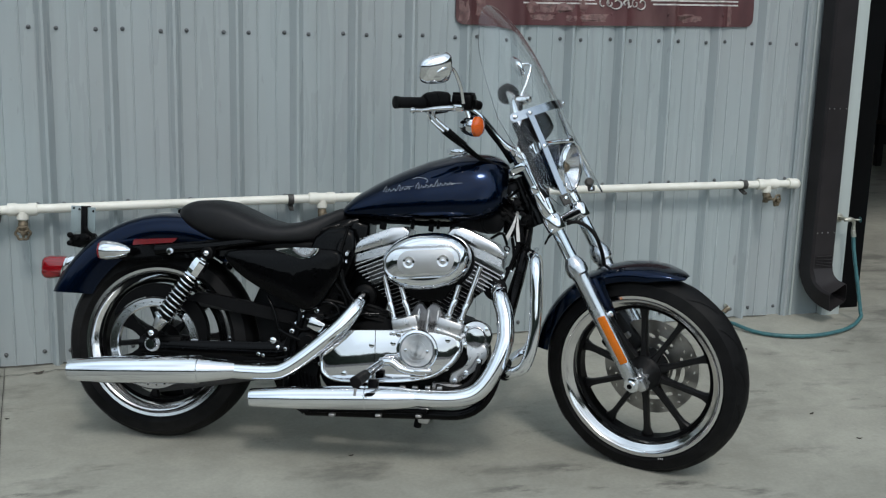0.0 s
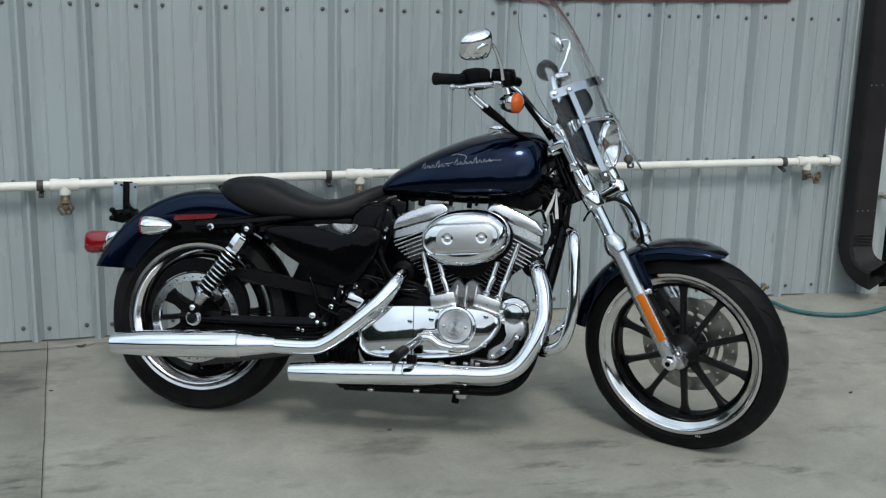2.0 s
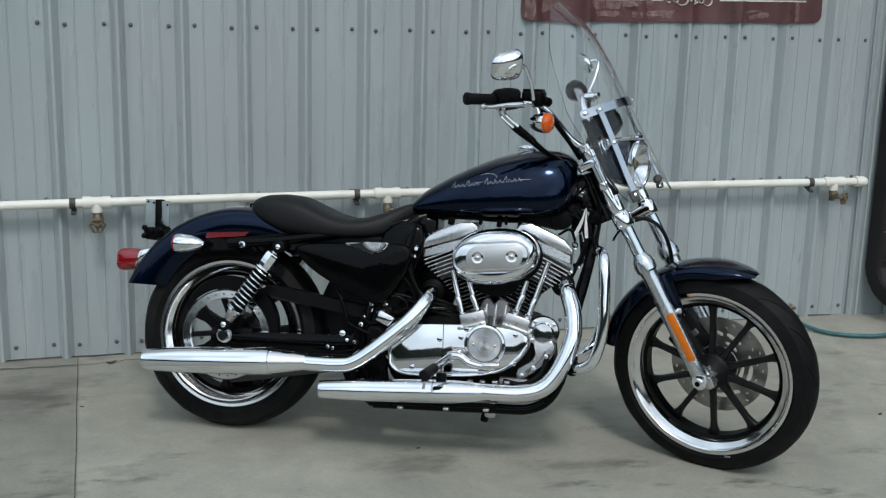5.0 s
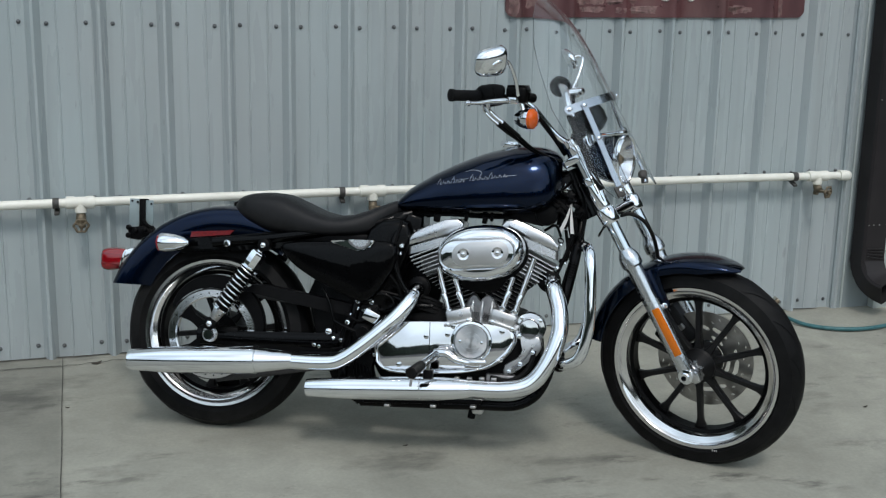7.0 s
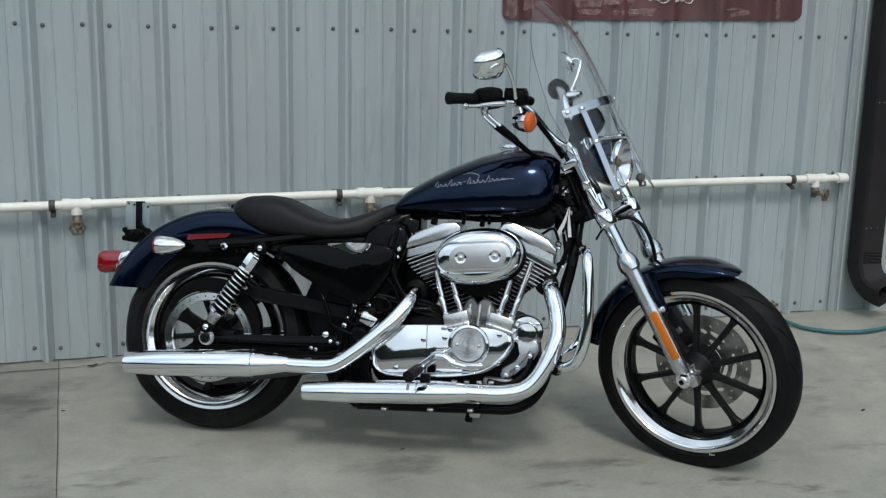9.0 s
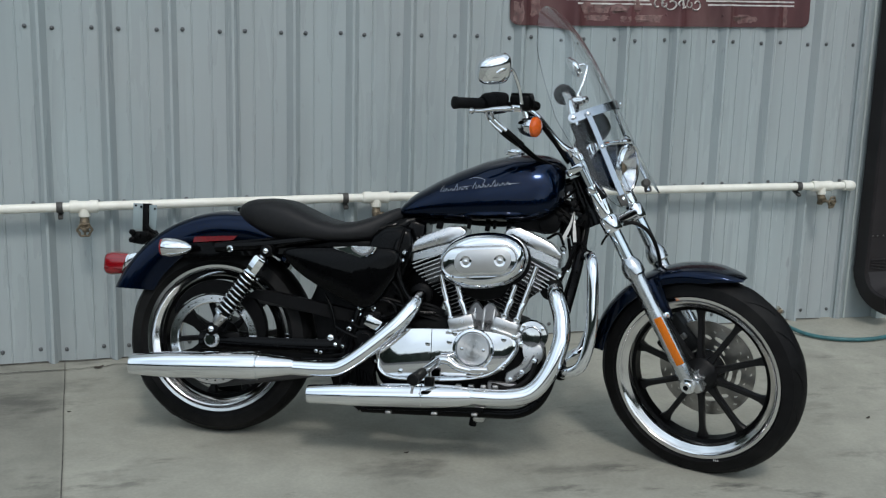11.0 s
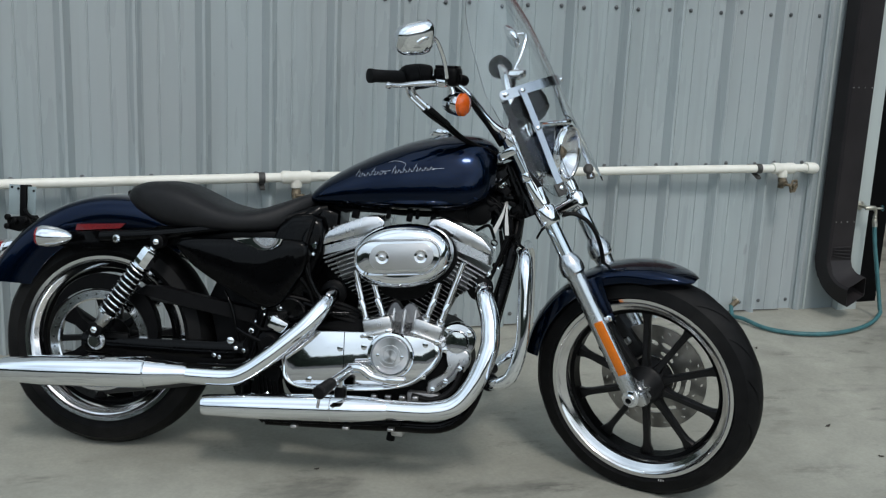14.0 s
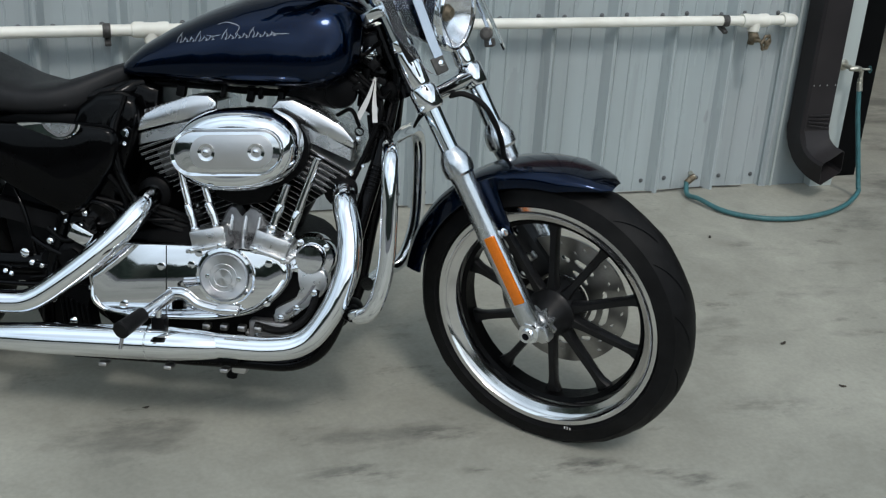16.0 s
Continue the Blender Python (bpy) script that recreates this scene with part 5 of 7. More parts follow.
for x, z, w in ((0.700, 0.716, 0.020), (0.792, 0.722, 0.012), (0.850, 0.718, 0.016), (0.872, 0.726, 0.010), (0.915, 0.722, 0.014)):
    part("tank_clip", box((x, -0.06, z), (w, 0.02, 0.026), (0, 8, 0), 0.004), "plastic", bike)
part("loom", tube([(0.64, -0.05, 0.724), (0.74, -0.055, 0.729), (0.86, -0.06, 0.727), (0.97, -0.055, 0.735), (1.03, -0.05, 0.75)], 0.0065, 8), "plastic", bike, "black wiring loom under the tank")
part("frame_gusset", plate([(0.56, 0.72), (0.66, 0.72), (0.64, 0.62), (0.60, 0.55), (0.57, 0.60)], 0.06, -0.08, 0.02, 2, 4), "gloss", bike)
ribs = bmesh.new()
for k in range(26):
    f = k / 25
    torus_ring([(0.013, 0.002), (0.013, -0.002), (0.010, -0.002), (0.010, 0.002)], Vector((1.133 - 0.045 * f, -0.09 - 0.02 * f, 0.60 - 0.20 * f)), (-0.045, -0.02, -0.20), 12, ribs)
part("wiring_conduit", ribs, "plastic", bike, "ribbed black wiring conduit")

# script on the tank as plain slanted silver strokes
from mathutils.bvhtree import BVHTree

tb = tank_mesh()
skin = BVHTree.FromBMesh(tb)
tb.free()


def on_tank(x, z):
    hit = skin.ray_cast(Vector((x, -0.5, z)), Vector((0, 1, 0)))[0]
    return Vector((x, (hit.y if hit else -0.14) - 0.0007, z))


def stroke(pts, w, bm):
    cur = spline([(x, 0, z) for x, z in pts], 5)
    rows = []
    for i, p in enumerate(cur):
        d = (cur[min(i + 1, len(cur) - 1)] - cur[max(i - 1, 0)]).normalized()
        n = Vector((-d.z, 0, d.x)) * w * (1.0 - 0.45 * abs(2 * i / (len(cur) - 1) - 1))
        rows.append([on_tank((p + n).x, (p + n).z), on_tank((p - n).x, (p - n).z)])
    return loft(rows, cap=False, closed=False, bm=bm)


script = bmesh.new()
for k in range(15):
    if k == 6:
        continue
    x0 = 0.702 + k * 0.0145
    z0 = 0.817 + (x0 - 0.697) * 0.155
    tall = 0.021 if k in (0, 3, 7, 11) else 0.0105
    stroke([(x0, z0), (x0 + 0.003, z0 + tall * 0.5), (x0 + tall * 0.42, z0 + tall)], 0.0009, script)
    stroke([(x0 + tall * 0.36, z0 + tall * 0.8), (x0 + 0.011, z0 + tall * 0.4), (x0 + 0.008, z0 + 0.001), (x0 + 0.014, z0 + 0.003)], 0.0008, script)
stroke([(0.770, 0.838), (0.785, 0.838), (0.80, 0.842)], 0.0008, script)
stroke([(0.905, 0.852), (0.92, 0.8545), (0.945, 0.857)], 0.0008, script)
stroke([(0.79, 0.862), (0.81, 0.868), (0.838, 0.862), (0.832, 0.845)], 0.0009, script)
part("tank_script", script, "silver_ink", tank, "row of slanted silver strokes")

# tail: lamp, plate bracket, turn signals, reflectors
def lamp_ring(x, z, w, h, skew=0.0):
    out = []
    for k in range(36):
        c, sn = math.cos(math.tau * k / 36), math.sin(math.tau * k / 36)
        y, zz = math.copysign(abs(c) ** 0.5, c), math.copysign(abs(sn) ** 0.5, sn)
        out.append(Vector((x + skew * zz * h, y * w, z + zz * h)))
    return out


tail = part("tail_light", loft([lamp_ring(-0.338, 0.524, 0.043, 0.034, 0.3), lamp_ring(-0.358, 0.522, 0.046, 0.037, 0.12), lamp_ring(-0.384, 0.520, 0.047, 0.039), lamp_ring(-0.400, 0.519, 0.045, 0.037), lamp_ring(-0.409, 0.519, 0.040, 0.032), lamp_ring(-0.414, 0.519, 0.030, 0.023), lamp_ring(-0.416, 0.519, 0.012, 0.009)]), "red", bike, "red tail light lens", sharp=60)
part("lens_band", box((-0.374, 0, 0.506), (0.066, 0.0925, 0.010), (0, 0, 0), 0.003), "red_dark", tail, "darker band in the lens")
part("lamp_base", loft([lamp_ring(-0.293, 0.548, 0.040, 0.024, 0.7), lamp_ring(-0.315, 0.536, 0.043, 0.032, 0.5), lamp_ring(-0.338, 0.525, 0.044, 0.036, 0.3)]), "chrome", tail, "chrome lamp housing")
part("lamp_gasket", loft([lamp_ring(-0.331, 0.5265, 0.0455, 0.037, 0.36), lamp_ring(-0.336, 0.5245, 0.0455, 0.0375, 0.3)]), "polished", tail, "bright lamp collar")
pb = part("plate_bracket", box((-0.283, -0.004, 0.668), (0.020, 0.036, 0.112), (0, -2, 0), 0.003), "black", bike, "black licence plate bracket")
part("bracket_foot", plate([(-0.33, 0.628), (-0.262, 0.636), (-0.245, 0.615), (-0.29, 0.588), (-0.322, 0.592)], 0.028, -0.028, 0.006), "black", pb)
for x, z in ((-0.322, 0.628), (-0.322, 0.602), (-0.30, 0.618), (-0.268, 0.622)):
    part("bracket_bolt", lathe([(0.009, 0), (0.009, 0.008), (0.005, 0.011)], (x, -0.027, z), (0, -1, 0), 12), "plastic", pb)
part("plate", box((-0.309, -0.018, 0.680), (0.034, 0.003, 0.086), (0, -1, 14), 0.001), "plate_grey", pb, "grey metal plate")
part("plate", box((-0.258, -0.018, 0.680), (0.030, 0.003, 0.080), (0, -3, -14), 0.001), "plate_grey", pb, "grey metal plate")
for x, z in ((-0.318, 0.715), (-0.299, 0.712), (-0.252, 0.708)):
    part("plate_rivet", lathe([(0.004, 0), (0.003, 0.003)], (x, -0.021, z), (0, -1, 0), 8), "plastic", pb)
part("bracket_arm", tube([(-0.275, -0.024, 0.655), (-0.262, -0.028, 0.640), (-0.240, -0.026, 0.628)], 0.005, 8), "plastic", pb)
for s in (-1, 1):
    ts = part("turn_signal", lathe([(0.028, 0), (0.030, 0.006), (0.030, 0.02), (0.026, 0.05), (0.017, 0.078), (0.006, 0.092)], (-0.158, s * 0.158, 0.591), (1, 0, 0.05), 28), "chrome", bike, "chrome bullet turn signal")
    part("signal_lens", lathe([(0.0285, 0), (0.027, 0.006), (0.018, 0.012), (0.005, 0.014)], (-0.157, s * 0.158, 0.591), (-1, 0, -0.05), 24), "red", ts, "red signal lens")
    part("signal_stalk", rod((-0.11, s * 0.10, 0.593), (-0.11, s * 0.15, 0.593), 0.009), "chrome", ts)
    part("side_reflector", loft([[Vector((x, s * (0.0955 + t), z)) for x, z in ((-0.084, 0.611), (0.046, 0.626), (0.060, 0.641), (-0.08, 0.629))] for t in (-0.006, 0.006)]), "red_dark", bike, "long red side reflector")

# small fittings
for x, y, z, r in ((1.128, -0.062, 0.70, 0.0045), (1.09, -0.10, 0.655, 0.005), (1.105, -0.105, 0.60, 0.0045), (1.082, -0.112, 0.585, 0.0055), (0.60, -0.118, 0.60, 0.005), (0.59, -0.118, 0.545, 0.005), (0.64, -0.112, 0.455, 0.006), (0.455, -0.13, 0.25, 0.007), (0.50, -0.13, 0.205, 0.008), (0.405, -0.128, 0.325, 0.006)):
    part("fitting_bolt", lathe([(r, 0), (r, 0.006), (r * 0.5, 0.008)], (x, y, z), (0.2, -1, 0.1), 12), "chrome", bike)
part("plug_boot", tube([(1.09, -0.02, 0.60), (1.104, -0.035, 0.61), (1.11, -0.04, 0.64), (1.10, -0.04, 0.70)], [0.009, 0.008, 0.006, 0.005], 10), "rubber", bike, "black spark plug lead")
part("plug_boot", tube([(0.615, -0.06, 0.60), (0.598, -0.10, 0.606), (0.585, -0.105, 0.64), (0.60, -0.09, 0.70)], [0.010, 0.009, 0.006, 0.005], 10), "rubber", bike, "black spark plug lead")
for k in range(4):
    part("breather_hose", tube([(0.63 + 0.01 * k, -0.09, 0.50 - 0.012 * k), (0.66, -0.105, 0.475 - 0.012 * k), (0.70, -0.105, 0.465 - 0.012 * k), (0.735, -0.09, 0.45 - 0.01 * k)], 0.0055, 8), "rubber", bike)

# connectors, clips and short leads round the steering head
bits = random.Random(21)
for k in range(20):
    x, z = 1.055 + 0.095 * bits.random(), 0.655 + 0.17 * bits.random()
    x += (0.76 - z) * 0.18
    y = -0.048 - 0.035 * bits.random()
    if k % 3 == 0:
        part("connector", box((x, y, z), (0.014 + 0.016 * bits.random(), 0.014, 0.010 + 0.012 * bits.random()), (0, 90 * bits.random() - 45, 0), 0.003), "guard" if k % 2 else "plastic", bike)
    elif k % 3 == 1:
        d = Vector((bits.random() - 0.5, -0.3, bits.random() - 0.5)) * 0.07
        part("short_lead", tube([Vector((x, y, z)) - d, Vector((x, y - 0.012, z)), Vector((x, y, z)) + Vector((d.z, 0, -d.x))], 0.0035 + 0.002 * bits.random(), 8), "plastic", bike)
    else:
        part("clip", torus_ring([(0.009, 0.004), (0.0105, 0), (0.009, -0.004), (0.0075, 0)], (x, y, z), (bits.random() - 0.5, -0.6, bits.random()), 14), "steel" if k % 4 == 0 else "guard", bike)
part("exhaust_flange", lathe([(0.034, 0), (0.036, 0.006), (0.036, 0.014), (0.027, 0.02)], (0.660, -0.085, 0.497), (0, -1, -0.05), 20), "black", bike, "black exhaust port flange")
part("exhaust_flange", lathe([(0.034, 0), (0.036, 0.006), (0.036, 0.014), (0.027, 0.02)], (1.060, -0.085, 0.544), (0, -1, -0.05), 20), "black", bike, "black exhaust port flange")

# ---- front end ----
def fpart(name, bm, mat, parent=None, label="", **k):
    return part(name, bm, mat, parent or bike, label, FORK, **k)


LEG = 0.0966
for s in (-1, 1):
    y = s * LEG
    leg = fpart("fork_leg", lathe([(0.019, -0.02), (0.0235, -0.012), (0.024, 0.10), (0.0245, 0.345), (0.026, 0.36), (0.032, 0.366), (0.033, 0.385), (0.030, 0.40), (0.022, 0.415), (0.0195, 0.42)], (0, y, 0), (0, 0, 1), 28), "slider", None, "polished alloy fork slider")
    fpart("fork_tube", rod((0, y, 0.40), (0, y, 0.745), 0.0195), "tube_chrome", leg, "chrome fork tube")
    fpart("axle_clamp", box((0.0, y, -0.004), (0.052, 0.034, 0.050), (0, 0, 0), 0.014), "cast", leg)
    fpart("tube_cap", lathe([(0.022, 0), (0.024, 0.006), (0.022, 0.022), (0.012, 0.03)], (0, y, 0.742), (0, 0, 1), 24), "chrome", leg)
    fpart("upper_cover", lathe([(0.022, 0.56), (0.0235, 0.565), (0.0235, 0.632), (0.022, 0.636)], (0, y, 0), (0, 0, 1), 24), "chrome", leg, "chrome upper fork cover")
    fpart("clamp_ring", lathe([(0.026, 0.508), (0.029, 0.513), (0.029, 0.552), (0.026, 0.558)], (0, y, 0), (0, 0, 1), 24), "chrome", leg)
    fpart("shield_clamp", lathe([(0.023, 0.64), (0.0245, 0.643), (0.0245, 0.658), (0.023, 0.661)], (0, y, 0), (0, 0, 1), 20), "chrome", leg)
    fpart("clamp_screw", rod((0.02, y - 0.02, 0.65), (0.034, y - 0.026, 0.65), 0.006), "chrome", leg)
fpart("fork_reflector", box((0.012, -LEG - 0.0225, 0.145), (0.024, 0.010, 0.155), (0, 0, 0), 0.003), "amber", None, "amber side reflector")
fpart("axle_pinch", box((0.024, -LEG - 0.004, -0.012), (0.03, 0.03, 0.04), (0, 0, 0), 0.008), "cast")
nut = fpart("axle_nut", lathe([(0.022, 0), (0.022, 0.006), (0.0145, 0.008), (0.0145, 0.02), (0.008, 0.02), (0.008, 0.010)], (0, -LEG - 0.017, 0), (0, -1, 0), 20), "chrome", None, "chrome front axle end")
# black disc paints the shade at the bottom of the bore
fpart("bore_shade", lathe([(0.0085, 0), (0.0085, 0.0012)], (0, -LEG - 0.0295, 0), (0, -1, 0), 16), "jamb", nut)
fpart("axle_spacer", rod((0, -LEG + 0.02, 0), (0, -0.045, 0), 0.02), "cast")
flange = bmesh.new()
rim_pts = [(math.cos(a) * (0.036 + 0.005 * math.cos(9 * a)), math.sin(a) * (0.036 + 0.005 * math.cos(9 * a))) for a in (2 * math.pi * k / 108 for k in range(108))]
loft([[Vector((x, y, z)) for x, z in rim_pts] for y in (-0.070, -0.062)], bm=flange)
fpart("spacer_flange", flange, "brushed", None, "lobed silver hub flange")
fpart("lower_clamp", tube([(-0.002, -LEG, 0.532), (-0.008, 0, 0.532), (-0.002, LEG, 0.532)], 0.021, 20, 4, flat=0.85), "chrome", None, "chrome lower triple clamp")
fpart("upper_clamp", box((-0.02, 0, 0.728), (0.06, 2 * LEG + 0.05, 0.026), (0, 0, 0), 0.008), "chrome", None, "chrome upper triple clamp")
for s in (-1, 1):
    fpart("bar_riser", lathe([(0.018, 0.73), (0.022, 0.735), (0.020, 0.765), (0.024, 0.775), (0.024, 0.79), (0.018, 0.796)], (-0.032, s * 0.05, 0), (0, 0, 1), 20), "polished", None, "polished handlebar riser")

# front fender
def fender_sections():
    secs = []
    for i in range(37):
        f = i / 36
        a = radians(39 + (141 - 39) * f)
        tip = min(1.0, 0.10 + f * 5)
        d = Vector((math.cos(a), 0, math.sin(a)))
        drop = 0.030 * tip + 0.012 * max(0, (f - 0.25))
        w = 0.074 * (0.30 + 0.70 * min(1, f * 6) ** 0.5)
        k = 0.15 + 0.85 * tip
        prof = [(-1, -drop - 0.004 * k), (-1, -drop * 0.5 - 0.006 * k), (-0.97, -0.011 * k), (-0.86, -0.003 * k), (-0.6, 0.004 * k), (0, 0.009 * k), (0.6, 0.004 * k), (0.86, -0.003 * k), (0.97, -0.011 * k), (1, -drop * 0.5 - 0.006 * k), (1, -drop - 0.004 * k)]
        inner = [(u * 0.955, h - 0.003 * k) for u, h in prof[::-1]]
        secs.append([d * (0.342 + h) + Vector((0, u * w, 0)) for u, h in prof + inner])
    return secs


ff = fpart("front_fender", loft(fender_sections()), "navy", None, "navy painted front fender")
for s in (-1, 1):
    fpart("fender_bracket", plate([(-0.02, 0.335), (0.055, 0.33), (0.045, 0.26), (0.04, 0.205), (0.018, 0.205), (0.005, 0.27)], s * 0.0725, s * 0.0775, 0.002), "navy", ff, "navy fender bracket")
    fpart("bracket_bolt", lathe([(0.009, 0), (0.009, 0.007), (0.005, 0.009)], (0.028, s * 0.0775, 0.215), (0, s, 0), 12), "chrome", ff)

# brake caliper and hose on the left side
cal = fpart("brake_caliper", box((-0.035, 0.072, 0.135), (0.085, 0.055, 0.15), (0, -12, 0), 0.018), "shelf", None, "dark grey brake caliper")
fpart("caliper_bracket", box((-0.075, 0.065, 0.10), (0.06, 0.03, 0.09), (0, -20, 0), 0.010), "black", cal)
for x, z in ((-0.055, 0.085), (-0.03, 0.185), (-0.07, 0.135)):
    fpart("caliper_bolt", lathe([(0.010, 0), (0.010, 0.006), (0.005, 0.008)], (x, 0.046, z), (0, -1, 0), 12), "chrome", cal)
for x, z, w in ((-0.022, 0.205, 0.030), (-0.060, 0.165, 0.022), (-0.018, 0.120, 0.026)):
    fpart("caliper_lug", box((x, 0.046, z), (w, 0.018, 0.020), (0, -12, 0), 0.005), "cast", cal)
fpart("caliper_tag", box((-0.004, 0.0435, 0.232), (0.018, 0.002, 0.020), (0, 10, 0), 0.0005), "green_tag", cal, "small green tag")
fpart("rotor_carrier", lathe([(0.055, 0), (0.062, 0.004), (0.062, 0.010), (0.050, 0.014)], (0, 0.050, 0), (0, -1, 0), 40), "black", None, "black rotor carrier", )
for k in range(5):
    a = 2 * math.pi * k / 5 + 0.3
    fpart("rotor_bolt", lathe([(0.007, 0), (0.007, 0.005), (0.003, 0.006)], (0.056 * math.cos(a), 0.044, 0.056 * math.sin(a)), (0, -1, 0), 10), "chrome")
fpart("brake_hose", tube([(-0.01, 0.0, 0.515), (0.02, 0.01, 0.505), (0.04, 0.03, 0.465), (0.03, 0.055, 0.40), (0.0, 0.072, 0.33), (-0.05, 0.08, 0.22), (-0.08, 0.08, 0.15)], 0.006, 10), "rubber", None, "black rubber brake hose")
fpart("brake_line", tube([(-0.02, -0.02, 0.52), (-0.06, -0.06, 0.50), (-0.055, -0.10, 0.49), (-0.02, -0.11, 0.51)], 0.003, 8), "plastic")

# headlight, level with the road
HL = Matrix(FORK) @ pose(0.068, 0, 0.672, 0, RAKE, 0)
hl = part("headlight", lathe([(0.012, -0.098), (0.040, -0.090), (0.060, -0.066), (0.071, -0.025), (0.0735, 0.005), (0.0735, 0.018)], (0, 0, 0), (1, 0, 0), 40, cap=False), "navy", bike, "round headlight with a chrome rim", HL)
part("trim_ring", torus_ring([(0.0715, 0.012), (0.0765, 0.013), (0.078, 0.020), (0.0765, 0.027), (0.072, 0.030), (0.068, 0.028), (0.067, 0.022)], (0, 0, 0), (1, 0, 0), 48), "chrome", hl, "", HL)
part("reflector_bowl", lathe([(0.012, -0.018), (0.036, -0.010), (0.056, 0.006), (0.0675, 0.022)], (0, 0, 0), (1, 0, 0), 40, cap=False), "bowl", hl, "", HL)
part("bulb", lathe([(0.016, -0.02), (0.018, 0.004), (0.010, 0.014)], (0, 0, 0), (1, 0, 0), 16), "brass", hl, "", HL)
part("lens", lathe([(0.068, 0.026), (0.055, 0.035), (0.03, 0.040), (0.005, 0.041)], (0, 0, 0), (1, 0, 0), 40, cap=False), "lens", hl, "clear headlight lens", HL)
part("headlight_mount", box((-0.02, 0, 0.078), (0.09, 0.04, 0.014), (0, -10, 0), 0.005), "chrome", hl, "", HL)

# windshield, cut out round the headlight
def eased(xs, ys):
    """A rounded line through (xs, ys)."""
    fine = np.linspace(xs[0], xs[-1], 401)
    vals = np.interp(fine, xs, ys)
    k = 31
    padded = np.concatenate((vals[k:0:-1] if abs(vals[1] - vals[0]) < 1e-3 else np.full(k, vals[0]), vals, 2 * vals[-1] - vals[-2:-k - 2:-1]))
    return fine, np.convolve(padded, np.ones(2 * k + 1) / (2 * k + 1), "valid")


TOP_EDGE = eased((0, 0.045, 0.10, 0.155, 0.182, 0.195, 0.2), (1.222, 1.212, 1.17, 1.10, 1.02, 0.94, 0.885))
LOW_EDGE = eased((0, 0.10, 0.145, 0.165, 0.188, 0.196, 0.2), (0.555, 0.553, 0.562, 0.592, 0.694, 0.80, 0.885))


def shield():
    rows = []
    for yv in 0.2 * np.sin(np.linspace(-math.pi / 2, math.pi / 2, 65)):
        a = abs(yv)
        vt, vb = float(np.interp(a, *TOP_EDGE)), float(np.interp(a, *LOW_EDGE))
        if a < 0.092:
            vb = max(vb, 0.66 + math.sqrt(0.092 ** 2 - a * a) * 1.05)
        vt = max(vt, vb + 0.001)
        rows.append([Vector((float(np.interp(v, SHIELD_V, SHIELD_X)) - 2.07 * yv * yv, yv, v)) for v in np.linspace(vb, vt, 30)])
    bm = loft(rows, cap=False, closed=False)
    bmesh.ops.recalc_face_normals(bm, faces=bm.faces)
    bmesh.ops.solidify(bm, geom=bm.faces[:], thickness=0.004)
    return bm


SHIELD_V, SHIELD_X = eased((0.5, 0.55, 0.8, 0.91, 1.03, 1.14, 1.222), (0.121, 0.122, 0.124, 0.128, 0.127, 0.112, 0.082))
ws = fpart("windshield", shield(), "clear", None, "clear polycarbonate windshield with chrome brackets")
ws.visible_shadow = False


def on_shield(y, v, gap=0.006):
    x0 = float(np.interp(v, SHIELD_V, SHIELD_X))
    return Vector((x0 - 2.07 * y * y + gap, y, v))


def strap(points, w, t, axis):
    cur = spline(points, 6)
    secs = []
    for i, p in enumerate(cur):
        d = (cur[min(i + 1, len(cur) - 1)] - cur[max(i - 1, 0)]).normalized()
        n = Vector((1, 4.14 * p.y * 0.9, 0)).normalized()
        s = d.cross(n).normalized()
        secs.append([p + s * a * w / 2 + n * b * t / 2 for a, b in ((-1, -1), (1, -1), (1, 1), (-1, 1))])
    return loft(secs)


# cross strap and the uprights
fpart("cross_strap", strap([on_shield(y, 0.866 - 0.012 * math.cos(y * 7)) for y in np.linspace(-0.166, 0.166, 11)], 0.026, 0.003, 0), "stainless", ws, "polished cross strap", sharp=50)
fpart("strap_end", lathe([(0.013, 0), (0.013, 0.003)], on_shield(-0.167, 0.862, 0.0045), (1, -0.69, 0), 20), "stainless", ws)
fpart("upright_strap", strap([on_shield(y, v, 0.010) for y, v in ((-0.122, 0.860), (-0.124, 0.785), (-0.130, 0.70), (-0.135, 0.632), (-0.136, 0.597))], 0.020, 0.003, 0), "stainless", ws, "polished upright strap", sharp=50)
fpart("strap_foot", box(on_shield(-0.137, 0.582, 0.006), (0.008, 0.028, 0.034), (0, 0, -30), 0.003), "clamp", ws, "dull dark strap end")
fpart("inner_strap", strap([on_shield(y, v, -0.020) for y, v in ((-0.150, 0.85), (-0.154, 0.76), (-0.160, 0.66), (-0.158, 0.61))], 0.020, 0.003, 0), "black", ws, "black inner strap", sharp=50)
for k in (-1, 1):
    fpart("stay_rod", tube([on_shield(0.135 + 0.008 * k, 0.86, -0.01), on_shield(0.14 + 0.010 * k, 0.74, -0.02), on_shield(0.13 + 0.012 * k, 0.62, -0.02), on_shield(0.12 + 0.012 * k, 0.575, -0.03)], 0.004, 8), "stainless", ws, "thin bright stay rod")
fpart("stay_bracket", box(on_shield(0.118, 0.58, -0.03), (0.022, 0.024, 0.018), (0, 20, 20), 0.004), "clamp", ws, "dull dark stay bracket")
fpart("stay_clamp", lathe([(0.012, 0), (0.014, 0.004), (0.014, 0.016), (0.009, 0.02)], on_shield(0.112, 0.60, -0.03), (0.6, -0.8, 0), 16), "clamp", ws)
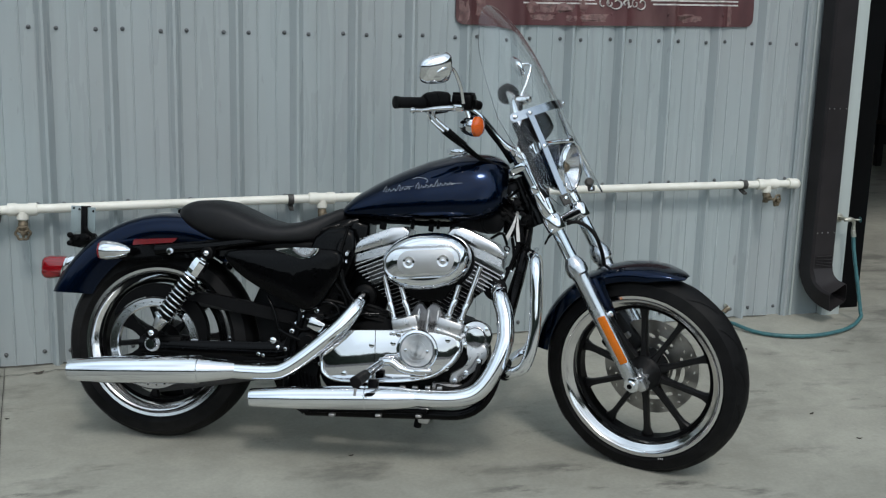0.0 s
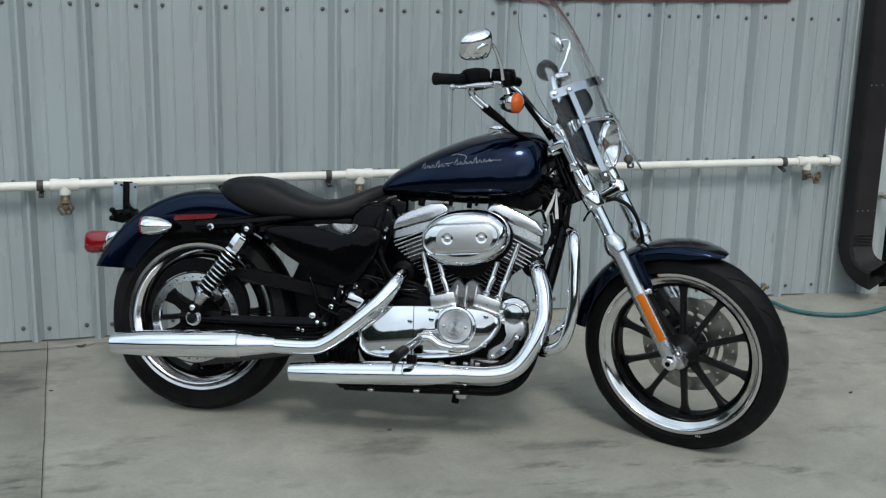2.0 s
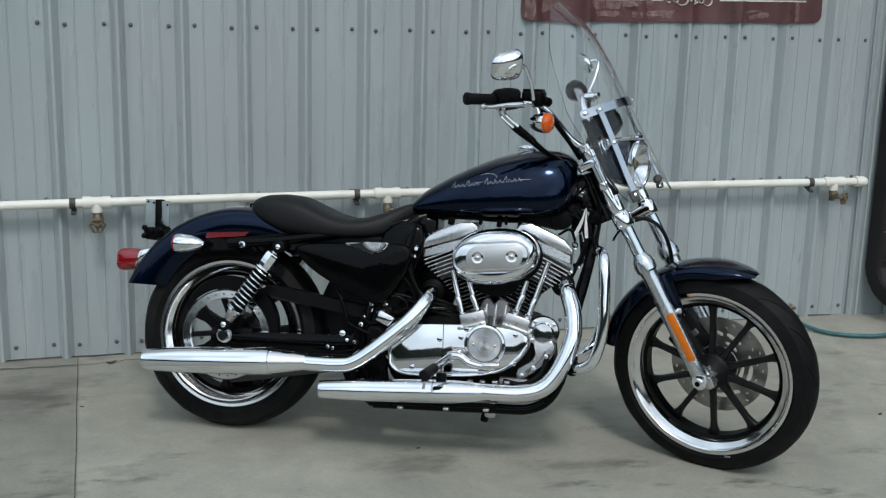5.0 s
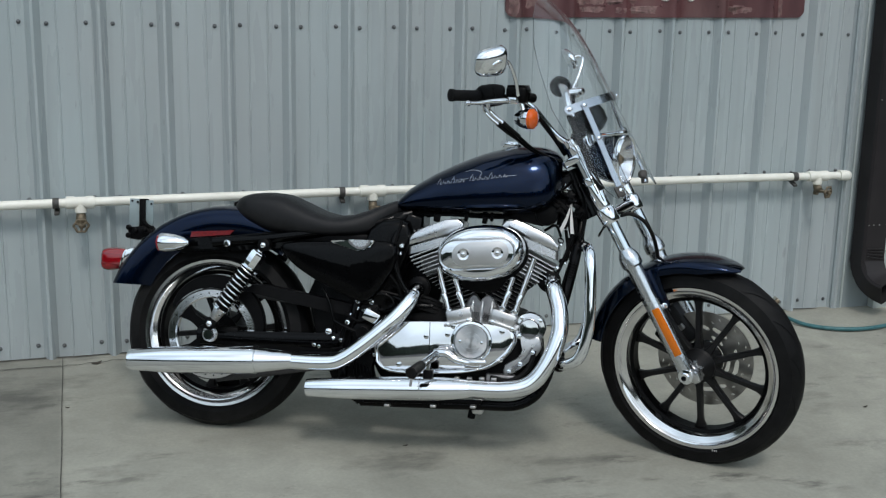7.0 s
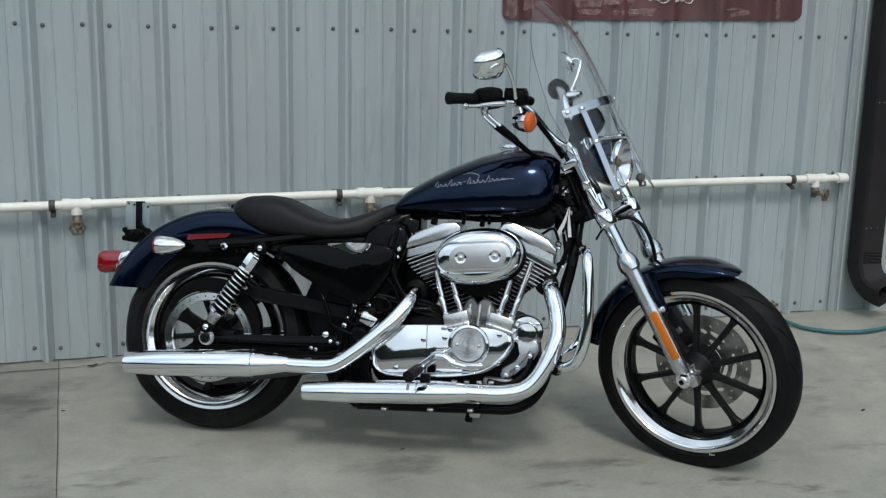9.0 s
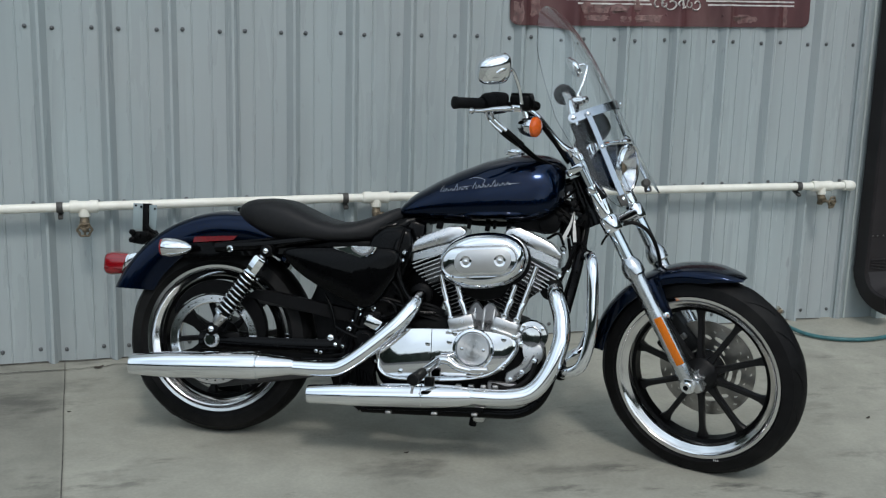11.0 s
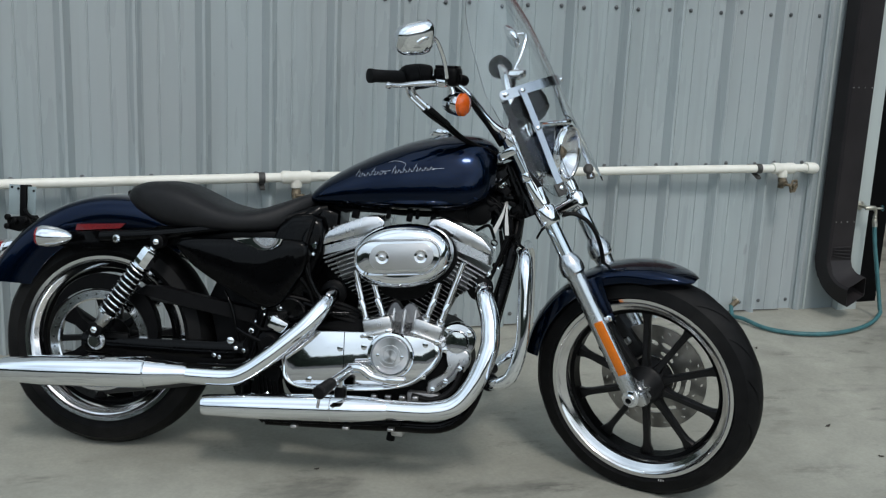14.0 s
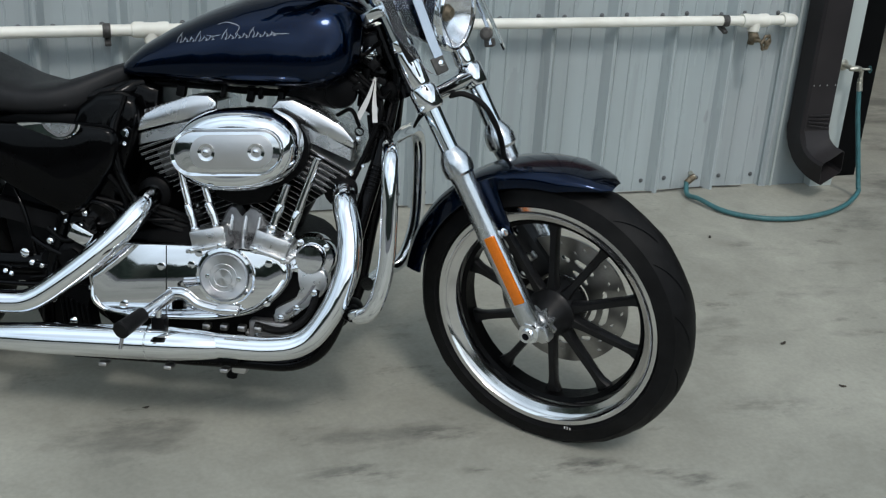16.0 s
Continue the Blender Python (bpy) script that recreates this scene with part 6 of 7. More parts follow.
for y, v in ((-0.166, 0.862), (-0.122, 0.856), (-0.125, 0.75), (-0.137, 0.584), (0.166, 0.862), (0.131, 0.858)):
    p = on_shield(y, v, 0.010)
    fpart("strap_bolt", lathe([(0.0065, 0), (0.0065, 0.004), (0.0035, 0.006)], p, (1, 4.14 * y, 0), 12), "chrome", ws)

# handlebar with controls
right_bar = [(-0.03, -0.02, 0.775), (-0.035, -0.05, 0.785), (-0.05, -0.075, 0.83), (-0.052, -0.12, 0.92), (-0.066, -0.17, 0.975), (-0.10, -0.23, 1.006), (-0.15, -0.36, 1.052)]
left_bar = [(x - 0.01 * max(0, (-y - 0.1) / 0.26), -y, z - 0.03 * max(0, (-y - 0.1) / 0.26)) for x, y, z in right_bar]
bar = fpart("handlebar", tube(right_bar[::-1] + left_bar, 0.0127, 16), "chrome", None, "chrome pullback handlebar")


def along(pts, f):
    a, b = Vector(pts[-2]), Vector(pts[-1])
    return a + (b - a) * f


for pts, s in ((right_bar, -1), (left_bar, 1)):
    d = (Vector(pts[-1]) - Vector(pts[-2])).normalized()
    grip = fpart("grip", lathe([(0.016, 0), (0.0165, 0.004), (0.0165, 0.1), (0.0185, 0.108), (0.0185, 0.116), (0.012, 0.12)], along(pts, 0.19), d, 24), "rubber", bar, "black rubber grip")
    off = Vector((0, 0, 0)) if s < 0 else Vector((-0.008, 0, -0.022))
    flip = lambda x, y, z: Vector((x, -s * y, z)) + off
    sw = fpart("switch_housing", tube([flip(-0.072, -0.205, 0.992), flip(-0.078, -0.210, 0.996), flip(-0.094, -0.228, 1.006), flip(-0.112, -0.258, 1.016), flip(-0.117, -0.266, 1.018)], [0.022, 0.030, 0.0335, 0.032, 0.024], 18, 4), "plastic", bar, "black switch housing")
    fpart("switch_button", box(flip(-0.112, -0.262, 1.032), (0.016, 0.022, 0.016), (0, RAKE, 0), 0.004), "black", bar)
    fpart("switch_button", box(flip(-0.092, -0.262, 1.018), (0.014, 0.014, 0.018), (0, RAKE, 0), 0.004), "black", bar)
    fpart("housing_seam", torus_ring([(0.0335, 0.001), (0.0345, 0), (0.0335, -0.001), (0.030, 0)], flip(-0.100, -0.238, 1.009), flip(-0.112, -0.258, 1.016) - flip(-0.094, -0.228, 1.006), 24), "black", bar)
    if s < 0:
        mc = fpart("master_cylinder", box(flip(-0.034, -0.196, 0.974), (0.066, 0.060, 0.052), (0, RAKE, -12 * s), 0.014, seg=3), "black", bar, "black master cylinder")
        fpart("reservoir_lid", box(flip(-0.034, -0.196, 0.974) + Vector((0.497, 0, 0.868)) * 0.0235, (0.056, 0.050, 0.008), (0, RAKE, -12 * s), 0.003), "gloss", mc)
        fpart("cylinder_nose", rod(flip(-0.01, -0.20, 0.955), flip(-0.012, -0.165, 0.945), 0.014), "black", mc)
        fpart("sight_glass", lathe([(0.007, 0), (0.007, 0.002)], flip(-0.034, -0.2265, 0.974), (0, s, 0), 14), "gloss", mc)
    else:
        fpart("clutch_perch", rod(flip(-0.06, -0.19, 0.968), flip(-0.03, -0.20, 0.955), 0.016), "polished", bar, "polished clutch perch")
    fpart("lever_pivot", box(flip(-0.042, -0.226, 0.962), (0.036, 0.03, 0.024), (0, RAKE, 0), 0.008), "polished", bar)
    fpart("lever", tube([flip(-0.046, -0.215, 0.960), flip(-0.056, -0.25, 0.970), flip(-0.075, -0.29, 0.983), flip(-0.095, -0.335, 0.994), flip(-0.103, -0.354, 1.001)], [0.009, 0.0098, 0.0080, 0.0055, 0.0055], 14, 5, flat=0.95), "polished", bar, "polished hand lever")
    fpart("lever_ball", lathe([(0.002, -0.009), (0.0065, -0.0065), (0.0092, 0), (0.0065, 0.0065), (0.002, 0.009)], flip(-0.106, -0.362, 1.003), (0, 1, 0), 16), "polished", bar)

# right mirror: rounded chrome shell on a bent stem
def mirror(c, n, up, stem, size=1.0, depth=1.0):
    c, n, up = Vector(c), Vector(n).normalized(), Vector(up)
    s = up.cross(n).normalized()
    u = n.cross(s).normalized()

    def ring(f, h):
        out = []
        for k in range(40):
            a = 2 * math.pi * k / 40
            ca, sa = math.cos(a), math.sin(a)
            x = math.copysign(abs(ca) ** 0.62, ca) * 0.050 * f * size
            z = math.copysign(abs(sa) ** 0.62, sa) * 0.042 * f * size * (1 + 0.12 * x / 0.050) + 0.12 * x
            out.append(c + s * x + u * z + n * h * depth)
        return out

    body = fpart("mirror", loft([ring(0.93, -0.012), ring(1.0, -0.010), ring(1.0, 0.004), ring(0.93, 0.014), ring(0.75, 0.022), ring(0.45, 0.027), ring(0.1, 0.028)]), "chrome", None, "chrome rear-view mirror on a bent stem", sharp=70)
    fpart("mirror_glass", loft([ring(0.88, -0.0125), ring(0.88, -0.014)]), "mirror", body, "mirror glass")
    fpart("stem", tube(stem, 0.0055, 12), "chrome", body, "chrome mirror stem")


mirror((-0.004, -0.32, 1.078), (0.55, -0.75, -0.62), (0.50, 0, 0.86), [(0.008, -0.337, 1.062), (0.026, -0.322, 1.064), (0.026, -0.280, 1.055), (0.008, -0.252, 1.01), (-0.017, -0.235, 0.965)])
mirror((-0.075, 0.335, 1.062), (0.80, 0.57, 0.05), (0.50, 0, 0.86), [(-0.062, 0.340, 1.064), (-0.040, 0.352, 1.056), (-0.034, 0.342, 1.040), (-0.062, 0.305, 0.995), (-0.09, 0.28, 0.965)], 0.82, 0.6)

# front turn signals
for s in (-1, 1):
    c = Vector((-0.044, -0.20, 0.898)) if s < 0 else Vector((-0.055, 0.15, 0.725))
    ax = Vector((0.866, 0, -0.5))
    sig = fpart("turn_signal", lathe([(0.006, -0.042), (0.018, -0.036), (0.028, -0.016), (0.031, 0.004), (0.031, 0.012), (0.029, 0.014)], c, ax, 28), "chrome", None, "chrome bullet turn signal")
    fpart("signal_lens", lathe([(0.0305, 0.0), (0.0300, 0.010), (0.022, 0.018), (0.006, 0.021)], c + ax * 0.012, ax, 28), "amber_lens", sig, "amber signal lens")
    fpart("signal_stalk", rod(c + Vector((0.0, 0, 0.02)), c + Vector((0.01, s * 0.0, 0.07)), 0.009), "chrome", sig)

# cables and wires from the bars
for k in (0, 1):
    o = Vector((0.016, 0.0, -0.004)) * k
    fpart("cable_elbow", tube([Vector(p) + o for p in ((-0.110, -0.275, 1.0), (-0.119, -0.272, 0.975), (-0.117, -0.266, 0.953), (-0.106, -0.256, 0.918))], 0.0055, 10), "chrome", None, "chrome cable elbow")
    cable = fpart("throttle_cable", tube([Vector(p) + o * f for p, f in (((-0.106, -0.256, 0.918), 1), ((-0.105, -0.20, 0.861), 0.8), ((-0.097, -0.15, 0.805), 0.5), ((-0.060, -0.09, 0.738), 0.4), ((-0.022, -0.06, 0.699), 0.3))], 0.0046, 10), "plastic", None, "black control cable")
    fpart("cable_boot", tube([Vector(p) + o for p in ((-0.107, -0.258, 0.922), (-0.106, -0.235, 0.896), (-0.105, -0.205, 0.866))], [0.0075, 0.007, 0.0055], 12), "rubber", cable, "thick rubber cable boot")
fpart("bar_wiring", tube([(-0.05, -0.19, 0.96), (-0.045, -0.13, 0.90), (-0.05, -0.085, 0.82), (-0.06, -0.05, 0.76)], 0.007, 10), "plastic", None, "black wiring along the bar")
fpart("bar_wiring", tube([(-0.06, 0.19, 0.93), (-0.055, 0.13, 0.88), (-0.05, 0.085, 0.81), (-0.06, 0.05, 0.75)], 0.007, 10), "plastic", None, "black wiring along the bar")
speedo = fpart("speedometer", lathe([(0.018, -0.062), (0.034, -0.055), (0.047, -0.030), (0.051, 0.0), (0.051, 0.012), (0.047, 0.016)], (0.040, 0.0, 0.838), (-0.42, 0, 0.91), 36), "black", None, "black round speedometer in a bullet housing")
fpart("dial", lathe([(0.046, 0), (0.046, 0.002)], (0.0332, 0.0, 0.8526), (-0.42, 0, 0.91), 32), "plastic", speedo, "dark dial face")
fpart("speedo_bracket", tube([(-0.028, 0.0, 0.79), (-0.01, 0.0, 0.80), (0.030, 0.0, 0.80)], [0.024, 0.028, 0.024], 14, 4, flat=0.7), "gloss", speedo, "black clamp under the speedometer")

# engine guard
part("engine_guard", tube([(1.10, -0.10, 0.295), (1.125, -0.20, 0.305), (1.165, -0.235, 0.335), (1.186, -0.245, 0.42), (1.186, -0.245, 0.52), (1.180, -0.238, 0.615), (1.172, -0.2, 0.65), (1.16, -0.12, 0.655), (1.155, 0, 0.655), (1.16, 0.12, 0.655), (1.172, 0.2, 0.65), (1.180, 0.238, 0.615), (1.186, 0.245, 0.52), (1.186, 0.245, 0.42), (1.165, 0.235, 0.335), (1.125, 0.20, 0.305), (1.10, 0.10, 0.295)], 0.0170, 16), "chrome", bike, "chrome tubular engine guard")
part("guard_clamp", lathe([(0.022, -0.01), (0.024, 0), (0.024, 0.02), (0.02, 0.026)], (1.105, -0.12, 0.297), (0, -1, 0), 20), "black", bike)
part("side_stand", tube([(0.83, 0.10, 0.17), (0.84, 0.20, 0.10), (0.845, 0.30, 0.062)], 0.011, 12), "black", bike, "black side stand")
part("stand_foot", box((0.85, 0.31, 0.058), (0.05, 0.05, 0.008), (-10, 0, 0), 0.003), "black", bike)
part("oil_pan_fitting", box((0.865, -0.10, 0.145), (0.035, 0.04, 0.05), (0, 0, 0), 0.008), "cast", bike)
part("drain_stub", rod((0.85, -0.10, 0.14), (0.845, -0.10, 0.105), 0.012), "black", bike)

# ---- things on the wall ----
PIPE_Y = WALL_Y - 0.07


def pipe_z(x):
    return 0.6655 + 0.0115 * x - 0.002 * x * x


def tee(x, turn=0.0):
    v = thing("pipe_valve", "white plastic tee with a weathered brass tap under it", "tap", Matrix.Translation((x, PIPE_Y, pipe_z(x))), group="taps on the water pipe")
    part("tee", lathe([(0.0225, -0.05), (0.0235, -0.045), (0.0235, -0.022), (0.021, -0.018), (0.021, 0.018), (0.0235, 0.022), (0.0235, 0.045), (0.0225, 0.05)], (0, 0, 0), (1, 0, 0), 24), "pvc", v, "white plastic tee")
    part("tee_branch", rod((0, 0, -0.005), (0, 0, -0.038), 0.021), "pvc", v)
    low = -0.062 if turn > 0.5 else -0.074
    t = part("tap_body", tube([(0, 0, -0.034), (0, -0.002, 0.4 * low - 0.02), (0, -0.012, low + 0.007), (0, -0.03, low + 0.002)], [0.014, 0.017, 0.018, 0.012], 14), "brass", v, "weathered brass tap")
    part("tap_spout", tube([(0, -0.004, low + 0.014), (0.002, 0.004, low - 0.006), (0.003, 0.006, low - 0.02)], [0.012, 0.011, 0.013], 12), "brass", t)
    part("tap_stem", rod((0, -0.025, low), (turn * 0.02, -0.062, low - 0.002), 0.006), "brass", t)
    ax = Vector((turn * 0.5, -1, -0.1)).normalized()
    u, w = ring_frame(ax)
    c = Vector((turn * 0.02, -0.060, low - 0.002))
    rim = bmesh.new()
    for a0 in range(48):
        a, b = 2 * math.pi * a0 / 48, 2 * math.pi * (a0 + 1) / 48
        secs = []
        for q in (a, b):
            d = u * math.cos(q) + w * math.sin(q)
            rad = 0.0235 + 0.0022 * math.cos(6 * q)
            secs.append([c + d * (rad + 0.005 * math.cos(p)) + ax * 0.005 * math.sin(p) for p in (2 * math.pi * k / 8 for k in range(8))])
        loft(secs, cap=False, bm=rim)
    part("tap_wheel", rim, "brass", t, "small lobed tap handle")
    for k in range(3):
        d = u * math.cos(2 * math.pi * k / 3 + 0.5) + w * math.sin(2 * math.pi * k / 3 + 0.5)
        part("wheel_spoke", rod(c, c + d * 0.0225, 0.0045), "brass", t)
    part("wheel_hub", lathe([(0.009, -0.004), (0.009, 0.006), (0.004, 0.008)], c, ax, 14), "brass", t)
    return v


pipe = thing("water_pipe", "long white plastic water pipe fixed along the wall", "pipe")
stops = [-3.4, -1.42, -0.325, 1.69, 1.828]
for a, b in zip(stops, stops[1:]):
    part("pipe_length", tube([(x, PIPE_Y, pipe_z(x)) for x in np.linspace(a, b, 7)], 0.0168, 18, 2), "pvc", pipe, "white pipe length")
part("pipe_elbow", tube([(1.80, PIPE_Y, pipe_z(1.8)), (1.835, PIPE_Y, pipe_z(1.83)), (1.845, PIPE_Y + 0.012, pipe_z(1.84) - 0.004), (1.846, PIPE_Y + 0.06, pipe_z(1.84) - 0.006)], 0.0225, 18), "pvc", pipe, "white pipe elbow")
part("coupling", rod((-0.43 + 0.05, PIPE_Y, pipe_z(-0.38)), (-0.28, PIPE_Y, pipe_z(-0.28)), 0.0205), "pvc", pipe)
for x in (-1.42, -0.325, 1.69):
    tee(x, 0.9 if x > 1 else 0.1)
for x in (-2.6, -1.505, -0.448, 0.62, 1.572):
    c = thing("pipe_clamp", "dark grey strap clamp round the white pipe", "clamp", Matrix.Translation((x, PIPE_Y, pipe_z(x))), group="clamps on the water pipe")
    part("band", torus_ring([(0.0172, 0.011), (0.0205, 0.011), (0.0205, -0.011), (0.0172, -0.011)], (0, 0, 0), (1, 0, 0), 24), "clamp", c)
    part("strap_tail", box((0.002, 0.01, -0.03), (0.018, 0.05, 0.012), (20, 0, 0), 0.003), "clamp", c)
    part("standoff", box((0, 0.045, 0.0), (0.02, 0.05, 0.016), (0, 0, 0), 0.002), "clamp", c)

# sign: weathered plate with rounded corners, white ornament and lines
SX0, SX1, SZ0, SZ1 = 0.224, 1.590, 1.352, 2.0


sign_tilt = Matrix.Translation((0.897, 0, 1.36)) @ pose(0, 0, 0, 0, -1.0, 0) @ Matrix.Translation((-0.897, 0, -1.36))
sign = thing("wall_sign", "faded dark red metal sign with worn paint and white ornament", "sign")
SY = WALL_Y - 0.022


def drape(x):
    """How far the thin sheet stands off over the ribs at x."""
    d = (x - RIB0 + PITCH / 2) % PITCH - PITCH / 2
    return 0.006 + 0.033 * math.exp(-(d / 0.028) ** 2)


def draped(bm):
    for v in bm.verts:
        v.co.y += (WALL_Y - drape(v.co.x)) - SY
    return bm


def sign_sheet():
    secs = []
    for x in np.concatenate(([SX0 + 0.0005, SX0 + 0.003, SX0 + 0.008, SX0 + 0.018], np.linspace(SX0 + 0.035, SX1 - 0.035, 110), [SX1 - 0.018, SX1 - 0.008, SX1 - 0.003, SX1 - 0.0005])):
        e = max(0.0, 0.035 - min(x - SX0, SX1 - x))
        cut = 0.035 - math.sqrt(max(0.0, 0.035 ** 2 - e * e))
        y = WALL_Y - drape(x)
        secs.append([Vector((x, y, SZ0 + cut)), Vector((x, y, SZ1 - cut)), Vector((x, y - 0.003, SZ1 - cut)), Vector((x, y - 0.003, SZ0 + cut))])
    return loft(secs)


part("sign_board", sign_sheet(), "sign", sign, "", sign_tilt, sharp=60)
for z, x0, x1 in ((1.456, 0.46, 0.83), (1.441, 0.50, 0.84), (1.458, 1.09, 1.51), (1.442, 1.10, 1.51)):
    part("sign_line", draped(loft([[Vector((x, SY - 0.0035 - t, z + h)) for t, h in ((0, -0.003), (0, 0.003), (0.001, 0.003), (0.001, -0.003))] for x in np.linspace(x0, x1, 60)])), "sign_ink", sign, "thin white line", sign_tilt)
for k, (x, r) in enumerate(((0.868, 0.026), (0.900, 0.018), (0.925, 0.026), (0.958, 0.020), (0.985, 0.028), (1.015, 0.018), (1.045, 0.025))):
    orn = tube([(x + r * (1 - f * 0.7) * math.cos(5.2 * f + k * 1.7), SY - 0.0035, 1.443 + r * (1 - f * 0.6) * math.sin(5.2 * f + k * 1.7)) for f in np.linspace(0, 1, 9)], 0.0070, 6, 3, flat=0.4)
    part("scroll", draped(orn), "sign_ink", sign, "white scroll ornament", sign_tilt)
flake = random.Random(11)


def flaked(x0, z0, w, h):
    """A flaked patch with a ragged outline."""
    pts = []
    for k in range(18):
        a = 2 * math.pi * k / 18
        r = 0.75 + 0.5 * flake.random()
        pts.append((x0 + math.copysign(abs(math.cos(a)) ** 0.6, math.cos(a)) * w * r, z0 + math.copysign(abs(math.sin(a)) ** 0.6, math.sin(a)) * h * r))
    return draped(loft([[Vector((x, SY - 0.0032, z)) for x, z in pts], [Vector((x, SY - 0.0038, z)) for x, z in pts]]))


for x0, z0, w, h in ((0.55, 1.425, 0.03, 0.022), (0.62, 1.43, 0.035, 0.026), (0.69, 1.425, 0.03, 0.02), (0.775, 1.432, 0.022, 0.03), (0.60, 1.385, 0.05, 0.012), (0.83, 1.385, 0.07, 0.016), (1.27, 1.385, 0.055, 0.016), (0.255, 1.40, 0.018, 0.05), (0.33, 1.42, 0.025, 0.03), (1.47, 1.40, 0.01, 0.04), (0.72, 1.38, 0.02, 0.012)):
    part("worn_patch", flaked(x0, z0, w, h), "worn", sign, "faded worn patch", sign_tilt, smooth=False)
for k in range(5):
    x = 0.40 + 0.255 * k
    part("sign_rivet", lathe([(0.006, 0), (0.004, 0.003)], (x, WALL_Y - drape(x) - 0.003, 1.40), (0, -1, 0), 10), "sign", sign, "", sign_tilt)

# downspout with a ribbed elbow turned toward the door
def spout_section(c, w, d, ax, bx):
    """Rounded rectangle of w along ax and d along bx, centred at c."""
    out = []
    for u, v in ((-1, -0.8), (-0.85, -1), (-0.3, -0.94), (0.3, -0.94), (0.85, -1), (1, -0.8), (1, 0.8), (0.85, 1), (-0.85, 1), (-1, 0.8)):
        out.append(Vector(c) + Vector(ax) * u * w / 2 + Vector(bx) * v * d / 2)
    return out


ds = thing("downspout", "dark brown rectangular downspout with a ribbed elbow", "downspout")
DX, DY = 1.980, WALL_Y - 0.085
part("straight_pipe", loft([spout_section((DX, DY, z), 0.120, 0.098, (1, 0, 0), (0, 1, 0)) for z in (3.3, 1.8, 0.30)]), "spout", ds)
bend = Vector((0.33, -0.94, 0)).normalized()
hinge = bend.cross(Vector((0, 0, 1)))
secs = []
for k in range(15):
    f = k / 14
    a = radians(80 * f)
    rad = 0.125
    c = Vector((DX, DY, 0.30)) + bend * rad * (1 - math.cos(a)) - Vector((0, 0, rad * math.sin(a)))
    rib = 1.0 - (0.03 if k in (2, 4, 6) else 0.0)
    turn = Matrix.Rotation(a, 3, hinge)
    secs.append(spout_section(c, 0.124 * rib, 0.101 * rib, turn @ Vector((1, 0, 0)), turn @ Vector((0, 1, 0))))
tip = (bend * math.sin(radians(80)) - Vector((0, 0, math.cos(radians(80))))) * 0.025
secs.append([v + tip for v in secs[-1]])
inner = [[v + (sum(s, Vector()) / len(s) - v) * 0.05 for v in s] for s in (secs[-1], secs[-4], secs[-9], secs[0])]
eb = loft(secs + inner, cap=False)
part("elbow", eb, "spout", ds, "ribbed elbow at the foot")
for k in range(4):
    part("elbow_rib", box((DX + 0.004, DY - 0.0515, 0.350 - 0.014 * k), (0.092, 0.005, 0.006), (0, 3 * k, 0), 0.0015), "spout", ds)
for z in (1.02, 0.46):
    for x in (-0.045, -0.02, 0.01, 0.045):
        part("spout_rivet", lathe([(0.003, 0), (0.002, 0.002)], (DX + x, DY - 0.0485, z + 0.004 * x), (0, -1, 0), 8), "steel", ds)

# corner trim, wall end and door jamb
part_corner = part("trim_corner", box((1.955, WALL_Y - 0.012, 1.72), (0.20, 0.022, 3.36), (0, 0, 0), 0.002), "flashing")
lip = part("flashing_lip", box((1.905, WALL_Y - 0.026, 1.72), (0.010, 0.006, 3.36), (0, 0, 0), 0.002), "trim", part_corner, "pale folded edge")
tagged(part_corner, "pale corner flashing at the end of the wall", "trim", kind="structure")
tr = part("trim_post", box((2.105, WALL_Y + 0.0, 1.72), (0.098, 0.12, 3.36), (0, 0, 0), 0.004), "trim")
tagged(tr, "pale painted corner post beside the door", "trim", kind="structure")
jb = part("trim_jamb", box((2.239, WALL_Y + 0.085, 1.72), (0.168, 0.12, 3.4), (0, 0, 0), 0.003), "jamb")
tagged(jb, "black door jamb", "trim", kind="structure")

# hose tap on the post, and the hose
sp = thing("hose_tap", "dull metal hose tap fixed to the corner post", "tap", Matrix.Translation((2.100, WALL_Y - 0.06, 0.515)) @ Matrix.Scale(0.68, 4))
part("flange", lathe([(0.03, 0), (0.03, 0.006), (0.02, 0.01)], (0, 0.0, 0), (0, -1, 0), 20), "spigot", sp)
part("tap_body", tube([(-0.035, -0.10, 0.0), (0.0, -0.105, 0.004), (0.03, -0.10, 0.0), (0.045, -0.10, -0.02), (0.046, -0.10, -0.05)], [0.010, 0.015, 0.014, 0.010, 0.010], 16), "spigot", sp)
part("inlet", rod((0, -0.0, 0), (0, -0.10, 0), 0.012), "spigot", sp)
part("hose_nut", lathe([(0.011, 0), (0.013, 0.004), (0.013, 0.02), (0.009, 0.026)], (0.046, -0.10, -0.048), (0, 0, -1), 8), "spigot", sp)
part("tap_handle", torus_ring([(0.016, 0.003), (0.02, 0), (0.016, -0.003), (0.013, 0)], (0.085, -0.11, 0.0), (1, -0.2, 0.1), 18), "hose", sp, "small green tap handle")
part("handle_stem", rod((0.03, -0.10, 0.0), (0.085, -0.11, 0.0), 0.006), "spigot", sp)


def gz(x, y, h=0.013):
    return (x, y, ground_z(x, y) + h)


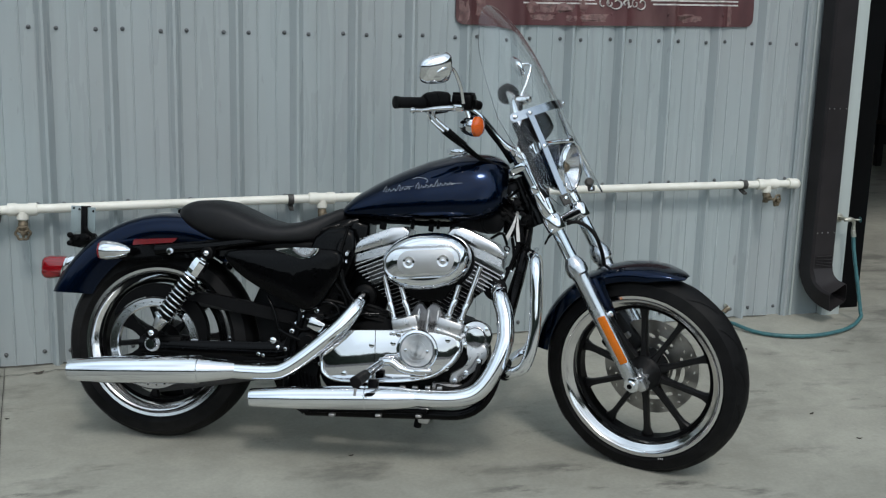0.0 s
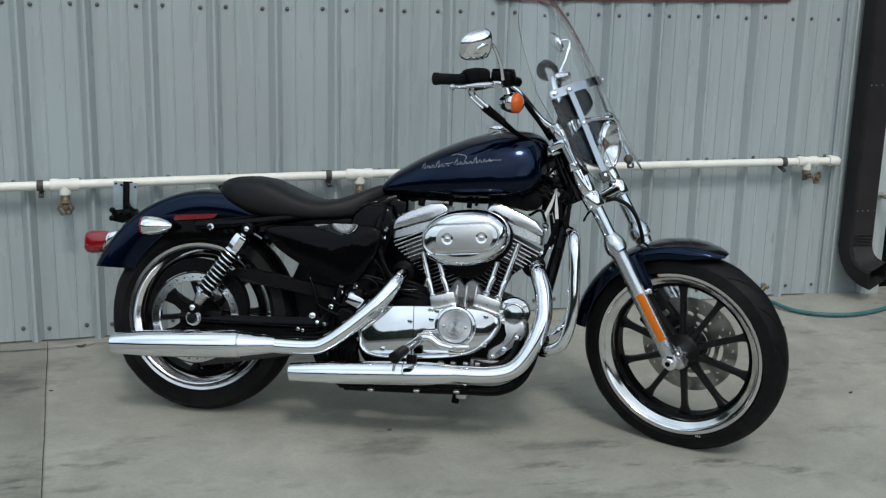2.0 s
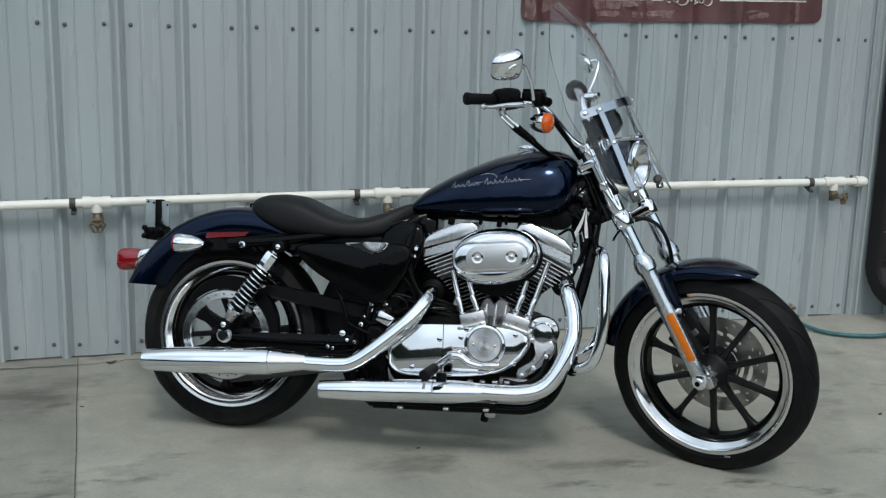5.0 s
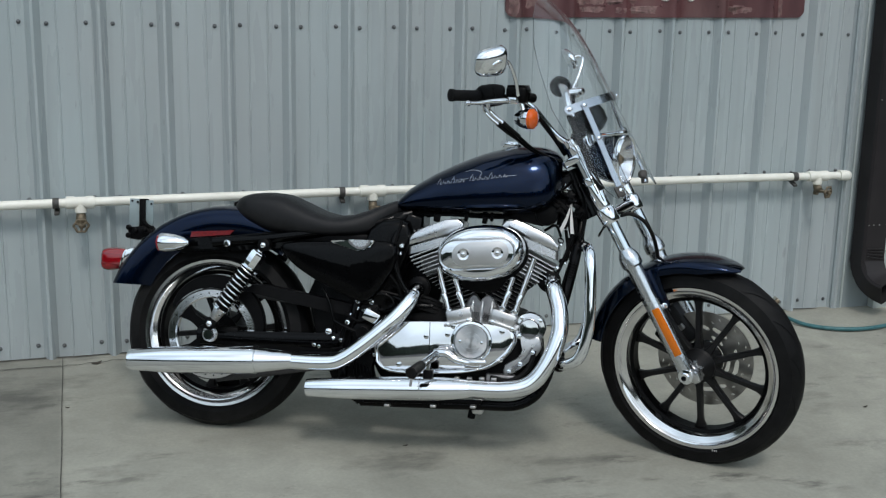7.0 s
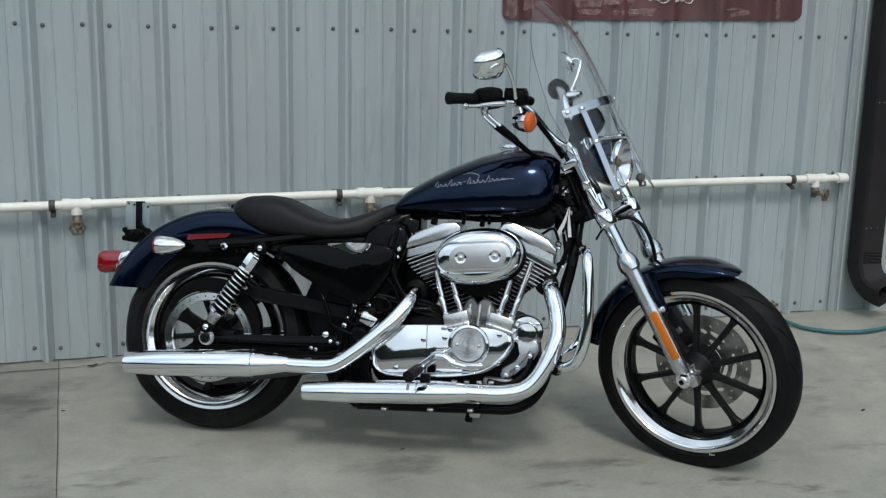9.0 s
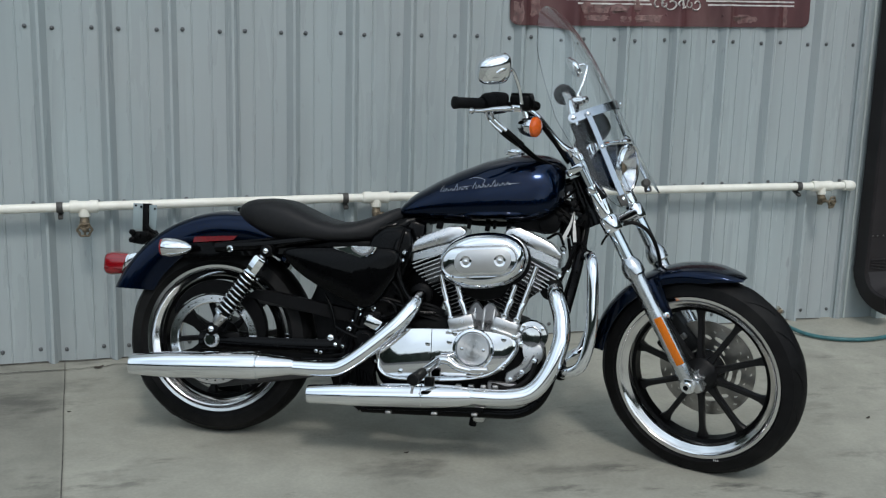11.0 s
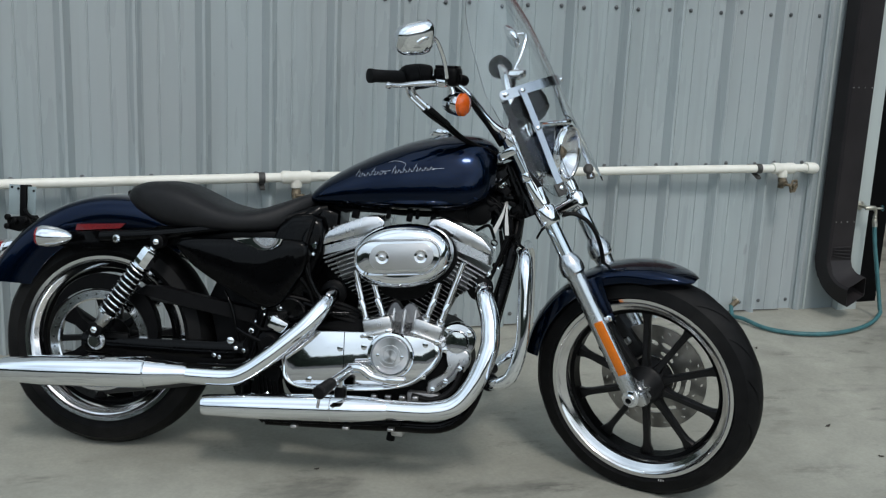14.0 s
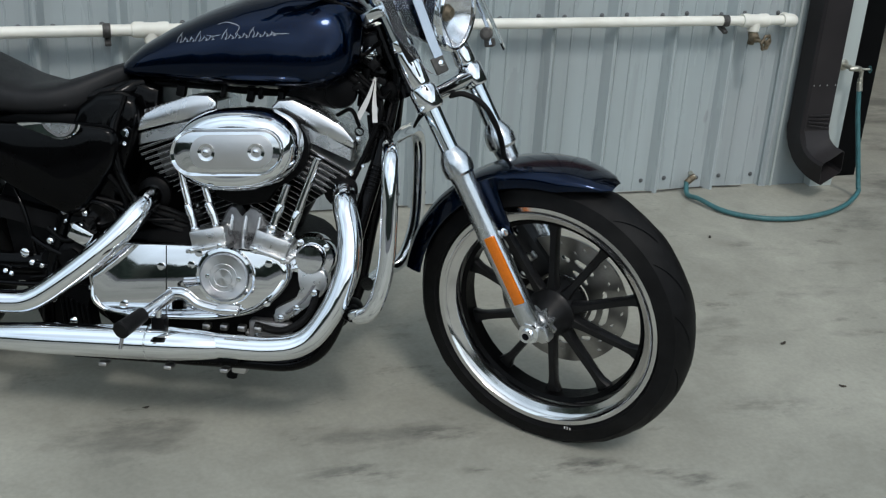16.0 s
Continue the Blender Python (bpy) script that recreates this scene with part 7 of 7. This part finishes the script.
hose = thing("garden_hose", "blue-green rubber garden hose looping over the concrete", "hose")
part("hose_tube", tube([(2.131, WALL_Y - 0.128, 0.462), (2.136, WALL_Y - 0.145, 0.36), (2.152, WALL_Y - 0.17, 0.22), (2.166, WALL_Y - 0.19, 0.10), gz(2.15, 4.62, 0.03), gz(2.06, 4.56), gz(1.93, 4.50), gz(1.78, 4.475), gz(1.65, 4.505), gz(1.565, 4.58), gz(1.525, 4.68, 0.02), (1.512, 4.74, 0.062), (1.532, 4.79, 0.092)], 0.0088, 14), "hose", hose)
part("hose_fitting", rod((1.528, 4.785, 0.087), (1.568, 4.80, 0.107), 0.0115), "brass", hose, "dull brass hose fitting")
part("hose_coupling", rod((2.131, WALL_Y - 0.128, 0.468), (2.133, WALL_Y - 0.134, 0.435), 0.0105), "spigot", hose)
part("wall_nozzle", rod((1.561, 4.79, 0.104), (1.573, WALL_Y, 0.107), 0.010), "spigot", hose)

# dry leaf bits and grit on the slab
def leaf_bit(x, y, size, turn):
    bm = bmesh.new()
    rows = []
    for f in np.linspace(-1, 1, 7):
        w = 0.42 * (1 - f * f) ** 0.7 + 0.02
        lift = 0.28 * f * f
        rows.append([Vector((f * size, w * size, (lift + 0.16) * size)), Vector((f * size, 0, lift * size)), Vector((f * size, -w * size, (lift + 0.10) * size))])
    loft(rows, cap=False, closed=False, bm=bm)
    bmesh.ops.recalc_face_normals(bm, faces=bm.faces)
    bmesh.ops.solidify(bm, geom=bm.faces[:], thickness=0.0008)
    o = part("leaf_fragment", bm, "leaf", None, "", None)
    o.matrix_world = Matrix.Translation((x, y, ground_z(x, y) + 0.001)) @ pose(0, 0, 0, 0, 0, turn)
    tagged(o, "small dry brown leaf fragment on the concrete", "leaf", "leaf fragments on the slab")


for x, y, size, turn in ((1.236, 3.72, 0.011, 20), (1.26, 3.493, 0.009, -35), (1.41, 4.403, 0.010, 60), (-0.43, 3.756, 0.008, 10), (2.636, 4.865, 0.022, 5), (-1.39, 4.725, 0.020, 25), (-1.47, 4.30, 0.008, -20)):
    leaf_bit(x, y, size, turn)

# ---- shop behind the door ----
def panel(name, c, size, mat, label, cat="wall"):
    o = part(name, box(c, size, (0, 0, 0), 0.0), mat)
    return tagged(o, label, cat, kind="structure")


# walls and ceiling carry the indoor shade in their near-black colour
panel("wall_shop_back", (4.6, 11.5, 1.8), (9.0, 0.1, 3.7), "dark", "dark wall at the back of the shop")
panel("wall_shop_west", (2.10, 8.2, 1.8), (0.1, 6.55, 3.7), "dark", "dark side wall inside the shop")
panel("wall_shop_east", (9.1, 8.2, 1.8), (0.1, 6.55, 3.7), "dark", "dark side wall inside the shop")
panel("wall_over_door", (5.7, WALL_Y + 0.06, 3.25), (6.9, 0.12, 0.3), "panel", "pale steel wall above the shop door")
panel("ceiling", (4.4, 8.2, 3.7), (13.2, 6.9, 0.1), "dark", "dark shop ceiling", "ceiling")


def workbench(name, m, w, label):
    b = thing(name, label, "rack", m)
    for z, t in ((0.92, 0.05), (0.46, 0.04)):
        part("shelf", box((w / 2, 0.35, z), (w, 0.7, t), (0, 0, 0), 0.004), "board" if z < 0.6 else "shelf", b, "brown shelf board" if z < 0.6 else "dark steel shelf")
    for x in (0.05, w / 2, w - 0.05):
        for y in (0.04, 0.66):
            part("post", box((x, y, 0.75), (0.06, 0.06, 1.5), (0, 0, 0), 0.004), "shelf", b)
    part("back_board", box((w / 2, 0.69, 0.5), (w, 0.02, 0.9), (0, 0, 0), 0.002), "shelf", b)
    return b


rack_m = Matrix.Translation((6.3, 9.7, 0.055)) @ pose(0, 0, 0, 0, 0, -90)
workbench("storage_rack", rack_m, 4.2, "dark steel storage rack loaded with parts inside the shop")
rng2 = random.Random(8)
for k in range(9):
    s = (rng2.uniform(0.12, 0.3), rng2.uniform(0.2, 0.4), rng2.uniform(0.08, 0.26))
    lvl = 0.945 if k % 2 else 0.48
    o = part("parts_crate", box((0, 0, s[2] / 2), s, (0, 0, rng2.uniform(-12, 12)), 0.008), rng2.choice(["shelf", "board", "engine", "steel"]))
    o.matrix_world = rack_m @ Matrix.Translation((0.25 + k * 0.42, 0.3, lvl))
    tagged(o, "small dark crate on the storage rack", "crate", "crates on the rack")

# ---- distance behind the camera ----
road = part("road", sheet([-400, -60, -12, 0, 12, 60, 400], [-400, -60, -20, -9, -5.2], lambda x, y: ground_z(x, y) + 0.004), "asphalt")
tagged(road, "dark worn asphalt lot beyond the concrete apron", "road", kind="structure")
# unseen band, added to darken low reflections and the ribs' east sides
tl = bmesh.new()
rng3 = random.Random(3)
prev = None
for k in range(361):
    a = radians(150 + 240 * k / 360)
    r = 55 + 5 * math.sin(k * 0.3)
    side = abs(math.cos(a))
    lift = 6.5 + (24.0 if math.cos(a) > 0 else 6.0) * side ** 3
    h = r * math.tan(radians(lift + 0.6 * math.sin(k * 0.117) + 0.5 * math.sin(k * 0.31) + rng3.uniform(-0.8, 0.8)))
    cur = [tl.verts.new((r * math.cos(a), r * math.sin(a), z)) for z in (-0.3, h)]
    if prev:
        tl.faces.new((prev[0], cur[0], cur[1], prev[1]))
    prev = cur
tagged(part("backdrop", tl, "dark_band", smooth=False), "unseen dark band added to darken low reflections", "backdrop", kind="structure")
